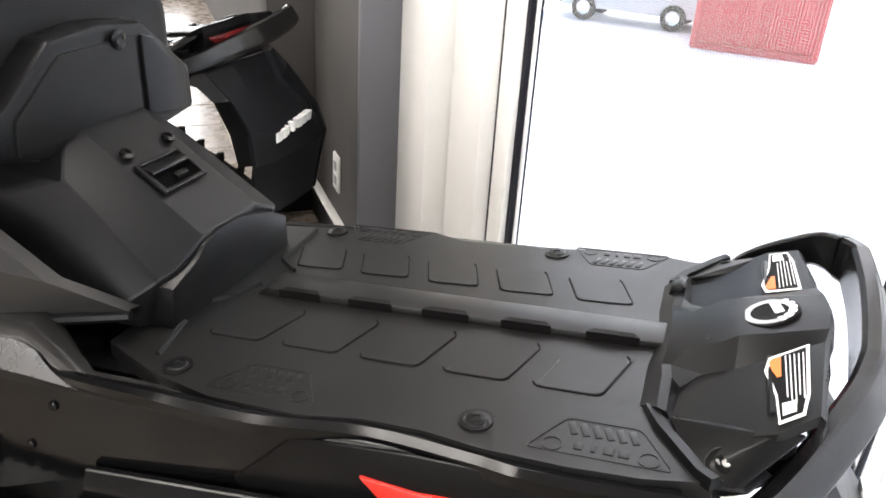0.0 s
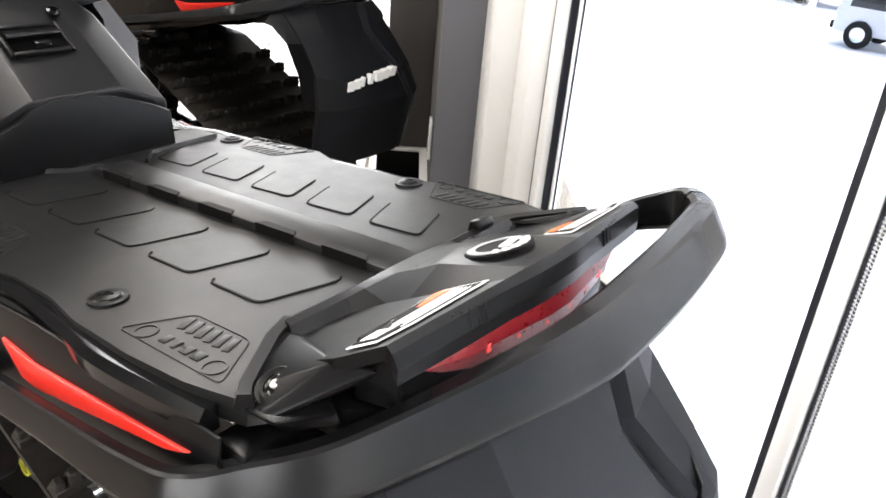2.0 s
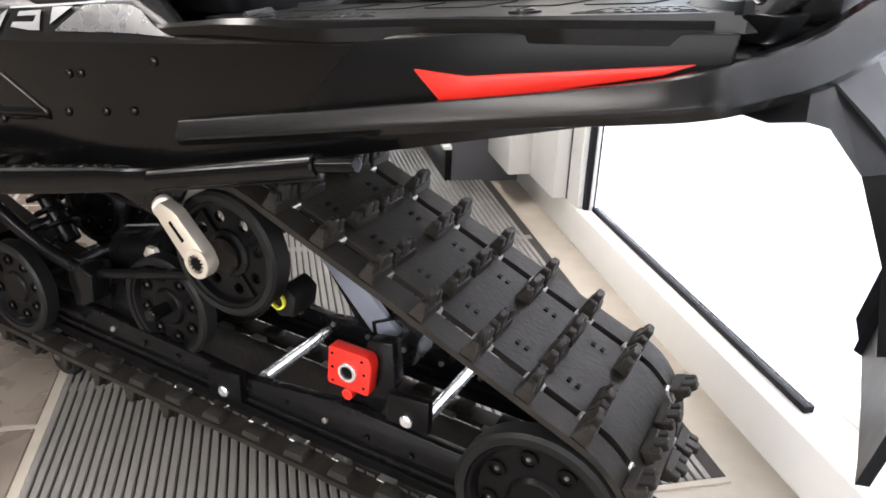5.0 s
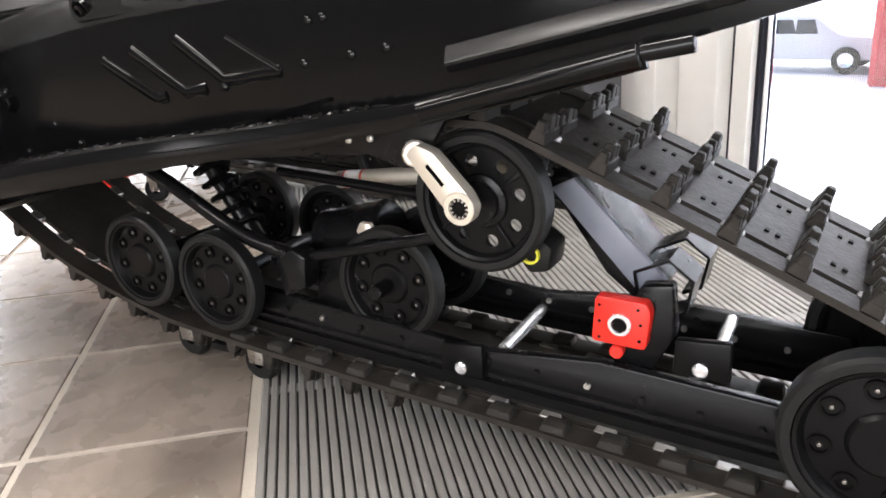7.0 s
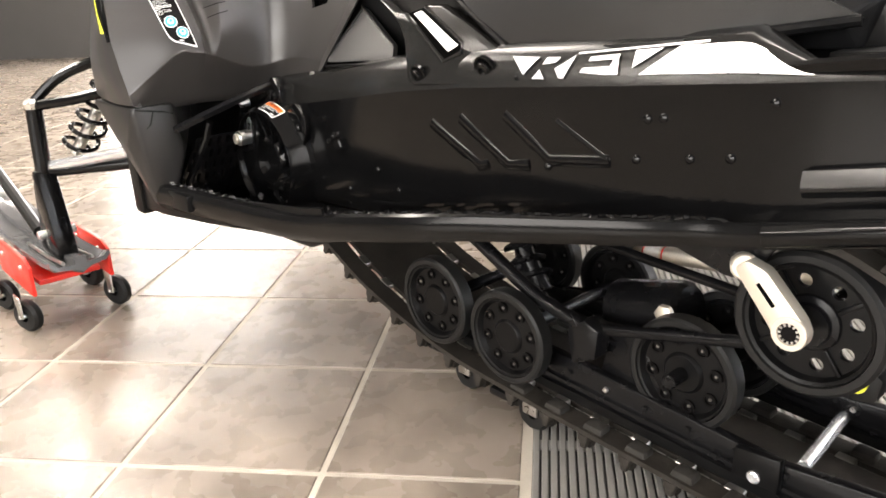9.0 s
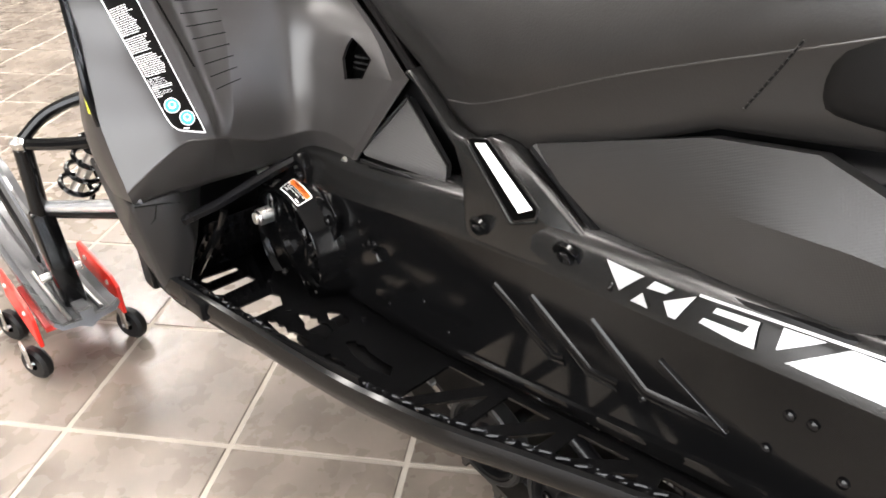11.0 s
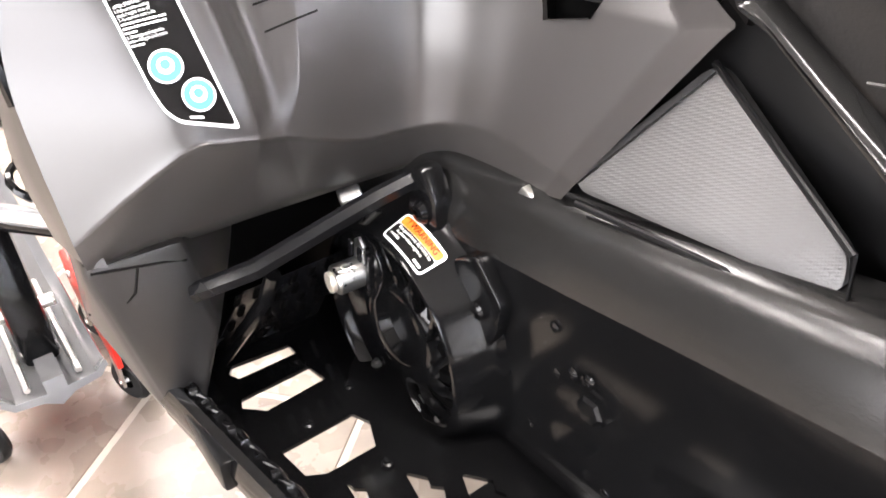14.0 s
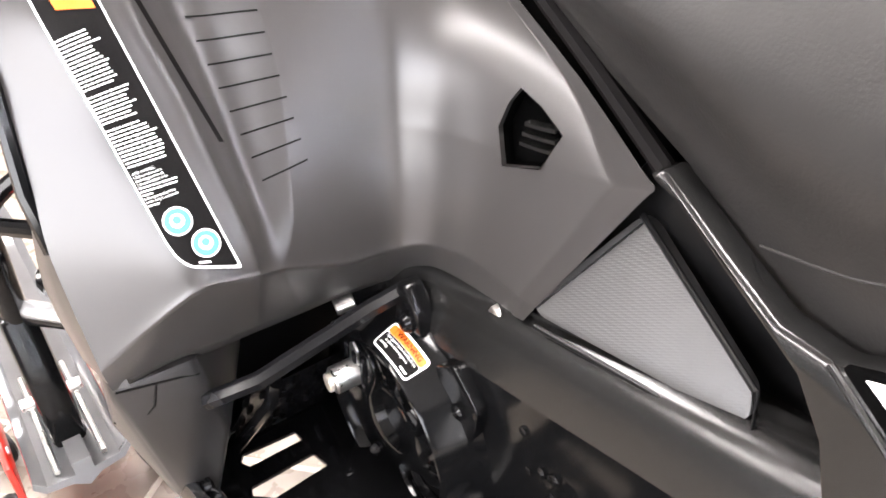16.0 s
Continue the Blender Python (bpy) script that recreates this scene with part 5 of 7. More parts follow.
spring = [(-1.16 + 0.1 * k / 60 + 0.026 * math.cos(k * 0.7) * 0.8, -0.04 + 0.026 * math.sin(k * 0.7), 0.35 - 0.14 * k / 60 + 0.026 * math.cos(k * 0.7) * 0.6) for k in range(61)]
part("shock_spring", sweep(spring, circle(0.005, 6)), M_RAIL, sled)
part("shock_rod", rod((-1.16, -0.04, 0.36), (-1.05, -0.04, 0.2), 0.016), M_RAIL, sled)
for x, z in ((-1.163, 0.198), (-1.004, 0.186), (-0.745, 0.2), (IDLER[0], IDLER[1]), REAR):
    part("axle", rod((x, -0.16, z), (x, 0.085, z), 0.01), M_RAIL, sled)
part("tension_rod", rod((-0.98, -0.05, 0.32), (-0.6, -0.1, 0.315), 0.007), M_RAIL, sled)
part("cross_frame", prism([(-0.98, 0.36), (-0.7, 0.385), (-0.7, 0.41), (-0.98, 0.4)], -0.15, 0.15, bevel=0.004), M_RAIL, sled)


# ---- running board and footwell ----
EDGE = [(-1.63, -0.415, 0.366), (-1.5, -0.398, 0.368), (-1.27, -0.365, 0.37), (-1.15, -0.354, 0.39), (-1.06, -0.34, 0.405), (-0.95, -0.31, 0.42), (-0.85, -0.282, 0.431), (-0.75, -0.262, 0.444), (-0.68, -0.254, 0.455), (-0.6, -0.25, 0.468), (-0.378, -0.25, 0.522)]
PLATE = [(-1.8, 0.3), (-1.7, 0.305), (-1.5, 0.316), (-1.256, 0.334), (-1.0, 0.378), (-0.8, 0.415), (-0.6, 0.452), (-0.38, 0.505)]


def plate_z(x):
    for (x0, z0), (x1, z1) in zip(PLATE, PLATE[1:]):
        if x0 <= x <= x1:
            return z0 + (z1 - z0) * (x - x0) / (x1 - x0)
    return PLATE[-1][1]


edge_path = smooth_path(EDGE, 6)
n_e = len(edge_path)
scl = [0.85 - 0.4 * (i / (n_e - 1)) for i in range(n_e)]
board = part("running_board", sweep(edge_path, [(-0.006, -0.05), (0.004, -0.052), (0.012, -0.04), (0.014, -0.02), (0.008, -0.002), (0.0, 0.002), (-0.008, -0.004)], scales=scl), M_GLOSS, sled, "black running board with a rolled edge and traction teeth")
part("board_tube", rod((-0.6, -0.25, 0.456), (-0.378, -0.25, 0.512), 0.0125), M_GLOSS, board)
part("board_tube_tip", rod((-0.38, -0.25, 0.512), (-0.335, -0.248, 0.52), 0.008), M_GLOSS, board)


def edge_at(x):
    for p, q in zip(edge_path, edge_path[1:]):
        if p.x <= x <= q.x:
            return p.lerp(q, (x - p.x) / (q.x - p.x))
    return edge_path[0] if x < edge_path[0].x else edge_path[-1]


def floor_piece(x0, x1, f0, f1, name="board_plate"):
    """A piece of the board's plate between two shares of its width (0 at the tunnel, 1 at the rolled edge)."""
    bm = bmesh.new()
    vs = []
    for h in (0.0, -0.005):
        for x, f in ((x0, f0), (x1, f0), (x1, f1), (x0, f1)):
            e = edge_at(x)
            inner = -HALF + 0.004
            vs.append(bm.verts.new((x, inner + (e.y + 0.008 - inner) * f, plate_z(x) + (0.012 if f > 0.95 else 0.0) + h)))
    for f in ((0, 1, 2, 3), (7, 6, 5, 4), (0, 4, 5, 1), (1, 5, 6, 2), (2, 6, 7, 3), (3, 7, 4, 0)):
        bm.faces.new([vs[i] for i in f])
    return part(name, bm, M_GLOSS, board)


for x0, x1 in ((-0.75, -0.62), (-0.62, -0.5), (-0.5, -0.4)):
    floor_piece(x0, x1, 0.0, 1.0)
# open lattice of the board's middle stretch: two slanting openings in each bay
rear_x = [-1.199 + 0.449 * i / 12 for i in range(13)]
rear_holes = []
for k in range(4):
    x0, x1 = -1.195 + 0.11 * k, -1.085 + 0.11 * k
    yi, ya, yb = -0.226, edge_at(x0).y + 0.022, edge_at(x1).y + 0.022
    rear_holes.append(rounded([(x0 + 0.008, yi), (x1 - 0.03, yi), (x0 + 0.012, ya + 0.02)], 0.005, 2))
    rear_holes.append(rounded([(x1 - 0.01, yi - 0.012), (x1 - 0.012, yb + 0.008), (x0 + 0.03, ya + 0.006)], 0.005, 2))
part("board_plate", pierced_plate([(x, -HALF + 0.004) for x in rear_x] + [(x, edge_at(x).y + 0.008) for x in rear_x[::-1]], rear_holes, plate_z, 0.004), M_GLOSS, board)


FRONT_HOLES = [
    [(-1.678, -0.35), (-1.672, -0.293), (-1.655, -0.293), (-1.656, -0.352), (-1.668, -0.357)],
    [(-1.629, -0.362), (-1.63, -0.293), (-1.604, -0.289), (-1.6, -0.35), (-1.608, -0.357), (-1.617, -0.366)],
    [(-1.548, -0.362), (-1.549, -0.293), (-1.531, -0.286), (-1.503, -0.297), (-1.503, -0.343), (-1.512, -0.358)],
    [(-1.488, -0.336), (-1.476, -0.334), (-1.47, -0.327), (-1.455, -0.331), (-1.45, -0.325), (-1.432, -0.33), (-1.425, -0.324), (-1.385, -0.32), (-1.375, -0.33), (-1.392, -0.343), (-1.44, -0.341)],
    [(-1.464, -0.294), (-1.448, -0.283), (-1.44, -0.286), (-1.432, -0.279), (-1.42, -0.285), (-1.405, -0.278), (-1.381, -0.282), (-1.371, -0.303), (-1.392, -0.302), (-1.4, -0.309), (-1.418, -0.308), (-1.43, -0.301)],
    [(-1.434, -0.26), (-1.413, -0.245), (-1.404, -0.25), (-1.396, -0.246), (-1.382, -0.253), (-1.383, -0.271), (-1.402, -0.266), (-1.41, -0.27)],
    [(-1.341, -0.327), (-1.336, -0.316), (-1.326, -0.321), (-1.318, -0.315), (-1.293, -0.317), (-1.305, -0.332)],
    [(-1.344, -0.287), (-1.336, -0.273), (-1.326, -0.278), (-1.316, -0.272), (-1.3, -0.277), (-1.246, -0.275), (-1.231, -0.291), (-1.271, -0.299), (-1.31, -0.296)]]
plate_x = [-1.72 + 0.52 * i / 12 for i in range(13)]
front_plate = [(x, -HALF + 0.004) for x in plate_x] + [(x, edge_at(x).y + 0.008) for x in plate_x[::-1]]
part("board_plate", pierced_plate(front_plate, FRONT_HOLES, plate_z, 0.004), M_GLOSS, board)
part("board_lip", sweep([(x, edge_at(x).y + 0.005, plate_z(x) + 0.022) for x in plate_x], [(-0.002, -0.024), (0.003, -0.024), (0.003, 0.024), (-0.002, 0.024)]), M_PLASTIC, board)
for px, py in ((-1.618, -0.243), (-1.59, -0.241), (-1.579, -0.278), (-1.523, -0.238), (-1.494, -0.237), (-1.64, -0.3), (-1.56, -0.33), (-1.48, -0.30), (-1.37, -0.235)):
    part("plate_bolt", lathe([(0.0055, -0.001), (0.0052, 0.0025), (0.003, 0.0035), (0.0026, 0.006), (0, 0.0065)], 10, Matrix.Translation((px, py, plate_z(px)))), M_RAIL if px in (-1.64, -1.56, -1.48, -1.37, -1.579) else M_CLIP, board)
for phase in (0.0, math.pi):
    strand = []
    for k in range(241):
        x = -1.62 + 0.98 * k / 240
        e = edge_at(x)
        strand.append((x, e.y + 0.008 + 0.003 * math.sin(k * 0.52 + phase), e.z - 0.001 + 0.0022 * math.cos(k * 0.52 + phase)))
    part("traction_strip", sweep(strand, circle(0.0021, 6)), M_GLOSS, board)
tooth = None
for k in range(49):
    x = -1.6 + 0.0195 * k
    e = edge_at(x)
    m = Matrix.Translation((x, e.y + 0.006, e.z)) @ pose(0, 0, 0, 0, 0, 14 * ((k % 3) - 1))
    if tooth is None:
        tooth = part("traction_tooth", prism([(-0.004, 0), (0.004, 0), (0.002, 0.005), (0.0, 0.003), (-0.002, 0.005)], -0.003, 0.003), M_GLOSS, board)
        tooth.matrix_basis = m
    else:
        again(tooth, m)
part("edge_end_cap", prism([(-1.63, 0.328), (-1.52, 0.332), (-1.52, 0.363), (-1.63, 0.362)], -0.419, -0.404, bevel=0.004), M_PLASTIC, board)
part("under_pan", prism([(-1.42, 0.318), (-1.24, 0.32), (-1.29, 0.3), (-1.38, 0.298)], -0.33, -0.22, bevel=0.006), M_PLASTIC, board)

# brake housing: a drum that stands off the tunnel's side
HX, HZ, HR = -1.548, 0.384, 0.1025


def on_drum(angle, y, r=HR):
    a = radians(angle)
    return Vector((HX + r * math.cos(a), y, HZ + r * math.sin(a)))


drum_m = Matrix.Translation((HX, -0.205, HZ)) @ pose(0, 0, 0, 90, 0, 0)
drum = part("brake_cover", lathe([(HR + 0.021, -0.008), (HR + 0.0175, 0.003), (HR + 0.012, 0.009), (HR + 0.0066, 0.0165), (HR - 0.0032, 0.0432), (HR - 0.006, 0.0465), (HR - 0.0095, 0.0465), (HR - 0.012, 0.043), (HR - 0.014, 0.036), (HR - 0.02, 0.033), (0.058, 0.03), (0.052, 0.036), (0.04, 0.0385), (0.034, 0.036), (0.03, 0.026), (0, 0.024)], 64, drum_m), M_GLOSS, sled, "gloss black brake cover")
for k in range(9):
    a0 = -80 + 26 * k
    fin = smooth_path([on_drum(a0, -0.24, 0.052), on_drum(a0 + 9, -0.243, 0.068), on_drum(a0 + 22, -0.242, HR - 0.013)], 4)
    part("cover_rib", sweep(fin, [(-0.0035, -0.004), (0.0035, -0.004), (0.002, 0.003), (-0.002, 0.003)], up=(0, -1, 0)), M_GLOSS, drum)
    # Windows are black strips with the shade behind them painted in.
    win = smooth_path([on_drum(a0 + 15, -0.2372, 0.06), on_drum(a0 + 25, -0.2385, 0.075), on_drum(a0 + 33, -0.2392, HR - 0.018)], 4)
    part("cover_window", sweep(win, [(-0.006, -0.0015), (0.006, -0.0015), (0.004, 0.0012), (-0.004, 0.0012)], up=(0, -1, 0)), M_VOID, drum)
# bolt ear beside the drum
part("cover_ear", prism(rounded([(-1.49, 0.482), (-1.462, 0.5), (-1.433, 0.471), (-1.438, 0.446), (-1.45, 0.418), (-1.466, 0.43)], 0.006, 3), -0.2235, -0.212, bevel=0.0045, seg=3), M_GLOSS, drum)
part("cover_bolt", lathe([(0.008, 0), (0.008, 0.004), (0.005, 0.006), (0.004, 0.003), (0, 0.003)], 12, Matrix.Translation((-1.456, -0.2235, 0.456)) @ pose(0, 0, 0, 90, 0, 0)), M_GLOSS, drum)
for bx, bz in ((-1.445, 0.352), (-1.424, 0.335), (-1.408, 0.37), (-1.39, 0.478), (-1.37, 0.452), (-1.36, 0.452), (-1.385, 0.44)):
    part("side_rivet", lathe([(0.0045, 0), (0.0042, 0.002), (0.002, 0.003), (0, 0.003)], 10, Matrix.Translation((bx, -HALF, bz)) @ pose(0, 0, 0, 90, 0, 0)), M_GLOSS, drum)
part("cover_bolt", lathe([(0.015, 0), (0.015, 0.002), (0.012, 0.0025), (0.012, 0.008), (0.009, 0.01), (0, 0.01)], 6, Matrix.Translation((-1.347, -HALF, 0.438)) @ pose(0, 0, 0, 90, 0, 0)), M_GLOSS, drum)
# caliper with its bare banjo fitting
part("caliper", prism(rounded([(-1.618, 0.475), (-1.56, 0.468), (-1.548, 0.44), (-1.566, 0.405), (-1.61, 0.4), (-1.628, 0.43)], 0.01, 3), -0.25, -0.215, bevel=0.006, seg=2), M_GLOSS, drum)
for k in range(3):
    part("caliper_rib", prism([(-1.602 + 0.014 * k, 0.412), (-1.596 + 0.014 * k, 0.412), (-1.59 + 0.014 * k, 0.455), (-1.596 + 0.014 * k, 0.457)], -0.254, -0.249, bevel=0.0015), M_RAIL, drum)
knob = part("caliper_knob", rod((-1.583, -0.244, 0.43), (-1.5855, -0.276, 0.429), 0.0135, 18), M_STEEL, sled, "bare metal caliper fitting")
part("knob_face", rod((-1.5855, -0.2763, 0.429), (-1.586, -0.281, 0.429), 0.0095, 12), M_ALU, knob)
part("knob_tab", prism([(-1.592, 0.437), (-1.576, 0.437), (-1.574, 0.458), (-1.58, 0.466), (-1.588, 0.46)], -0.252, -0.249, bevel=0.001), M_STEEL, knob)


def wrap(x, y, lift):
    """A place on the drum for the label's own x (along) and y (towards the tunnel)."""
    r = HR + 0.0016 + 0.366 * y + lift
    return on_drum(75.5 - math.degrees(x / HR), -0.2355 + y, r)


def drum_label(poly, mat, lift, label="", name="label"):
    bm = bmesh.new()
    bm.faces.new([bm.verts.new((x, y, 0)) for x, y in poly])
    for k in range(-5, 6):
        bmesh.ops.bisect_plane(bm, geom=list(bm.verts) + list(bm.edges) + list(bm.faces), plane_co=(0.005 * k, 0, 0), plane_no=(1, 0, 0))
    for v in bm.verts:
        v.co = wrap(v.co.x, v.co.y, lift)
    return part(name, bm, mat, drum, label, angle=60)


def patch(x0, x1, y0, y1, r=0.0):
    return rounded([(x0, y0), (x1, y0), (x1, y1), (x0, y1)], r, 4) if r else [(x0, y0), (x1, y0), (x1, y1), (x0, y1)]


drum_label(patch(-0.026, 0.026, -0.013, 0.013, 0.0048), M_WHITE, 0.0008, "white and orange warning label")
drum_label(patch(-0.0238, 0.0238, 0.003, 0.0108, 0.003), M_ORANGE, 0.0012)
drum_label(patch(-0.0242, 0.0242, -0.0114, 0.0026, 0.003), M_INK_SHADE, 0.0012)


def lettering(words, size, m, mat, parent):
    """Raised letters in the built-in font, as a mesh."""
    cu = bpy.data.curves.new("lettering", "FONT")
    cu.body, cu.size, cu.extrude, cu.align_x, cu.align_y = words, size, 0.0002, "CENTER", "CENTER"
    tmp = new("lettering", cu)
    me = bpy.data.meshes.new_from_object(tmp)
    bpy.data.objects.remove(tmp)
    ob = new("lettering", me)
    me.materials.append(mat)
    ob.parent = parent
    ob.matrix_basis = m
    return ob


for words, size, x, y, mt in (("! WARNING", 0.0068, 0.001, 0.007, M_INK_SHADE), ("This guard must ALWAYS be", 0.0034, 0.0, 0.0003, M_WHITE), ("in place when engine is", 0.0034, -0.002, -0.0033, M_WHITE), ("running.", 0.0034, -0.0155, -0.0069, M_WHITE)):
    ob = lettering(words, size, Matrix.Identity(4), mt, drum)
    for v in ob.data.vertices:
        v.co = wrap(x + v.co.x, y + v.co.y, 0.0016 + max(0.0, v.co.z))
drum_label(patch(0.012, 0.021, -0.0098, -0.008), M_WHITE, 0.0016, "", "text_bar")

# footwell struts and vent plate
part("toe_strut", sweep([(-1.6, -0.385, 0.462), (-1.572, -0.345, 0.482), (-1.556, -0.246, 0.514), (-1.546, -0.2, 0.527)], [(-0.008, -0.006), (0.007, -0.006), (0.009, 0.002), (0.003, 0.006), (-0.002, 0.0065), (-0.008, 0.002)]), M_RAIL, sled, angle=20)
bracket = part("strut_bracket", prism([(-1.556, 0.486), (-1.514, 0.492), (-1.516, 0.516), (-1.534, 0.538), (-1.546, 0.536)], -0.22, -0.2, bevel=0.004), M_GLOSS, sled)
part("bracket_bolt", lathe([(0.01, 0), (0.01, 0.003), (0.007, 0.007), (0.003, 0.0075), (0.0025, 0.004), (0, 0.004)], 14, Matrix.Translation((-1.53, -0.22, 0.503)) @ pose(0, 0, 0, 90, 0, 0)), M_GLOSS, bracket)
part("toe_tube", sweep([(-1.675, -0.36, 0.318), (-1.664, -0.355, 0.334), (-1.585, -0.336, 0.44), (-1.572, -0.332, 0.47)], circle(0.0065, 10)), M_GLOSS, sled)
vent = part("vent_plate", shell([[(-1.69, -0.37, 0.312), (-1.69, -0.25, 0.312)], [(-1.605, -0.345, 0.44), (-1.605, -0.25, 0.44)]], 0.006, (1, -0.1, 0.6)), M_RAIL, sled, "black slotted vent plate")
slot_turn = pose(0, 0, 0, 0, -56.4, 0)
for r in range(5):
    for c in range(6):
        # Each slot is a solid block, coloured as the shade inside it.
        f = 0.12 + 0.19 * r
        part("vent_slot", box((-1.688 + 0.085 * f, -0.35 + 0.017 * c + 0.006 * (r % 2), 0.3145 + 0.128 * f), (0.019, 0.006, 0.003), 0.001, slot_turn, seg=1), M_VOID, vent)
part("glint_clip", rod((-1.61, -0.25, 0.487), (-1.605, -0.232, 0.49), 0.008), M_STEEL, sled)
part("firewall", prism([(-0.42, 0.29), (0.0, 0.29), (0.0, 0.56), (-0.42, 0.54)], -1.76, -1.72, axis="x", bevel=0.006), M_PLASTIC, sled)

# ---- cowl ----
# side panel: rows run from the lower edge up over the hood
# columns: front edge, ridge, label face, trough's near ridge, trough, trough's far ridge, broad face, fold (two), wing, wing's bend, edge
cowl_rows = [
    [(-1.598, -0.45, 0.512), (-1.6099, -0.4068, 0.5022), (-1.6068, -0.3603, 0.5017), (-1.6047, -0.3292, 0.5027), (-1.6047, -0.3034, 0.5017), (-1.6058, -0.2826, 0.5002), (-1.6068, -0.2413, 0.4981), (-1.5789, -0.1926, 0.5126), (-1.5496, -0.1818, 0.5262), (-1.5282, -0.1797, 0.5303), (-1.486, -0.182, 0.542), (-1.436, -0.186, 0.549), (-1.416, -0.19, 0.556)],
    [(-1.604, -0.452, 0.53), (-1.562, -0.381, 0.59), (-1.556, -0.35, 0.591), (-1.555, -0.33, 0.588), (-1.559, -0.318, 0.584), (-1.561, -0.308, 0.581), (-1.565, -0.25, 0.559), (-1.56, -0.211, 0.558), (-1.54, -0.192, 0.565), (-1.515, -0.185, 0.569), (-1.485, -0.181, 0.571), (-1.428, -0.183, 0.568), (-1.408, -0.186, 0.57)],
    [(-1.64, -0.453, 0.615), (-1.574, -0.384, 0.62), (-1.564, -0.351, 0.62), (-1.56, -0.331, 0.62), (-1.578, -0.311, 0.618), (-1.569, -0.29, 0.616), (-1.567, -0.24, 0.612), (-1.558, -0.203, 0.612), (-1.537, -0.187, 0.612), (-1.51, -0.178, 0.612), (-1.478, -0.171, 0.612), (-1.405, -0.168, 0.612), (-1.382, -0.171, 0.613)],
    [(-1.659, -0.446, 0.665), (-1.599, -0.387, 0.665), (-1.588, -0.354, 0.665), (-1.584, -0.335, 0.667), (-1.609, -0.308, 0.667), (-1.588, -0.277, 0.665), (-1.5775, -0.231, 0.665), (-1.565, -0.195, 0.665), (-1.5435, -0.178, 0.665), (-1.513, -0.168, 0.665), (-1.47, -0.158, 0.665), (-1.376, -0.148, 0.67), (-1.342, -0.148, 0.68)],
    [(-1.68, -0.44, 0.72), (-1.632, -0.392, 0.72), (-1.617, -0.358, 0.72), (-1.612, -0.34, 0.722), (-1.64, -0.305, 0.722), (-1.61, -0.265, 0.72), (-1.59, -0.22, 0.72), (-1.574, -0.185, 0.72), (-1.553, -0.167, 0.72), (-1.53, -0.156, 0.72), (-1.5, -0.146, 0.72), (-1.44, -0.13, 0.72), (-1.42, -0.132, 0.722)],
    [(-1.72, -0.43, 0.81), (-1.673, -0.398, 0.8), (-1.657, -0.367, 0.8), (-1.651, -0.348, 0.8), (-1.684, -0.305, 0.8), (-1.648, -0.258, 0.8), (-1.62, -0.205, 0.8), (-1.61, -0.175, 0.8), (-1.6, -0.151, 0.8), (-1.595, -0.138, 0.8), (-1.589, -0.127, 0.8), (-1.58, -0.11, 0.8), (-1.57, -0.107, 0.802)],
    [(-1.8, -0.38, 0.92), (-1.765, -0.345, 0.92), (-1.75, -0.32, 0.92), (-1.745, -0.305, 0.92), (-1.765, -0.27, 0.92), (-1.73, -0.23, 0.92), (-1.7, -0.18, 0.92), (-1.69, -0.15, 0.92), (-1.68, -0.125, 0.92), (-1.675, -0.115, 0.92), (-1.67, -0.105, 0.92), (-1.662, -0.09, 0.92), (-1.655, -0.085, 0.92)]]


def tighten(rows, k, before=0.74, after=0.2):
    """Extra rows close to row k, so that the panel bends sharply there."""
    near = lambda a, b, f: [tuple(Vector(p).lerp(Vector(q), f)) for p, q in zip(a, b)]
    out = list(rows[:k])
    out.append(near(rows[k - 1], rows[k], before))
    out.append(rows[k])
    out.append(near(rows[k], rows[k + 1], after))
    return out + list(rows[k + 1:])


cowl_rows = tighten(cowl_rows, 3, 0.85, 0.16)
cowl_rows = tighten(cowl_rows, 1, 0.8, 0.16)
cols = tighten([list(c) for c in zip(*cowl_rows)], 11, 0.85, 0.3)
cols = tighten(cols, 5, 0.7, 0.14)
cols = tighten(cols, 3, 0.6, 0.25)
cowl_rows = [list(r) for r in zip(*cols)]
COWL_OUT = (0.62, -0.62, 0.3)
cowl = part("side_panel", shell(cowl_rows, 0.008, COWL_OUT, 4), M_COWL, sled, "charcoal satin plastic side panel", angle=60)
part("side_panel", shell([[(x, -y, z) for x, y, z in row] for row in cowl_rows], 0.008, (0.62, 0.62, 0.3), 4), M_COWL, sled, "charcoal satin plastic side panel", angle=60)
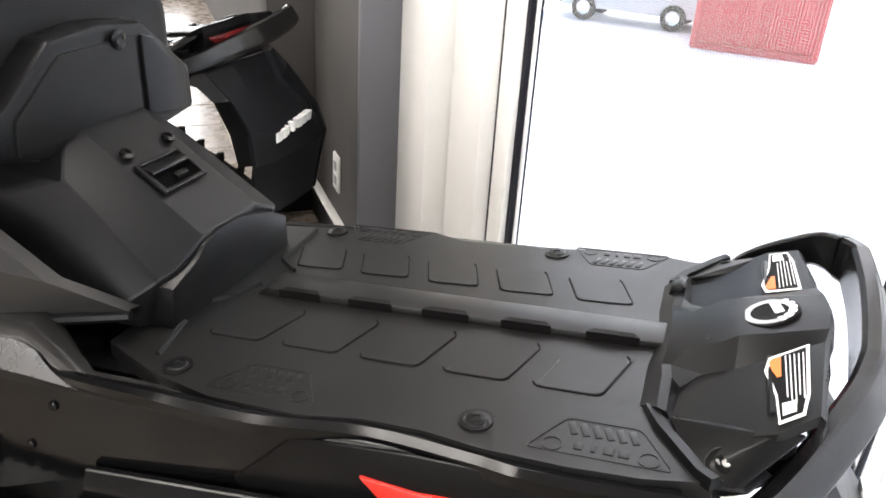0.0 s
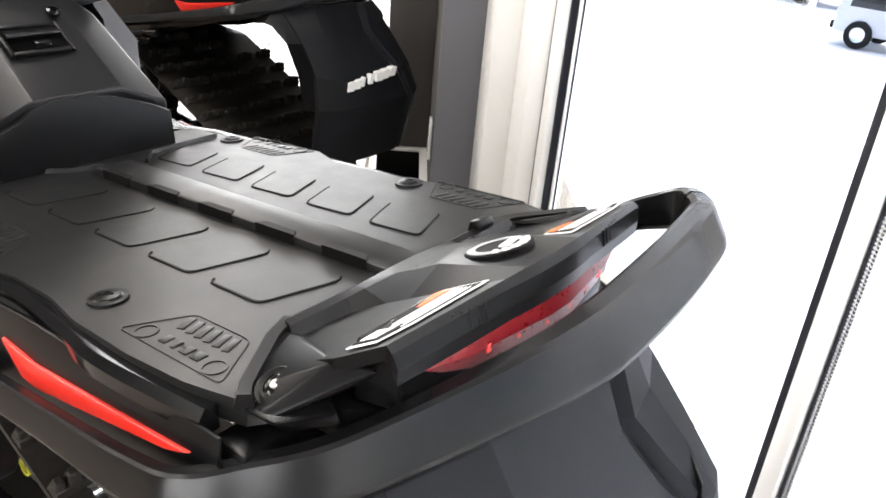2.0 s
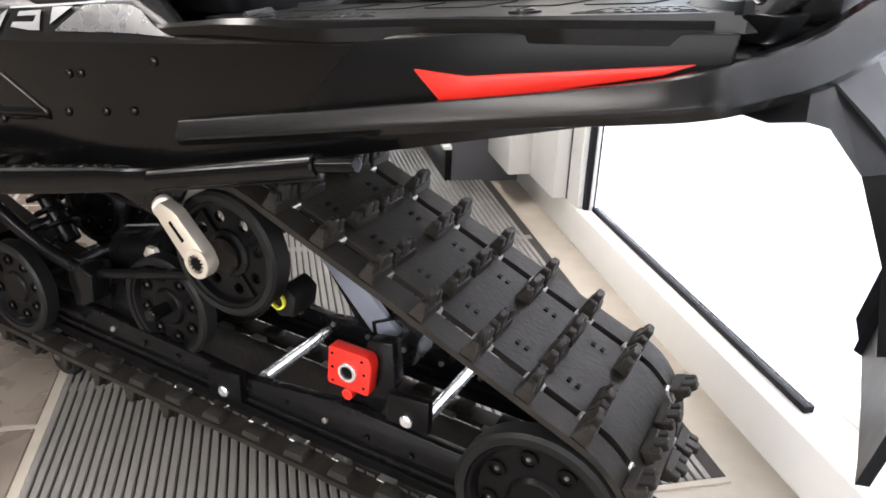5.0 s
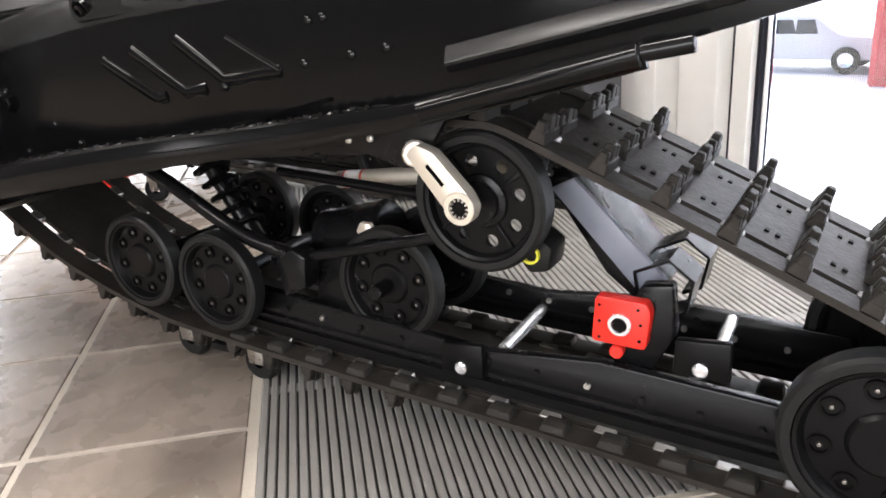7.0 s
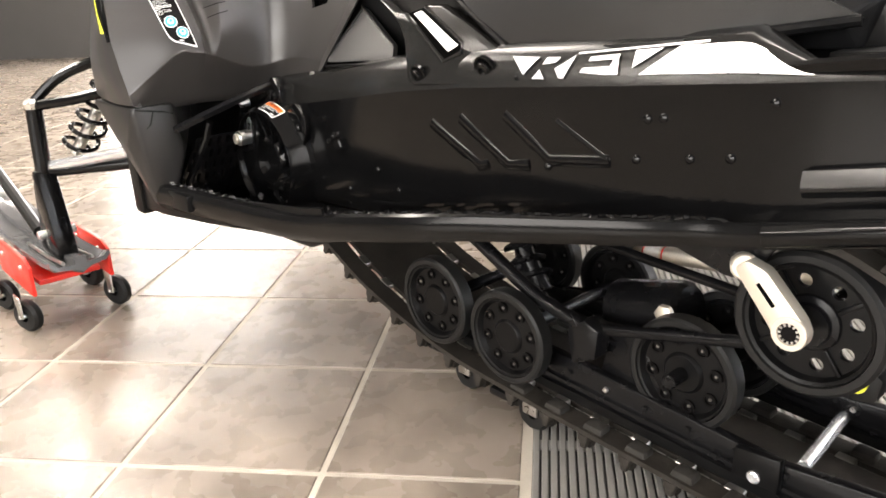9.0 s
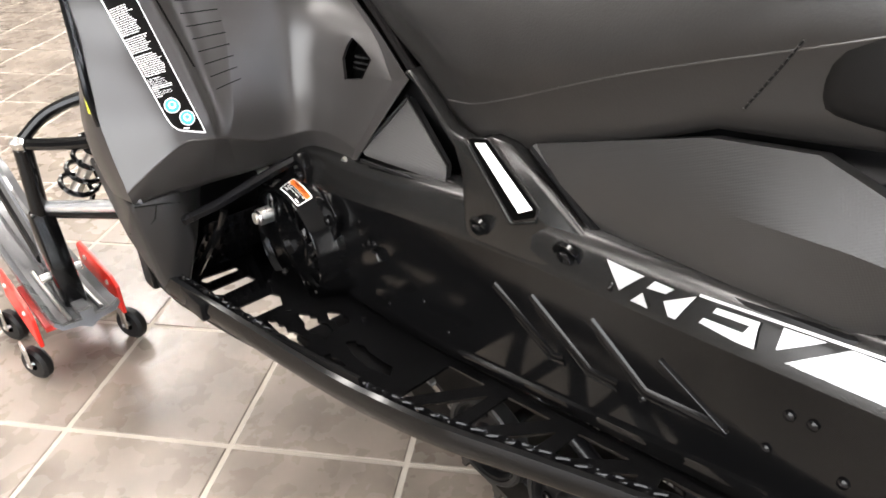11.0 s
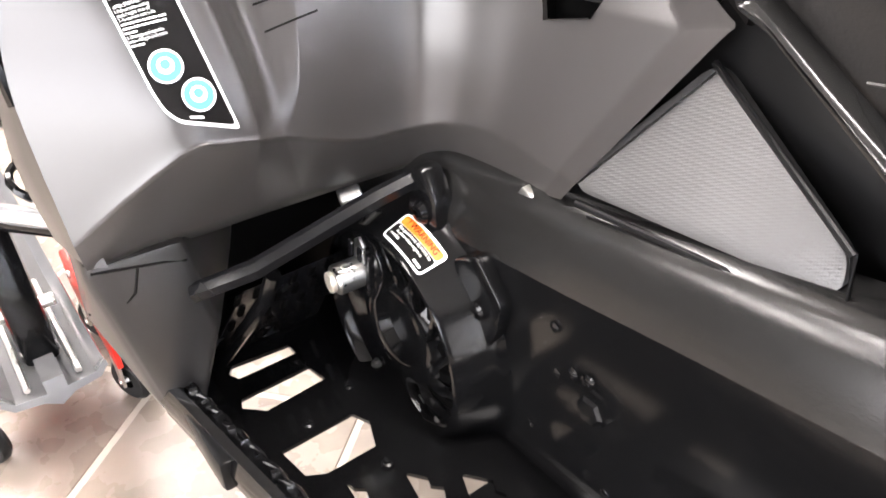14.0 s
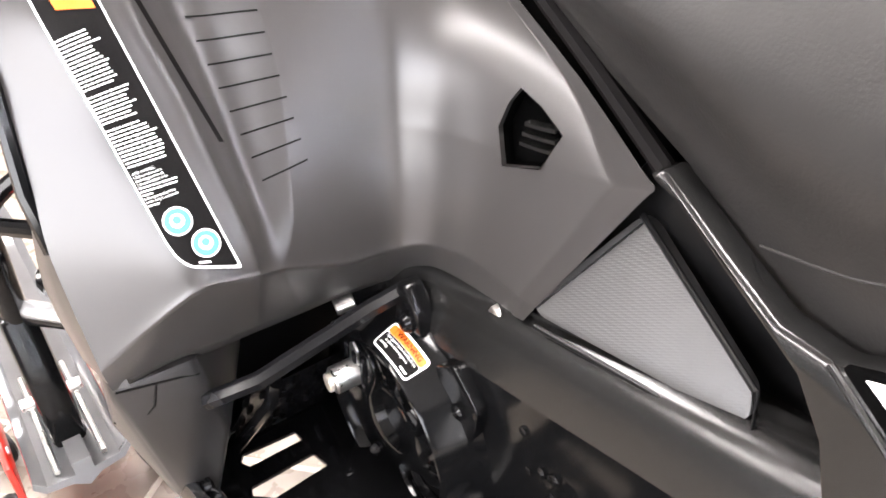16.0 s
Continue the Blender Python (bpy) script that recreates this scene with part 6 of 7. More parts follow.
# front of the cowl and its lower skirt
for s in (1, -1):
    part("front_fender", shell([[(-1.6, s * -0.448, 0.512), (-1.625, s * -0.453, 0.575), (-1.653, s * -0.446, 0.64), (-1.683, s * -0.438, 0.72), (-1.723, s * -0.428, 0.81), (-1.803, s * -0.378, 0.92)],
                                [(-1.7, s * -0.452, 0.512), (-1.725, s * -0.455, 0.575), (-1.74, s * -0.44, 0.64), (-1.76, s * -0.42, 0.72), (-1.79, s * -0.4, 0.81), (-1.85, s * -0.34, 0.92)],
                                [(-1.95, s * -0.36, 0.505), (-2.0, s * -0.34, 0.575), (-2.02, s * -0.32, 0.64), (-2.02, s * -0.3, 0.72), (-2.0, s * -0.27, 0.81), (-1.97, s * -0.22, 0.9)],
                                [(-2.1, 0.0, 0.5), (-2.16, 0.0, 0.575), (-2.18, 0.0, 0.64), (-2.16, 0.0, 0.72), (-2.12, 0.0, 0.81), (-2.05, 0.0, 0.93)]], 0.012, (-0.3, -s, 0.2), 3), M_COWL, sled, "charcoal front fender", angle=60)
    hull = bmesh.new()
    for p in ((-1.604, -0.453, 0.509), (-1.598, -0.385, 0.509), (-1.6, -0.372, 0.42), (-1.615, -0.4, 0.325), (-1.632, -0.424, 0.322), (-1.645, -0.456, 0.44), (-1.85, -0.43, 0.5), (-1.78, -0.4, 0.4), (-1.75, -0.3, 0.4), (-1.7, -0.3, 0.5)):
        hull.verts.new((p[0], s * p[1], p[2]))
    bmesh.ops.convex_hull(hull, input=hull.verts)
    soften(hull, 0.006, 2)
    skirt = part("skirt", hull, M_SKIRT, sled, "charcoal lower side skirt")
    for line in (((-1.605, -0.448, 0.504), (-1.6025, -0.432, 0.502), (-1.6005, -0.4, 0.496), (-1.6, -0.384, 0.491)), ((-1.602, -0.418, 0.4985), (-1.603, -0.424, 0.478), (-1.606, -0.432, 0.47), (-1.638, -0.454, 0.45))):
        part("parting_line", sweep([(x, s * y, z) for x, y, z in line], circle(0.0013, 6)), M_INK_SHADE, skirt)
part("hood_top", shell([[(-1.8, -0.378, 0.92), (-1.74, -0.24, 0.92), (-1.66, -0.12, 0.92), (-1.5, -0.06, 0.92)], [(-1.9, -0.15, 1.0), (-1.85, -0.1, 1.0), (-1.75, -0.06, 1.0), (-1.6, -0.03, 0.99)], [(-1.9, 0.15, 1.0), (-1.85, 0.1, 1.0), (-1.75, 0.06, 1.0), (-1.6, 0.03, 0.99)], [(-1.8, 0.378, 0.92), (-1.74, 0.24, 0.92), (-1.66, 0.12, 0.92), (-1.5, 0.06, 0.92)]], 0.012, (0, 0, 1), 3), M_COWL, sled, "charcoal hood top", angle=60)
part("lamp_strip", shell([[(-1.66, -0.452, 0.63), (-1.7, -0.44, 0.75)], [(-1.675, -0.455, 0.628), (-1.715, -0.442, 0.75)]], 0.006, (0, -1, 0.2)), M_YELLOW, sled, "yellow painted accent strip")
part("lamp_frame", sweep([(-1.65, -0.45, 0.615), (-1.662, -0.452, 0.66), (-1.685, -0.444, 0.73), (-1.72, -0.434, 0.81)], circle(0.006, 8)), M_GLOSS, sled)

# everything under the seat: dark inner body
part("inner_body", prism([(-1.95, 0.5), (-1.56, 0.555), (-1.3, 0.56), (-0.6, 0.6), (-0.62, 0.7), (-0.95, 0.72), (-1.2, 0.66), (-1.4, 0.78), (-1.55, 0.88), (-1.9, 0.88)], -0.1, 0.1, bevel=0.01), M_PLASTIC, sled)
part("inner_wall", prism([(-1.66, 0.535), (-1.2, 0.545), (-1.2, 0.64), (-1.36, 0.69), (-1.42, 0.6), (-1.56, 0.56)], -0.135, -0.12, bevel=0.004), M_PLASTIC, sled)


def side_slab(name, poly, y_of_z, thick, mat, label="", bevel=0.004, parent=None, seg=2):
    """A flat outline in x and z laid on a leaning side, y following the height."""
    bm = bmesh.new()
    f = [bm.verts.new((x, y_of_z(z), z)) for x, z in poly]
    b = [bm.verts.new((x, y_of_z(z) + thick, z)) for x, z in poly]
    bm.faces.new(f)
    bm.faces.new(b[::-1])
    n = len(poly)
    for i in range(n):
        bm.faces.new((f[i], b[i], b[(i + 1) % n], f[(i + 1) % n]))
    bmesh.ops.recalc_face_normals(bm, faces=bm.faces)
    soften(bm, bevel, seg)
    return part(name, bm, mat, parent or sled, label)


def strut_y(z):
    return -0.157 - (0.685 - z) * 0.44


strut = side_slab("side_strut", [(-1.344, 0.692), (-1.333, 0.697), (-1.279, 0.67), (-1.236, 0.65), (-1.2, 0.646), (-1.165, 0.66), (-1.135, 0.66), (-1.06, 0.632), (-0.996, 0.604), (-0.97, 0.596), (-0.947, 0.58), (-0.951, 0.572), (-1.075, 0.558), (-1.15, 0.552), (-1.165, 0.557), (-1.183, 0.588), (-1.195, 0.61), (-1.218, 0.633), (-1.25, 0.649), (-1.318, 0.683), (-1.338, 0.689)], strut_y, 0.022, M_SHOULDER, "satin black side strut with a slot", 0.005)
# The slot is a black slab that carries the recess shade.
side_slab("strut_slot", rounded([(-1.2, 0.648), (-1.17, 0.656), (-1.074, 0.611), (-1.072, 0.602), (-1.099, 0.59)], 0.003, 3), lambda z: strut_y(z) - 0.0008, 0.004, M_VOID, "", 0.0008, strut)
side_slab("slot_stripe", [(-1.187, 0.648), (-1.172, 0.652), (-1.078, 0.609), (-1.094, 0.6)], lambda z: strut_y(z) - 0.0018, 0.002, M_WHITE, "white stripe in the strut slot", 0.0, strut)
part("slot_border", sweep([(x, strut_y(z), z) for x, z in ((-1.167, 0.658), (-1.07, 0.612), (-1.068, 0.599), (-1.1, 0.586), (-1.205, 0.646))], circle(0.0024, 8)), M_SHOULDER, strut)
for x, z, r in ((-1.143, 0.567, 0.0145), (-1.016, 0.582, 0.0185), (-0.955, 0.577, 0.005)):
    m = Matrix.Translation((x, strut_y(z) - 0.001, z)) @ pose(0, 0, 0, 112, 0, 0)
    bolt = part("strut_bolt", lathe([(r, -0.004), (r, 0.0015), (r * 0.9, 0.002), (r * 0.62, -0.001), (r * 0.6, 0.004), (r * 0.3, 0.005), (r * 0.28, 0.002), (0, 0.002)], 24, m), M_GLOSS, strut, "black socket bolt")
    part("bolt_head", lathe([(r * 0.55, 0.0035), (r * 0.5, 0.006), (r * 0.28, 0.0065), (r * 0.26, 0.004), (0, 0.004)], 18, m), M_GLOSS, strut)


def mesh_material(name, base, scale, strength):
    """Plastic with a regular grid of small raised dots."""
    m = material(name, (base, base * 0.985, base * 0.97), 0.34, vary=0.05)
    nt = m.node_tree
    co = nt.nodes.new("ShaderNodeTexCoord")
    mp = nt.nodes.new("ShaderNodeMapping")
    mp.inputs["Rotation"].default_value = (0, radians(25), 0)
    v = nt.nodes.new("ShaderNodeTexVoronoi")
    v.inputs["Scale"].default_value = scale
    v.inputs["Randomness"].default_value = 0.0
    bp = nt.nodes.new("ShaderNodeBump")
    bp.inputs["Strength"].default_value, bp.inputs["Distance"].default_value = strength, 0.0015
    nt.links.new(co.outputs["Object"], mp.inputs["Vector"])
    nt.links.new(mp.outputs[0], v.inputs["Vector"])
    nt.links.new(v.outputs["Distance"], bp.inputs["Height"])
    nt.links.new(bp.outputs[0], nt.nodes["Principled BSDF"].inputs["Normal"])
    return m


M_MESH = mesh_material("woven texture plastic", 0.034, 620, 0.2)
tri_y = lambda z: -0.146 - (0.652 - z) * 0.52
side_slab("grip_panel", rounded([(-1.356, 0.652), (-1.345, 0.65), (-1.243, 0.598), (-1.238, 0.583), (-1.262, 0.578), (-1.403, 0.567), (-1.412, 0.573)], 0.006, 3), lambda z: tri_y(z) + 0.004, 0.008, M_MESH, "charcoal triangular panel with woven grip texture", 0.003)
part("panel_rim", sweep([(-1.352, tri_y(0.655), 0.656), (-1.24, tri_y(0.6), 0.602), (-1.232, tri_y(0.583), 0.582), (-1.26, tri_y(0.573), 0.572), (-1.4, tri_y(0.562), 0.562)], circle(0.0022, 8)), M_PLASTIC, sled)
part("panel_clip", prism([(-1.452, 0.55), (-1.438, 0.546), (-1.436, 0.538), (-1.447, 0.536), (-1.458, 0.541)], -0.192, -0.184, bevel=0.002), M_STEEL, sled)

# prints and cuts on the side panel
from mathutils.bvhtree import BVHTree

_cb = bmesh.new()
_cb.from_mesh(cowl.data)
COWL_TREE = BVHTree.FromBMesh(_cb)
_cb.free()


PRINT_OUT = (0.872, -0.285, 0.397)


def drape(corners, mat, label="", lift=0.001, n=10, name="label", way=None, parent=None):
    """A print laid on the side panel: four corners, dropped onto its surface along the panel's outward way."""
    p00, p10, p11, p01 = (Vector(c) for c in corners)
    out = Vector(way or PRINT_OUT).normalized()
    bm = bmesh.new()
    grid = []
    for i in range(n + 1):
        row = []
        for j in range(n + 1):
            u, v = i / n, j / n
            p = (p00 * (1 - u) + p10 * u) * (1 - v) + (p01 * (1 - u) + p11 * u) * v
            hit, nrm, _, _ = COWL_TREE.ray_cast(p + out * 0.15, -out)
            q = hit + out * lift if hit is not None else p
            row.append(bm.verts.new(q))
        grid.append(row)
    for i in range(n):
        for j in range(n):
            bm.faces.new((grid[i][j], grid[i + 1][j], grid[i + 1][j + 1], grid[i][j + 1]))
    return part(name, bm, mat, parent or cowl, label, angle=60)


STICKER = [(-1.572, -0.377, 0.613), (-1.538, -0.346, 0.607), (-1.639, -0.363, 0.79), (-1.67, -0.394, 0.79)]


def sticker_spot(x, y, lift):
    """A place on the label: x across and y up it, in metres from its lower corner."""
    (p00, p10, p11, p01), out = (Vector(c) for c in STICKER), Vector(PRINT_OUT).normalized()
    u, v = x / 0.0464, y / 0.203
    p = (p00 * (1 - u) + p10 * u) * (1 - v) + (p01 * (1 - u) + p11 * u) * v
    hit, nrm, _, _ = COWL_TREE.ray_cast(p + out * 0.15, -out)
    return (hit if hit is not None else p) + out * lift


def sticker_patch(poly, mat, lift, label="", name="label"):
    bm = bmesh.new()
    bm.faces.new([bm.verts.new((x, y, 0)) for x, y in poly])
    for axis, step, lo, hi in ((0, 0.007, -2, 7), (1, 0.0085, 0, 24)):
        for k in range(lo, hi):
            at = [0, 0, 0]
            at[axis] = step * k
            way = [0, 0, 0]
            way[axis] = 1
            if min(p[axis] for p in poly) < at[axis] < max(p[axis] for p in poly):
                bmesh.ops.bisect_plane(bm, geom=list(bm.verts) + list(bm.edges) + list(bm.faces), plane_co=at, plane_no=way)
    for v in bm.verts:
        v.co = sticker_spot(v.co.x, v.co.y, lift)
    return part(name, bm, mat, cowl, label, angle=60)


STICKER_EDGE = rounded([(-0.0062, 0.014), (-0.0035, 0.002), (0.004, -0.0035), (0.0461, 0.0006), (0.0394, 0.203), (-0.0153, 0.203)], 0.0035, 3)
ecx, ecy = 0.0175, 0.1
sticker_patch(STICKER_EDGE, M_WHITE, 0.0012, "long black label with white border, fine white print and blue signs")
sticker_patch([(ecx + (x - ecx) * 0.92, ecy + (y - ecy) * 0.975) for x, y in STICKER_EDGE], M_INK_SHADE, 0.002)
# lines of print climb to one side; those that can be read are lettered
SLOPE = 0.37
LINES = ["AFTER STARTING :", "1. Pull out tether cord to", "check if engine shuts off.", "2. Re-start and push in the", "", "", "", "3. Disengage parking brake", "before riding to avoid brake", ""]
rng2 = random.Random(7)
for k in range(-36, 10):
    x0, y0 = -0.0046 - 0.00055 * max(0, -k) * 0.42, 0.0685 - 0.0027 * k
    words = LINES[k] if k >= 0 else ""
    if words:
        ob = lettering(words, 0.0028, Matrix.Identity(4), M_WHITE, cowl)
        left = min(v.co.x for v in ob.data.vertices)
        for v in ob.data.vertices:
            x, y = v.co.x - left, v.co.y
            v.co = sticker_spot(x0 + x * 0.94, y0 + y + SLOPE * x, 0.0026 + max(0.0, v.co.z))
    elif k not in (-1, -13, -22):
        # words as bars with gaps between them
        x, end = 0.0, (0.009 if k in (6, 9) else 0.027 + 0.009 * rng2.random())
        while x < end:
            w = 0.003 + 0.0045 * rng2.random()
            sticker_patch([(x0 + x, y0 - 0.00055 + SLOPE * x), (x0 + x + w, y0 - 0.00055 + SLOPE * (x + w)), (x0 + x + w, y0 + 0.0006 + SLOPE * (x + w)), (x0 + x, y0 + 0.0006 + SLOPE * x)], M_WHITE, 0.0027, "", "text_bar")
            x += w + 0.0009
sticker_patch([(0.003, 0.19), (0.034, 0.193), (0.0335, 0.199), (0.002, 0.199)], M_ORANGE, 0.0027)
sticker_patch([(0.013, 0.0015), (0.023, 0.0035), (0.023, 0.0052), (0.013, 0.0032)], M_WHITE, 0.0027, "", "text_bar")


def disc_on_cowl(c, r, mat, lift, label=""):
    out = Vector(PRINT_OUT).normalized()
    hit, nrm, _, _ = COWL_TREE.ray_cast(Vector(c) + out * 0.15, -out)
    e1 = (Vector(STICKER[1]) - Vector(STICKER[0])).normalized()
    e1 = (e1 - nrm * e1.dot(nrm)).normalized()
    e2 = nrm.cross(e1)
    bm = bmesh.new()
    vs = []
    for i in range(24):
        p = hit + e1 * r * math.cos(2 * math.pi * i / 24) + e2 * r * math.sin(2 * math.pi * i / 24)
        h2, _, _, _ = COWL_TREE.ray_cast(p + out * 0.1, -out)
        vs.append(bm.verts.new((h2 if h2 is not None else p) + out * lift))
    bm.faces.new(vs)
    return part("safety_sign", bm, mat, cowl, label)


for c in (sticker_spot(0.0129, 0.035, 0.0), sticker_spot(0.0269, 0.0196, 0.0)):
    disc_on_cowl(c, 0.0105, M_WHITE, 0.0035, "round blue and white safety sign")
    disc_on_cowl(c, 0.0092, M_BLUE, 0.0042)
    disc_on_cowl((c[0], c[1], c[2] + 0.0005), 0.0052, M_WHITE, 0.0049)
    disc_on_cowl((c[0], c[1], c[2] + 0.0012), 0.003, M_BLUE, 0.0056)
# intake opening: cut through the panel, with a dark duct and its fins behind
INTAKE = [(-1.469, -0.167, 0.654), (-1.4795, -0.16, 0.68), (-1.476, -0.15, 0.698), (-1.469, -0.145, 0.709), (-1.447, -0.147, 0.701), (-1.423, -0.15, 0.688), (-1.433, -0.164, 0.663)]
way_in = Vector((-0.35, 0.9, -0.2)).normalized()
cutter_bm = bmesh.new()
near_ring = [cutter_bm.verts.new(Vector(p) - way_in * 0.03) for p in INTAKE]
far_ring = [cutter_bm.verts.new(Vector(p) + way_in * 0.03) for p in INTAKE]
cutter_bm.faces.new(near_ring)
cutter_bm.faces.new(far_ring[::-1])
for i in range(len(INTAKE)):
    j = (i + 1) % len(INTAKE)
    cutter_bm.faces.new((near_ring[i], far_ring[i], far_ring[j], near_ring[j]))
bmesh.ops.recalc_face_normals(cutter_bm, faces=cutter_bm.faces)
cutter = new("cutter", bpy.data.meshes.new("cutter"))
cutter_bm.to_mesh(cutter.data)
cutter_bm.free()
cut_mod = cowl.modifiers.new("intake", "BOOLEAN")
cut_mod.operation, cut_mod.object, cut_mod.solver = "DIFFERENCE", cutter, "EXACT"
bpy.context.view_layer.update()
opened = bpy.data.meshes.new_from_object(cowl.evaluated_get(bpy.context.evaluated_depsgraph_get()))
cowl.modifiers.remove(cut_mod)
cowl.data = opened
bpy.data.objects.remove(cutter)
duct_bm = bmesh.new()
mouth = [duct_bm.verts.new(Vector(p) + way_in * 0.006) for p in INTAKE]
mid = Vector((sum(p[0] for p in INTAKE), sum(p[1] for p in INTAKE), sum(p[2] for p in INTAKE))) / len(INTAKE)
floor_ring = [duct_bm.verts.new(mid + (Vector(p) - mid) * 1.05 + way_in * 0.028) for p in INTAKE]
duct_bm.faces.new(floor_ring)
for i in range(len(INTAKE)):
    j = (i + 1) % len(INTAKE)
    duct_bm.faces.new((mouth[i], mouth[j], floor_ring[j], floor_ring[i]))
# Duct walls are coloured with the shade inside the opening.
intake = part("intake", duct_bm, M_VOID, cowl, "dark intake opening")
for k in range(3):
    z = 0.671 + 0.0085 * k
    fin = [Vector((-1.462 + 0.003 * k, -0.158, z)) + way_in * 0.016, Vector((-1.44, -0.155, z + 0.001)) + way_in * 0.013, Vector((-1.428, -0.153, z + 0.002)) + way_in * 0.012]
    part("intake_fin", sweep(fin, [(-0.004, -0.0015), (0.004, -0.0015), (0.004, 0.0015), (-0.004, 0.0015)]), M_SHOULDER, intake)
# slots pressed into the trough, and the grooves either side: flat strips, shade in their colour
for k in range(10):
    f = k / 9
    a = Vector((-1.627, -0.288, 0.627)).lerp(Vector((-1.666, -0.314, 0.795)), f)
    c = Vector((-1.603, -0.257, 0.643)).lerp(Vector((-1.622, -0.269, 0.797)), f)
    up = Vector((0, 0, 0.0016))
    drape([a, c, c + up, a + up], M_INK_SHADE, "", 0.0008, 8, "slot")
drape([(-1.602, -0.322, 0.68), (-1.6, -0.319, 0.68), (-1.652, -0.343, 0.795), (-1.655, -0.346, 0.795)], M_INK_SHADE, "", 0.0008, 10, "groove")

# ---- seat ----
def seat_ring(x, half, z0, z1, bulge=0.012, r=0.05):
    """Cross section of the cushion: straight lower side, seam, rounded top."""
    h = z1 - z0
    pts = [(-half * 0.92, z0), (-half, z0 + 0.008), (-half - bulge * 0.4, z0 + h * 0.25), (-half - bulge, z0 + h * 0.38), (-half - bulge, z0 + h * 0.5), (-half + 0.005, z0 + h * 0.72), (-half * 0.8, z0 + h * 0.9), (-half * 0.45, z1)]
    pts += [(-a, b) for a, b in pts[::-1]]
    return [(x, a, b) for a, b in pts]


seat_rows = [seat_ring(-1.56, 0.095, 0.81, 0.87), seat_ring(-1.53, 0.108, 0.79, 0.868), seat_ring(-1.465, 0.118, 0.757, 0.86), seat_ring(-1.4, 0.128, 0.724, 0.857), seat_ring(-1.33, 0.133, 0.688, 0.855), seat_ring(-1.27, 0.138, 0.638, 0.855), seat_ring(-1.215, 0.148, 0.624, 0.858), seat_ring(-1.1, 0.157, 0.655, 0.875), seat_ring(-1.0, 0.16, 0.695, 0.9), seat_ring(-0.9, 0.16, 0.742, 0.94), seat_ring(-0.83, 0.158, 0.752, 0.98), seat_ring(-0.76, 0.15, 0.76, 0.99)]
seat_bm = bmesh.new()
rings = [[seat_bm.verts.new(p) for p in smooth_path(row, 2)] for row in seat_rows]
for p, q in zip(rings, rings[1:]):
    m = len(p)
    for j in range(m):
        seat_bm.faces.new((p[j], p[(j + 1) % m], q[(j + 1) % m], q[j]))
seat_bm.faces.new(rings[0][::-1])
seat_bm.faces.new(rings[-1])
seat = part("seat", seat_bm, M_SEAT, sled, "black vinyl seat with a stitched seam", angle=70)

_sb = bmesh.new()
_sb.from_mesh(seat.data)
SEAT_TREE = BVHTree.FromBMesh(_sb)
_sb.free()
seam_pts = []
for p in smooth_path([(-1.272, 0, 0.669), (-1.209, 0, 0.684), (-1.142, 0, 0.71), (-1.071, 0, 0.741), (-0.994, 0, 0.773), (-0.92, 0, 0.8), (-0.856, 0, 0.822), (-0.775, 0, 0.85)], 5):
    hit, nrm, _, _ = SEAT_TREE.ray_cast(Vector((p.x, -0.4, p.z)), Vector((0, 1, 0)))
    if hit is not None:
        seam_pts.append(hit + Vector((0, 0.0002, 0)))
part("seam", sweep(seam_pts, circle(0.0011, 6)), M_COWL, seat)
crease = []
for k in range(13):
    f = k / 12
    hit, nrm, _, _ = SEAT_TREE.ray_cast(Vector((-0.833 + (-0.874 - -0.833) * f, -0.4, 0.837 + (0.771 - 0.837) * f)), Vector((0, 1, 0)))
    if hit is not None:
        crease.append(hit)
if len(crease) > 3:
    part("seat_crease", sweep(crease, circle(0.0012, 6)), M_PLASTIC, seat)
    for p in crease[::1]:
        part("stitch", box(p + Vector((0, -0.0012, 0)), (0.0022, 0.001, 0.0012), 0.0003), M_COWL, seat)
# Black tube added as the shade in the gap between cowl and seat.
part("gap_trim", sweep([(-1.336, -0.138, 0.684), (-1.416, -0.122, 0.727), (-1.49, -0.108, 0.765), (-1.565, -0.098, 0.805)], circle(0.007, 8)), M_INK_SHADE, sled)
# side panels under the seat
M_RIB = mesh_material("dotted charcoal rubber", 0.016, 430, 0.16)
for s in (1, -1):
    e = 0.0 if s > 0 else -0.14
    part("side_cover", shell([[(-1.1, s * -0.168, 0.672), (-1.0, s * -0.17, 0.706), (-0.895, s * -0.172, 0.742), (-0.8, s * -0.175, 0.757), (-0.71 + e * 0.5, s * -0.182, 0.732)],
                              [(-1.05, s * -0.18, 0.645), (-0.97, s * -0.186, 0.665), (-0.87, s * -0.192, 0.69), (-0.76, s * -0.198, 0.7), (-0.64 + e * 0.9, s * -0.178, 0.688)],
                              [(-0.99, s * -0.177, 0.609), (-0.93, s * -0.182, 0.613), (-0.84, s * -0.187, 0.62), (-0.74, s * -0.19, 0.63), (-0.582 + e, s * -0.142, 0.652 + e * 0.1)]], 0.02, (0, -s, 0.2)), M_RIB, sled, "charcoal ribbed side cover under the seat", angle=25)
    part("cover_edge", sweep([(-1.1, s * -0.168, 0.668), (-0.992, s * -0.178, 0.604), (-0.84, s * -0.19, 0.614), (-0.74, s * -0.192, 0.624), (-0.578 + e, s * -0.142, 0.647 + e * 0.1)], circle(0.006, 8)), M_PLASTIC, sled)
# seat base at the rear, with latch
hull = bmesh.new()
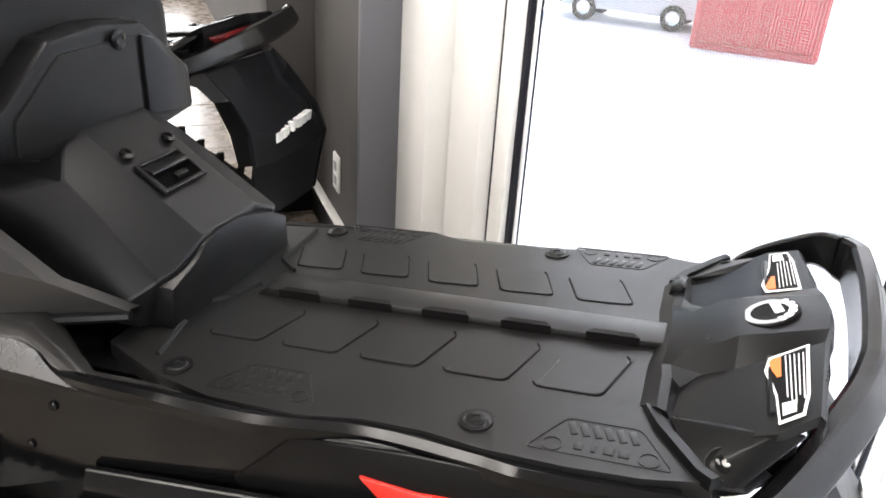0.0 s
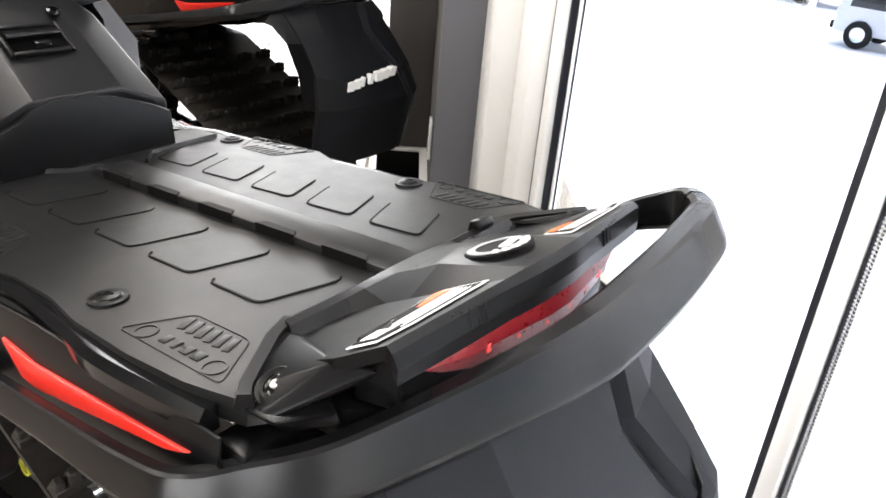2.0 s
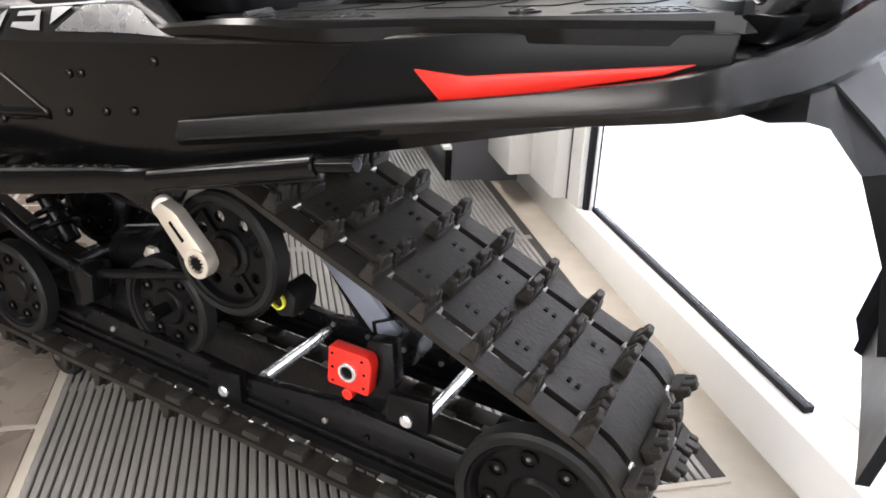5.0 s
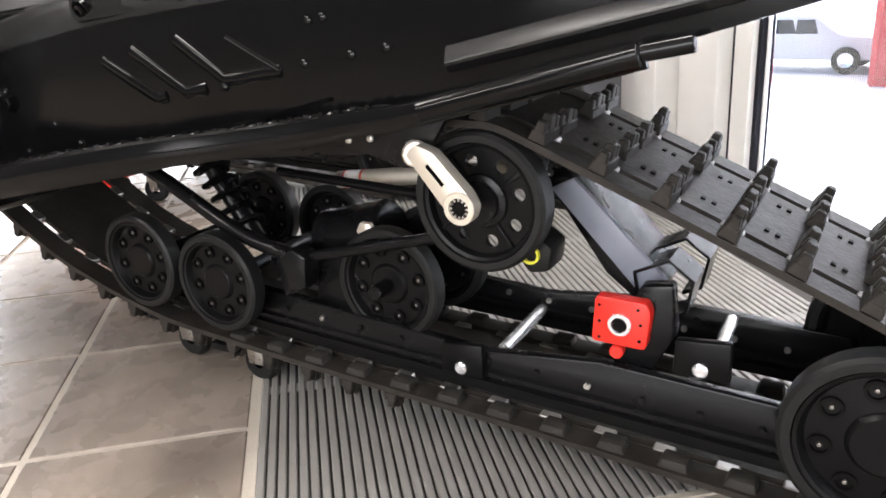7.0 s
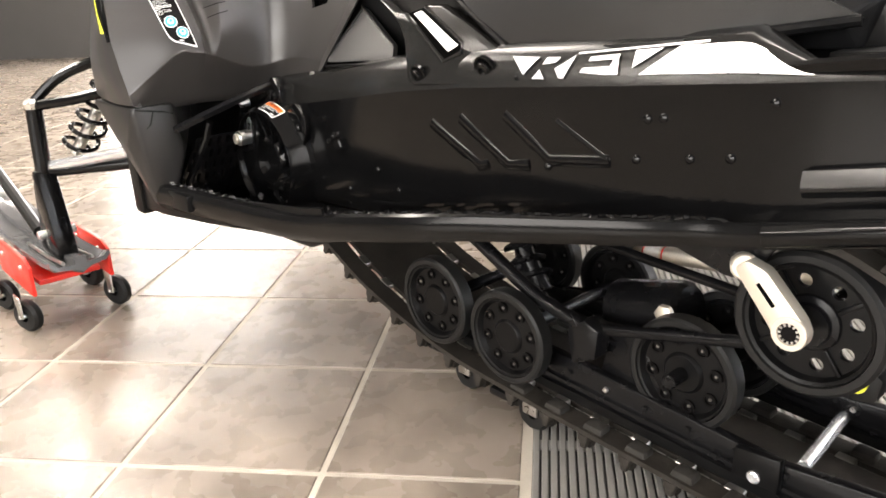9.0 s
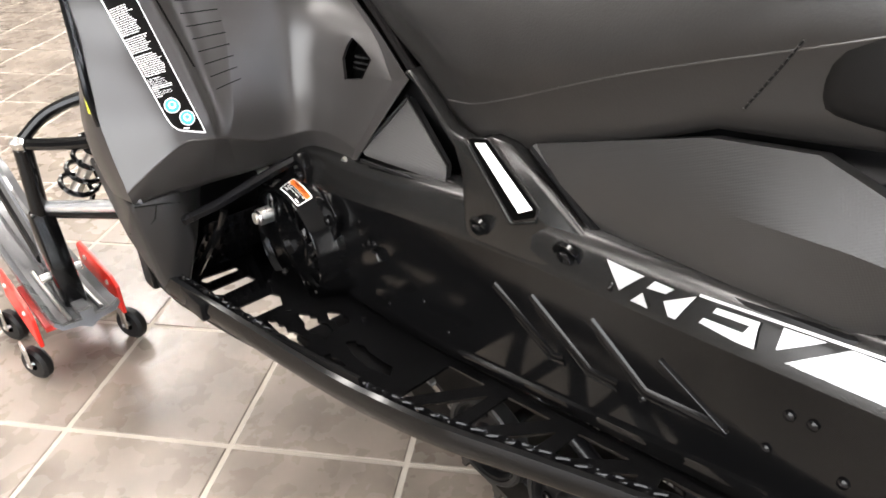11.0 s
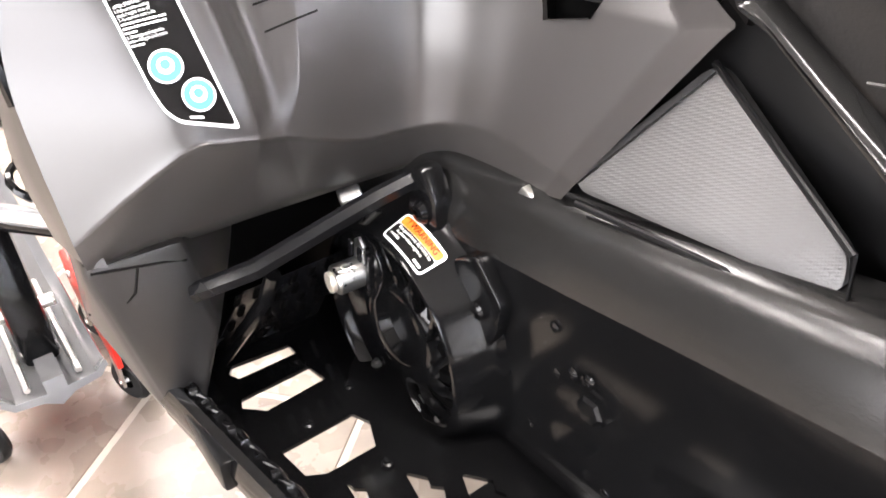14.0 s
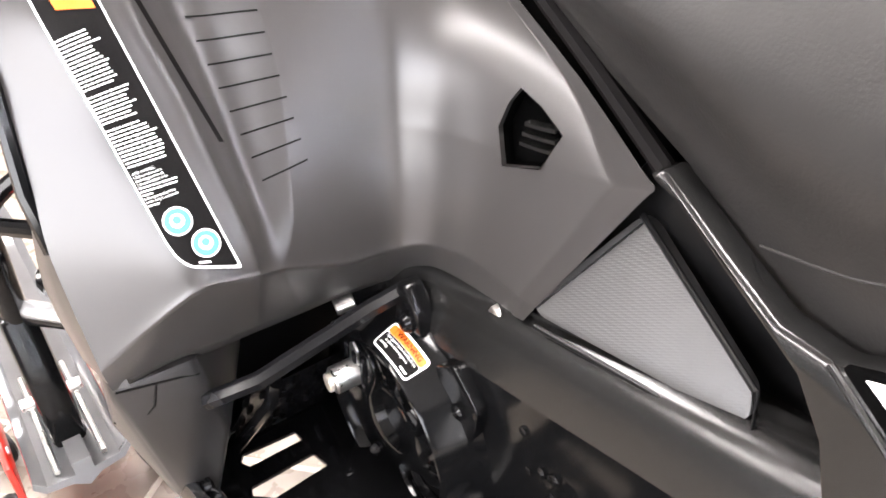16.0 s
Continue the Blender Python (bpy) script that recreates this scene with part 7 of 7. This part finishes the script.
for s in (1, -1):
    for p in ((-0.72, 0.048, 0.805), (-0.95, 0.054, 0.81), (-0.552, 0.05, 0.7), (-0.557, 0.092, 0.68), (-0.566, 0.114, 0.672), (-0.684, 0.098, 0.755), (-0.95, 0.1, 0.76), (-0.6, 0.135, 0.645), (-0.95, 0.16, 0.66), (-0.585, 0.118, 0.617), (-0.95, 0.15, 0.61)):
        hull.verts.new((p[0], s * p[1], p[2]))
bmesh.ops.convex_hull(hull, input=hull.verts)
soften(hull, 0.0035, 2)
base = part("seat_base", hull, M_BASE, sled, "charcoal faceted plastic seat base", angle=9)
# Black plate, slightly proud, put where the recess lies in shade.
part("base_pocket", prism([(-0.112, 0.618), (0.112, 0.618), (0.108, 0.664), (0.085, 0.676), (0.045, 0.691), (0.012, 0.7), (-0.03, 0.701), (-0.056, 0.694), (-0.068, 0.683), (-0.08, 0.678), (-0.112, 0.668)], -0.6, -0.549, axis="x", bevel=0.002), M_PLASTIC, base, "black plate standing for the shaded pocket below the seat base")
face = Matrix.Translation((-0.622, -0.008, 0.7465)) @ pose(0, 0, 0, 0, 31.8, 0)
latch = None
for a0, a1, b0, b1 in ((-0.022, 0.023, -0.036, -0.031), (-0.022, 0.023, 0.031, 0.036), (-0.022, -0.017, -0.031, 0.031), (0.018, 0.023, -0.031, 0.031)):
    bm = box(((a0 + a1) / 2, (b0 + b1) / 2, 0.002), (a1 - a0, b1 - b0, 0.006), 0.0012)
    bm.transform(face)
    if latch is None:
        latch = part("seat_latch", bm, M_PLASTIC, base, "black seat latch in an open well")
    else:
        part("latch_rim", bm, M_PLASTIC, latch)
bm = box((0.0005, 0, 0.0012), (0.035, 0.062, 0.002))
bm.transform(face)
# The well's floor has its shade painted on.
part("latch_well", bm, M_VOID, latch)
bm = prism([(-0.017, 0.0022), (-0.002, 0.0022), (0.0, 0.008), (-0.004, 0.009)], -0.03, 0.03, bevel=0.001)
bm.transform(face)
part("latch_flap", bm, M_PLASTIC, latch)
bm = prism([(0.003, 0.0), (0.016, 0.0), (0.013, 0.009), (0.006, 0.007)], -0.006, 0.012, bevel=0.0015)
bm.transform(face)
part("latch_hook", bm, M_GLOSS, latch)
for y in (-0.027, 0.041):
    bm = lathe([(0.008, 0), (0.0075, 0.003), (0.004, 0.004), (0.0035, 0.002), (0, 0.002)], 16)
    bm.transform(face @ Matrix.Translation((-0.039, y, 0.001)))
    part("latch_bolt", bm, M_GLOSS, latch)
# passenger backrest
shell_poly = [(-0.15, 0.785), (-0.146, 0.823), (-0.069, 0.886), (0.0, 0.893), (0.069, 0.886), (0.146, 0.823), (0.15, 0.77), (0.1, 0.762), (-0.1, 0.772)]
back = part("backrest", prism(shell_poly, -0.75, -0.702, axis="x", bevel=0.006), M_PLASTIC, sled, "black passenger backrest with plastic shell")
part("shell_facet", prism([(-0.128, 0.785), (-0.124, 0.82), (-0.06, 0.872), (0.05, 0.874), (0.052, 0.785)], -0.704, -0.6985, axis="x", bevel=0.002), M_PAD, back)
part("shell_facet", prism([(0.06, 0.78), (0.06, 0.874), (0.08, 0.868), (0.13, 0.82), (0.132, 0.775)], -0.704, -0.697, axis="x", bevel=0.003), M_BASE, back)
pad_bm = prism(rounded([(-0.165, 0.775), (-0.165, 0.9), (-0.09, 0.975), (0.09, 0.975), (0.165, 0.9), (0.165, 0.775)], 0.03, 5), -0.825, -0.735, axis="x", bevel=0.028, seg=4)
part("backrest_pad", pad_bm, M_PAD, back, "black vinyl backrest pad", angle=60)
part("pad_seam", sweep(smooth_path([(-0.744, -0.152, 0.79), (-0.742, -0.148, 0.88), (-0.742, -0.085, 0.948), (-0.742, 0.0, 0.952), (-0.742, 0.085, 0.948), (-0.742, 0.148, 0.88), (-0.744, 0.152, 0.79)], 5), circle(0.002, 6)), M_PLASTIC, back)
part("shell_screw", lathe([(0.011, 0), (0.011, 0.004), (0.006, 0.006), (0, 0.003)], 16, Matrix.Translation((-0.7, 0.022, 0.874)) @ pose(0, 0, 0, 0, 90, 0)), M_GLOSS, back)

# ---- front suspension, skis ----
for s in (1, -1):
    ski_path = smooth_path([(-1.93, s * -0.49, 0.153), (-1.99, s * -0.49, 0.14), (-2.2, s * -0.49, 0.135), (-2.5, s * -0.49, 0.15), (-2.62, s * -0.49, 0.18), (-2.71, s * -0.49, 0.24), (-2.76, s * -0.49, 0.3)], 5)
    n_s = len(ski_path)
    sc = [1.0 if i < n_s * 0.7 else 1.0 - 0.6 * (i / n_s - 0.7) / 0.3 for i in range(n_s)]
    ski = part("ski", sweep(ski_path, [(-0.062, 0.012), (-0.05, 0.0), (-0.018, -0.004), (0.0, -0.014), (0.018, -0.004), (0.05, 0.0), (0.062, 0.012), (0.06, 0.02), (0.046, 0.008), (0.012, 0.006), (0.012, 0.022), (-0.012, 0.022), (-0.012, 0.006), (-0.046, 0.008), (-0.06, 0.02)], scales=sc), M_SKI, sled, "smoky grey plastic ski with a carrying loop")
    part("ski_loop", sweep(smooth_path([(-2.2, s * -0.49, 0.17), (-2.42, s * -0.49, 0.25), (-2.62, s * -0.49, 0.31), (-2.77, s * -0.49, 0.325), (-2.765, s * -0.49, 0.29)], 5), circle(0.014, 10)), M_PLASTIC, ski)
    for y in (-0.03, 0.03):
        part("ski_runner", sweep([(-1.95, s * -0.49 + y, 0.16), (-2.05, s * -0.49 + y, 0.15), (-2.2, s * -0.49 + y, 0.148)], circle(0.004, 6)), M_STEEL, ski)
    spindle = part("spindle", prism([(-2.12, 0.15), (-2.0, 0.15), (-2.02, 0.24), (-2.045, 0.34), (-2.075, 0.34), (-2.1, 0.24)], s * -0.49 - 0.022, s * -0.49 + 0.022, bevel=0.008), M_GLOSS, sled, "black steering spindle")
    part("spindle_post", rod((-2.06, s * -0.49, 0.33), (-2.05, s * -0.485, 0.47), 0.017), M_GLOSS, spindle)
    part("spindle_bolt", rod((-2.06, s * -0.53, 0.2), (-2.06, s * -0.45, 0.2), 0.009), M_STEEL, spindle)
    part("ball_joint", lathe([(0, -0.01), (0.017, -0.008), (0.02, 0.004), (0.012, 0.012), (0, 0.014)], 16, Matrix.Translation((-2.05, s * -0.485, 0.478))), M_STEEL, spindle)
    part("upper_arm", sweep(smooth_path([(-2.05, s * -0.485, 0.48), (-2.02, s * -0.43, 0.53), (-1.95, s * -0.35, 0.565), (-1.9, s * -0.25, 0.57)], 5), circle(0.011, 10)), M_GLOSS, sled, "black suspension arm")
    part("upper_arm", sweep(smooth_path([(-2.05, s * -0.485, 0.475), (-1.93, s * -0.42, 0.495), (-1.8, s * -0.33, 0.53)], 5), circle(0.011, 10)), M_GLOSS, sled, "black suspension arm")
    part("lower_arm", rod((-2.05, s * -0.475, 0.345), (-1.75, s * -0.33, 0.41), 0.012), M_BRIGHT, sled, "bright metal suspension arm")
    part("lower_arm", rod((-2.05, s * -0.475, 0.335), (-1.78, s * -0.3, 0.37), 0.013), M_GLOSS, sled, "black suspension arm")
    p0, p1 = Vector((-2.02, s * -0.43, 0.37)), Vector((-1.86, s * -0.33, 0.6))
    ax = (p1 - p0).normalized()
    e1 = ax.orthogonal().normalized()
    e2 = ax.cross(e1)
    coil = [p0.lerp(p1, k / 110) + (e1 * math.cos(k * 0.45) + e2 * math.sin(k * 0.45)) * 0.032 for k in range(111)]
    part("shock_spring", sweep(coil, circle(0.005, 6)), M_GLOSS, sled)
    part("shock_rod", rod(p0, p1, 0.012), M_STEEL, sled)

# handlebar region stays out of view; a plain column closes the top
part("steering_column", rod((-1.55, 0, 0.88), (-1.42, 0, 1.08), 0.02), M_PLASTIC, sled)

# ---- ski dollies ----
dolly = thing("ski_dolly", "red steel ski dolly on black casters", "dolly", (-2.13, -0.49, 0), group="ski dollies")
part("deck", box((0, 0, 0.105), (0.2, 0.13, 0.012), 0.002), M_RED, dolly)
for y in (-0.082, 0.082):
    part("side_plate", prism([(-0.12, 0.085), (0.12, 0.085), (0.12, 0.15), (0.09, 0.165), (-0.1, 0.165), (-0.12, 0.15)], y - 0.004, y + 0.004, bevel=0.002), M_RED, dolly)
    for x in (-0.085, 0.085):
        wheel_ob = part("caster", lathe([(0.012, -0.012), (0.03, -0.012), (0.036, -0.006), (0.036, 0.006), (0.03, 0.012), (0.012, 0.012)], 24, Matrix.Translation((x, y * 1.18, 0.036)) @ pose(0, 0, 0, 90, 0, 25)), M_RUBBER, dolly)
        part("fork", prism([(x - 0.018, 0.036), (x + 0.018, 0.036), (x + 0.02, 0.085), (x - 0.02, 0.085)], y * 1.18 - 0.018, y * 1.18 - 0.0135, bevel=0.001), M_STEEL, wheel_ob)
        part("caster_bolt", rod((x, y * 1.18 - 0.02, 0.036), (x, y * 1.18 + 0.02, 0.036), 0.005, 8), M_STEEL, wheel_ob)
        part("plate_bolt", rod((x * 0.8, y - 0.008, 0.14), (x * 0.8, y + 0.008, 0.14), 0.006, 8), M_STEEL, dolly)
copy_thing(dolly, Matrix.Translation((-2.13, 0.49, 0)))
# track dolly casters under the front of the track
td = thing("track_dolly", "black track dolly on small casters under the track", "dolly", (-1.03, 0, 0))
part("cross_bar", box((0, 0, 0.07), (0.05, 0.34, 0.012), 0.002), M_RAIL, td)
part("cross_bar", box((-0.17, 0, 0.085), (0.05, 0.3, 0.012), 0.002), M_RAIL, td)
for x, y in ((0.03, -0.12), (-0.14, -0.1), (0.03, 0.12), (-0.14, 0.1)):
    c = part("caster", lathe([(0.01, -0.011), (0.027, -0.011), (0.032, -0.005), (0.032, 0.005), (0.027, 0.011), (0.01, 0.011)], 22, Matrix.Translation((x, y, 0.032)) @ pose(0, 0, 0, 90, 0, 0)), M_RUBBER, td)
    part("caster_fork", prism([(x - 0.014, 0.032), (x + 0.014, 0.032), (x + 0.016, 0.066), (x - 0.016, 0.066)], y - 0.017, y - 0.0125, bevel=0.001), M_STEEL, c)

# ---- the second snowmobile ----
second = copy_thing(sled, Matrix.Translation((-1.215, 0.98, -0.012)))
tagged(second, "black snowmobile parked beside the dark wall", "snowmobile", "snowmobiles")
sled["group"] = "snowmobiles"
wide_track = part("wide_track", belt_mesh(-0.2, 0.2, 0.009, 0.012), M_TRACK, second, "ribbed black rubber drive track")
for i, p in enumerate(rows):
    q, r = rows[(i + 1) % n_rows], rows[i - 1]
    d = (q - r).normalized()
    if p.y > 0.4 or p.y < 0.07 or p.x < -0.7:
        continue
    m = Matrix(((d.x, 0, d.y, p.x), (0, 1, 0, 0), (d.y, 0, -d.x, p.y), (0, 0, 0, 1)))
    for y in (-0.17, -0.1, -0.03, 0.04, 0.11, 0.18):
        again(lug_b, m @ Matrix.Translation((0, y, 0.011)), wide_track)
lay_tiles()
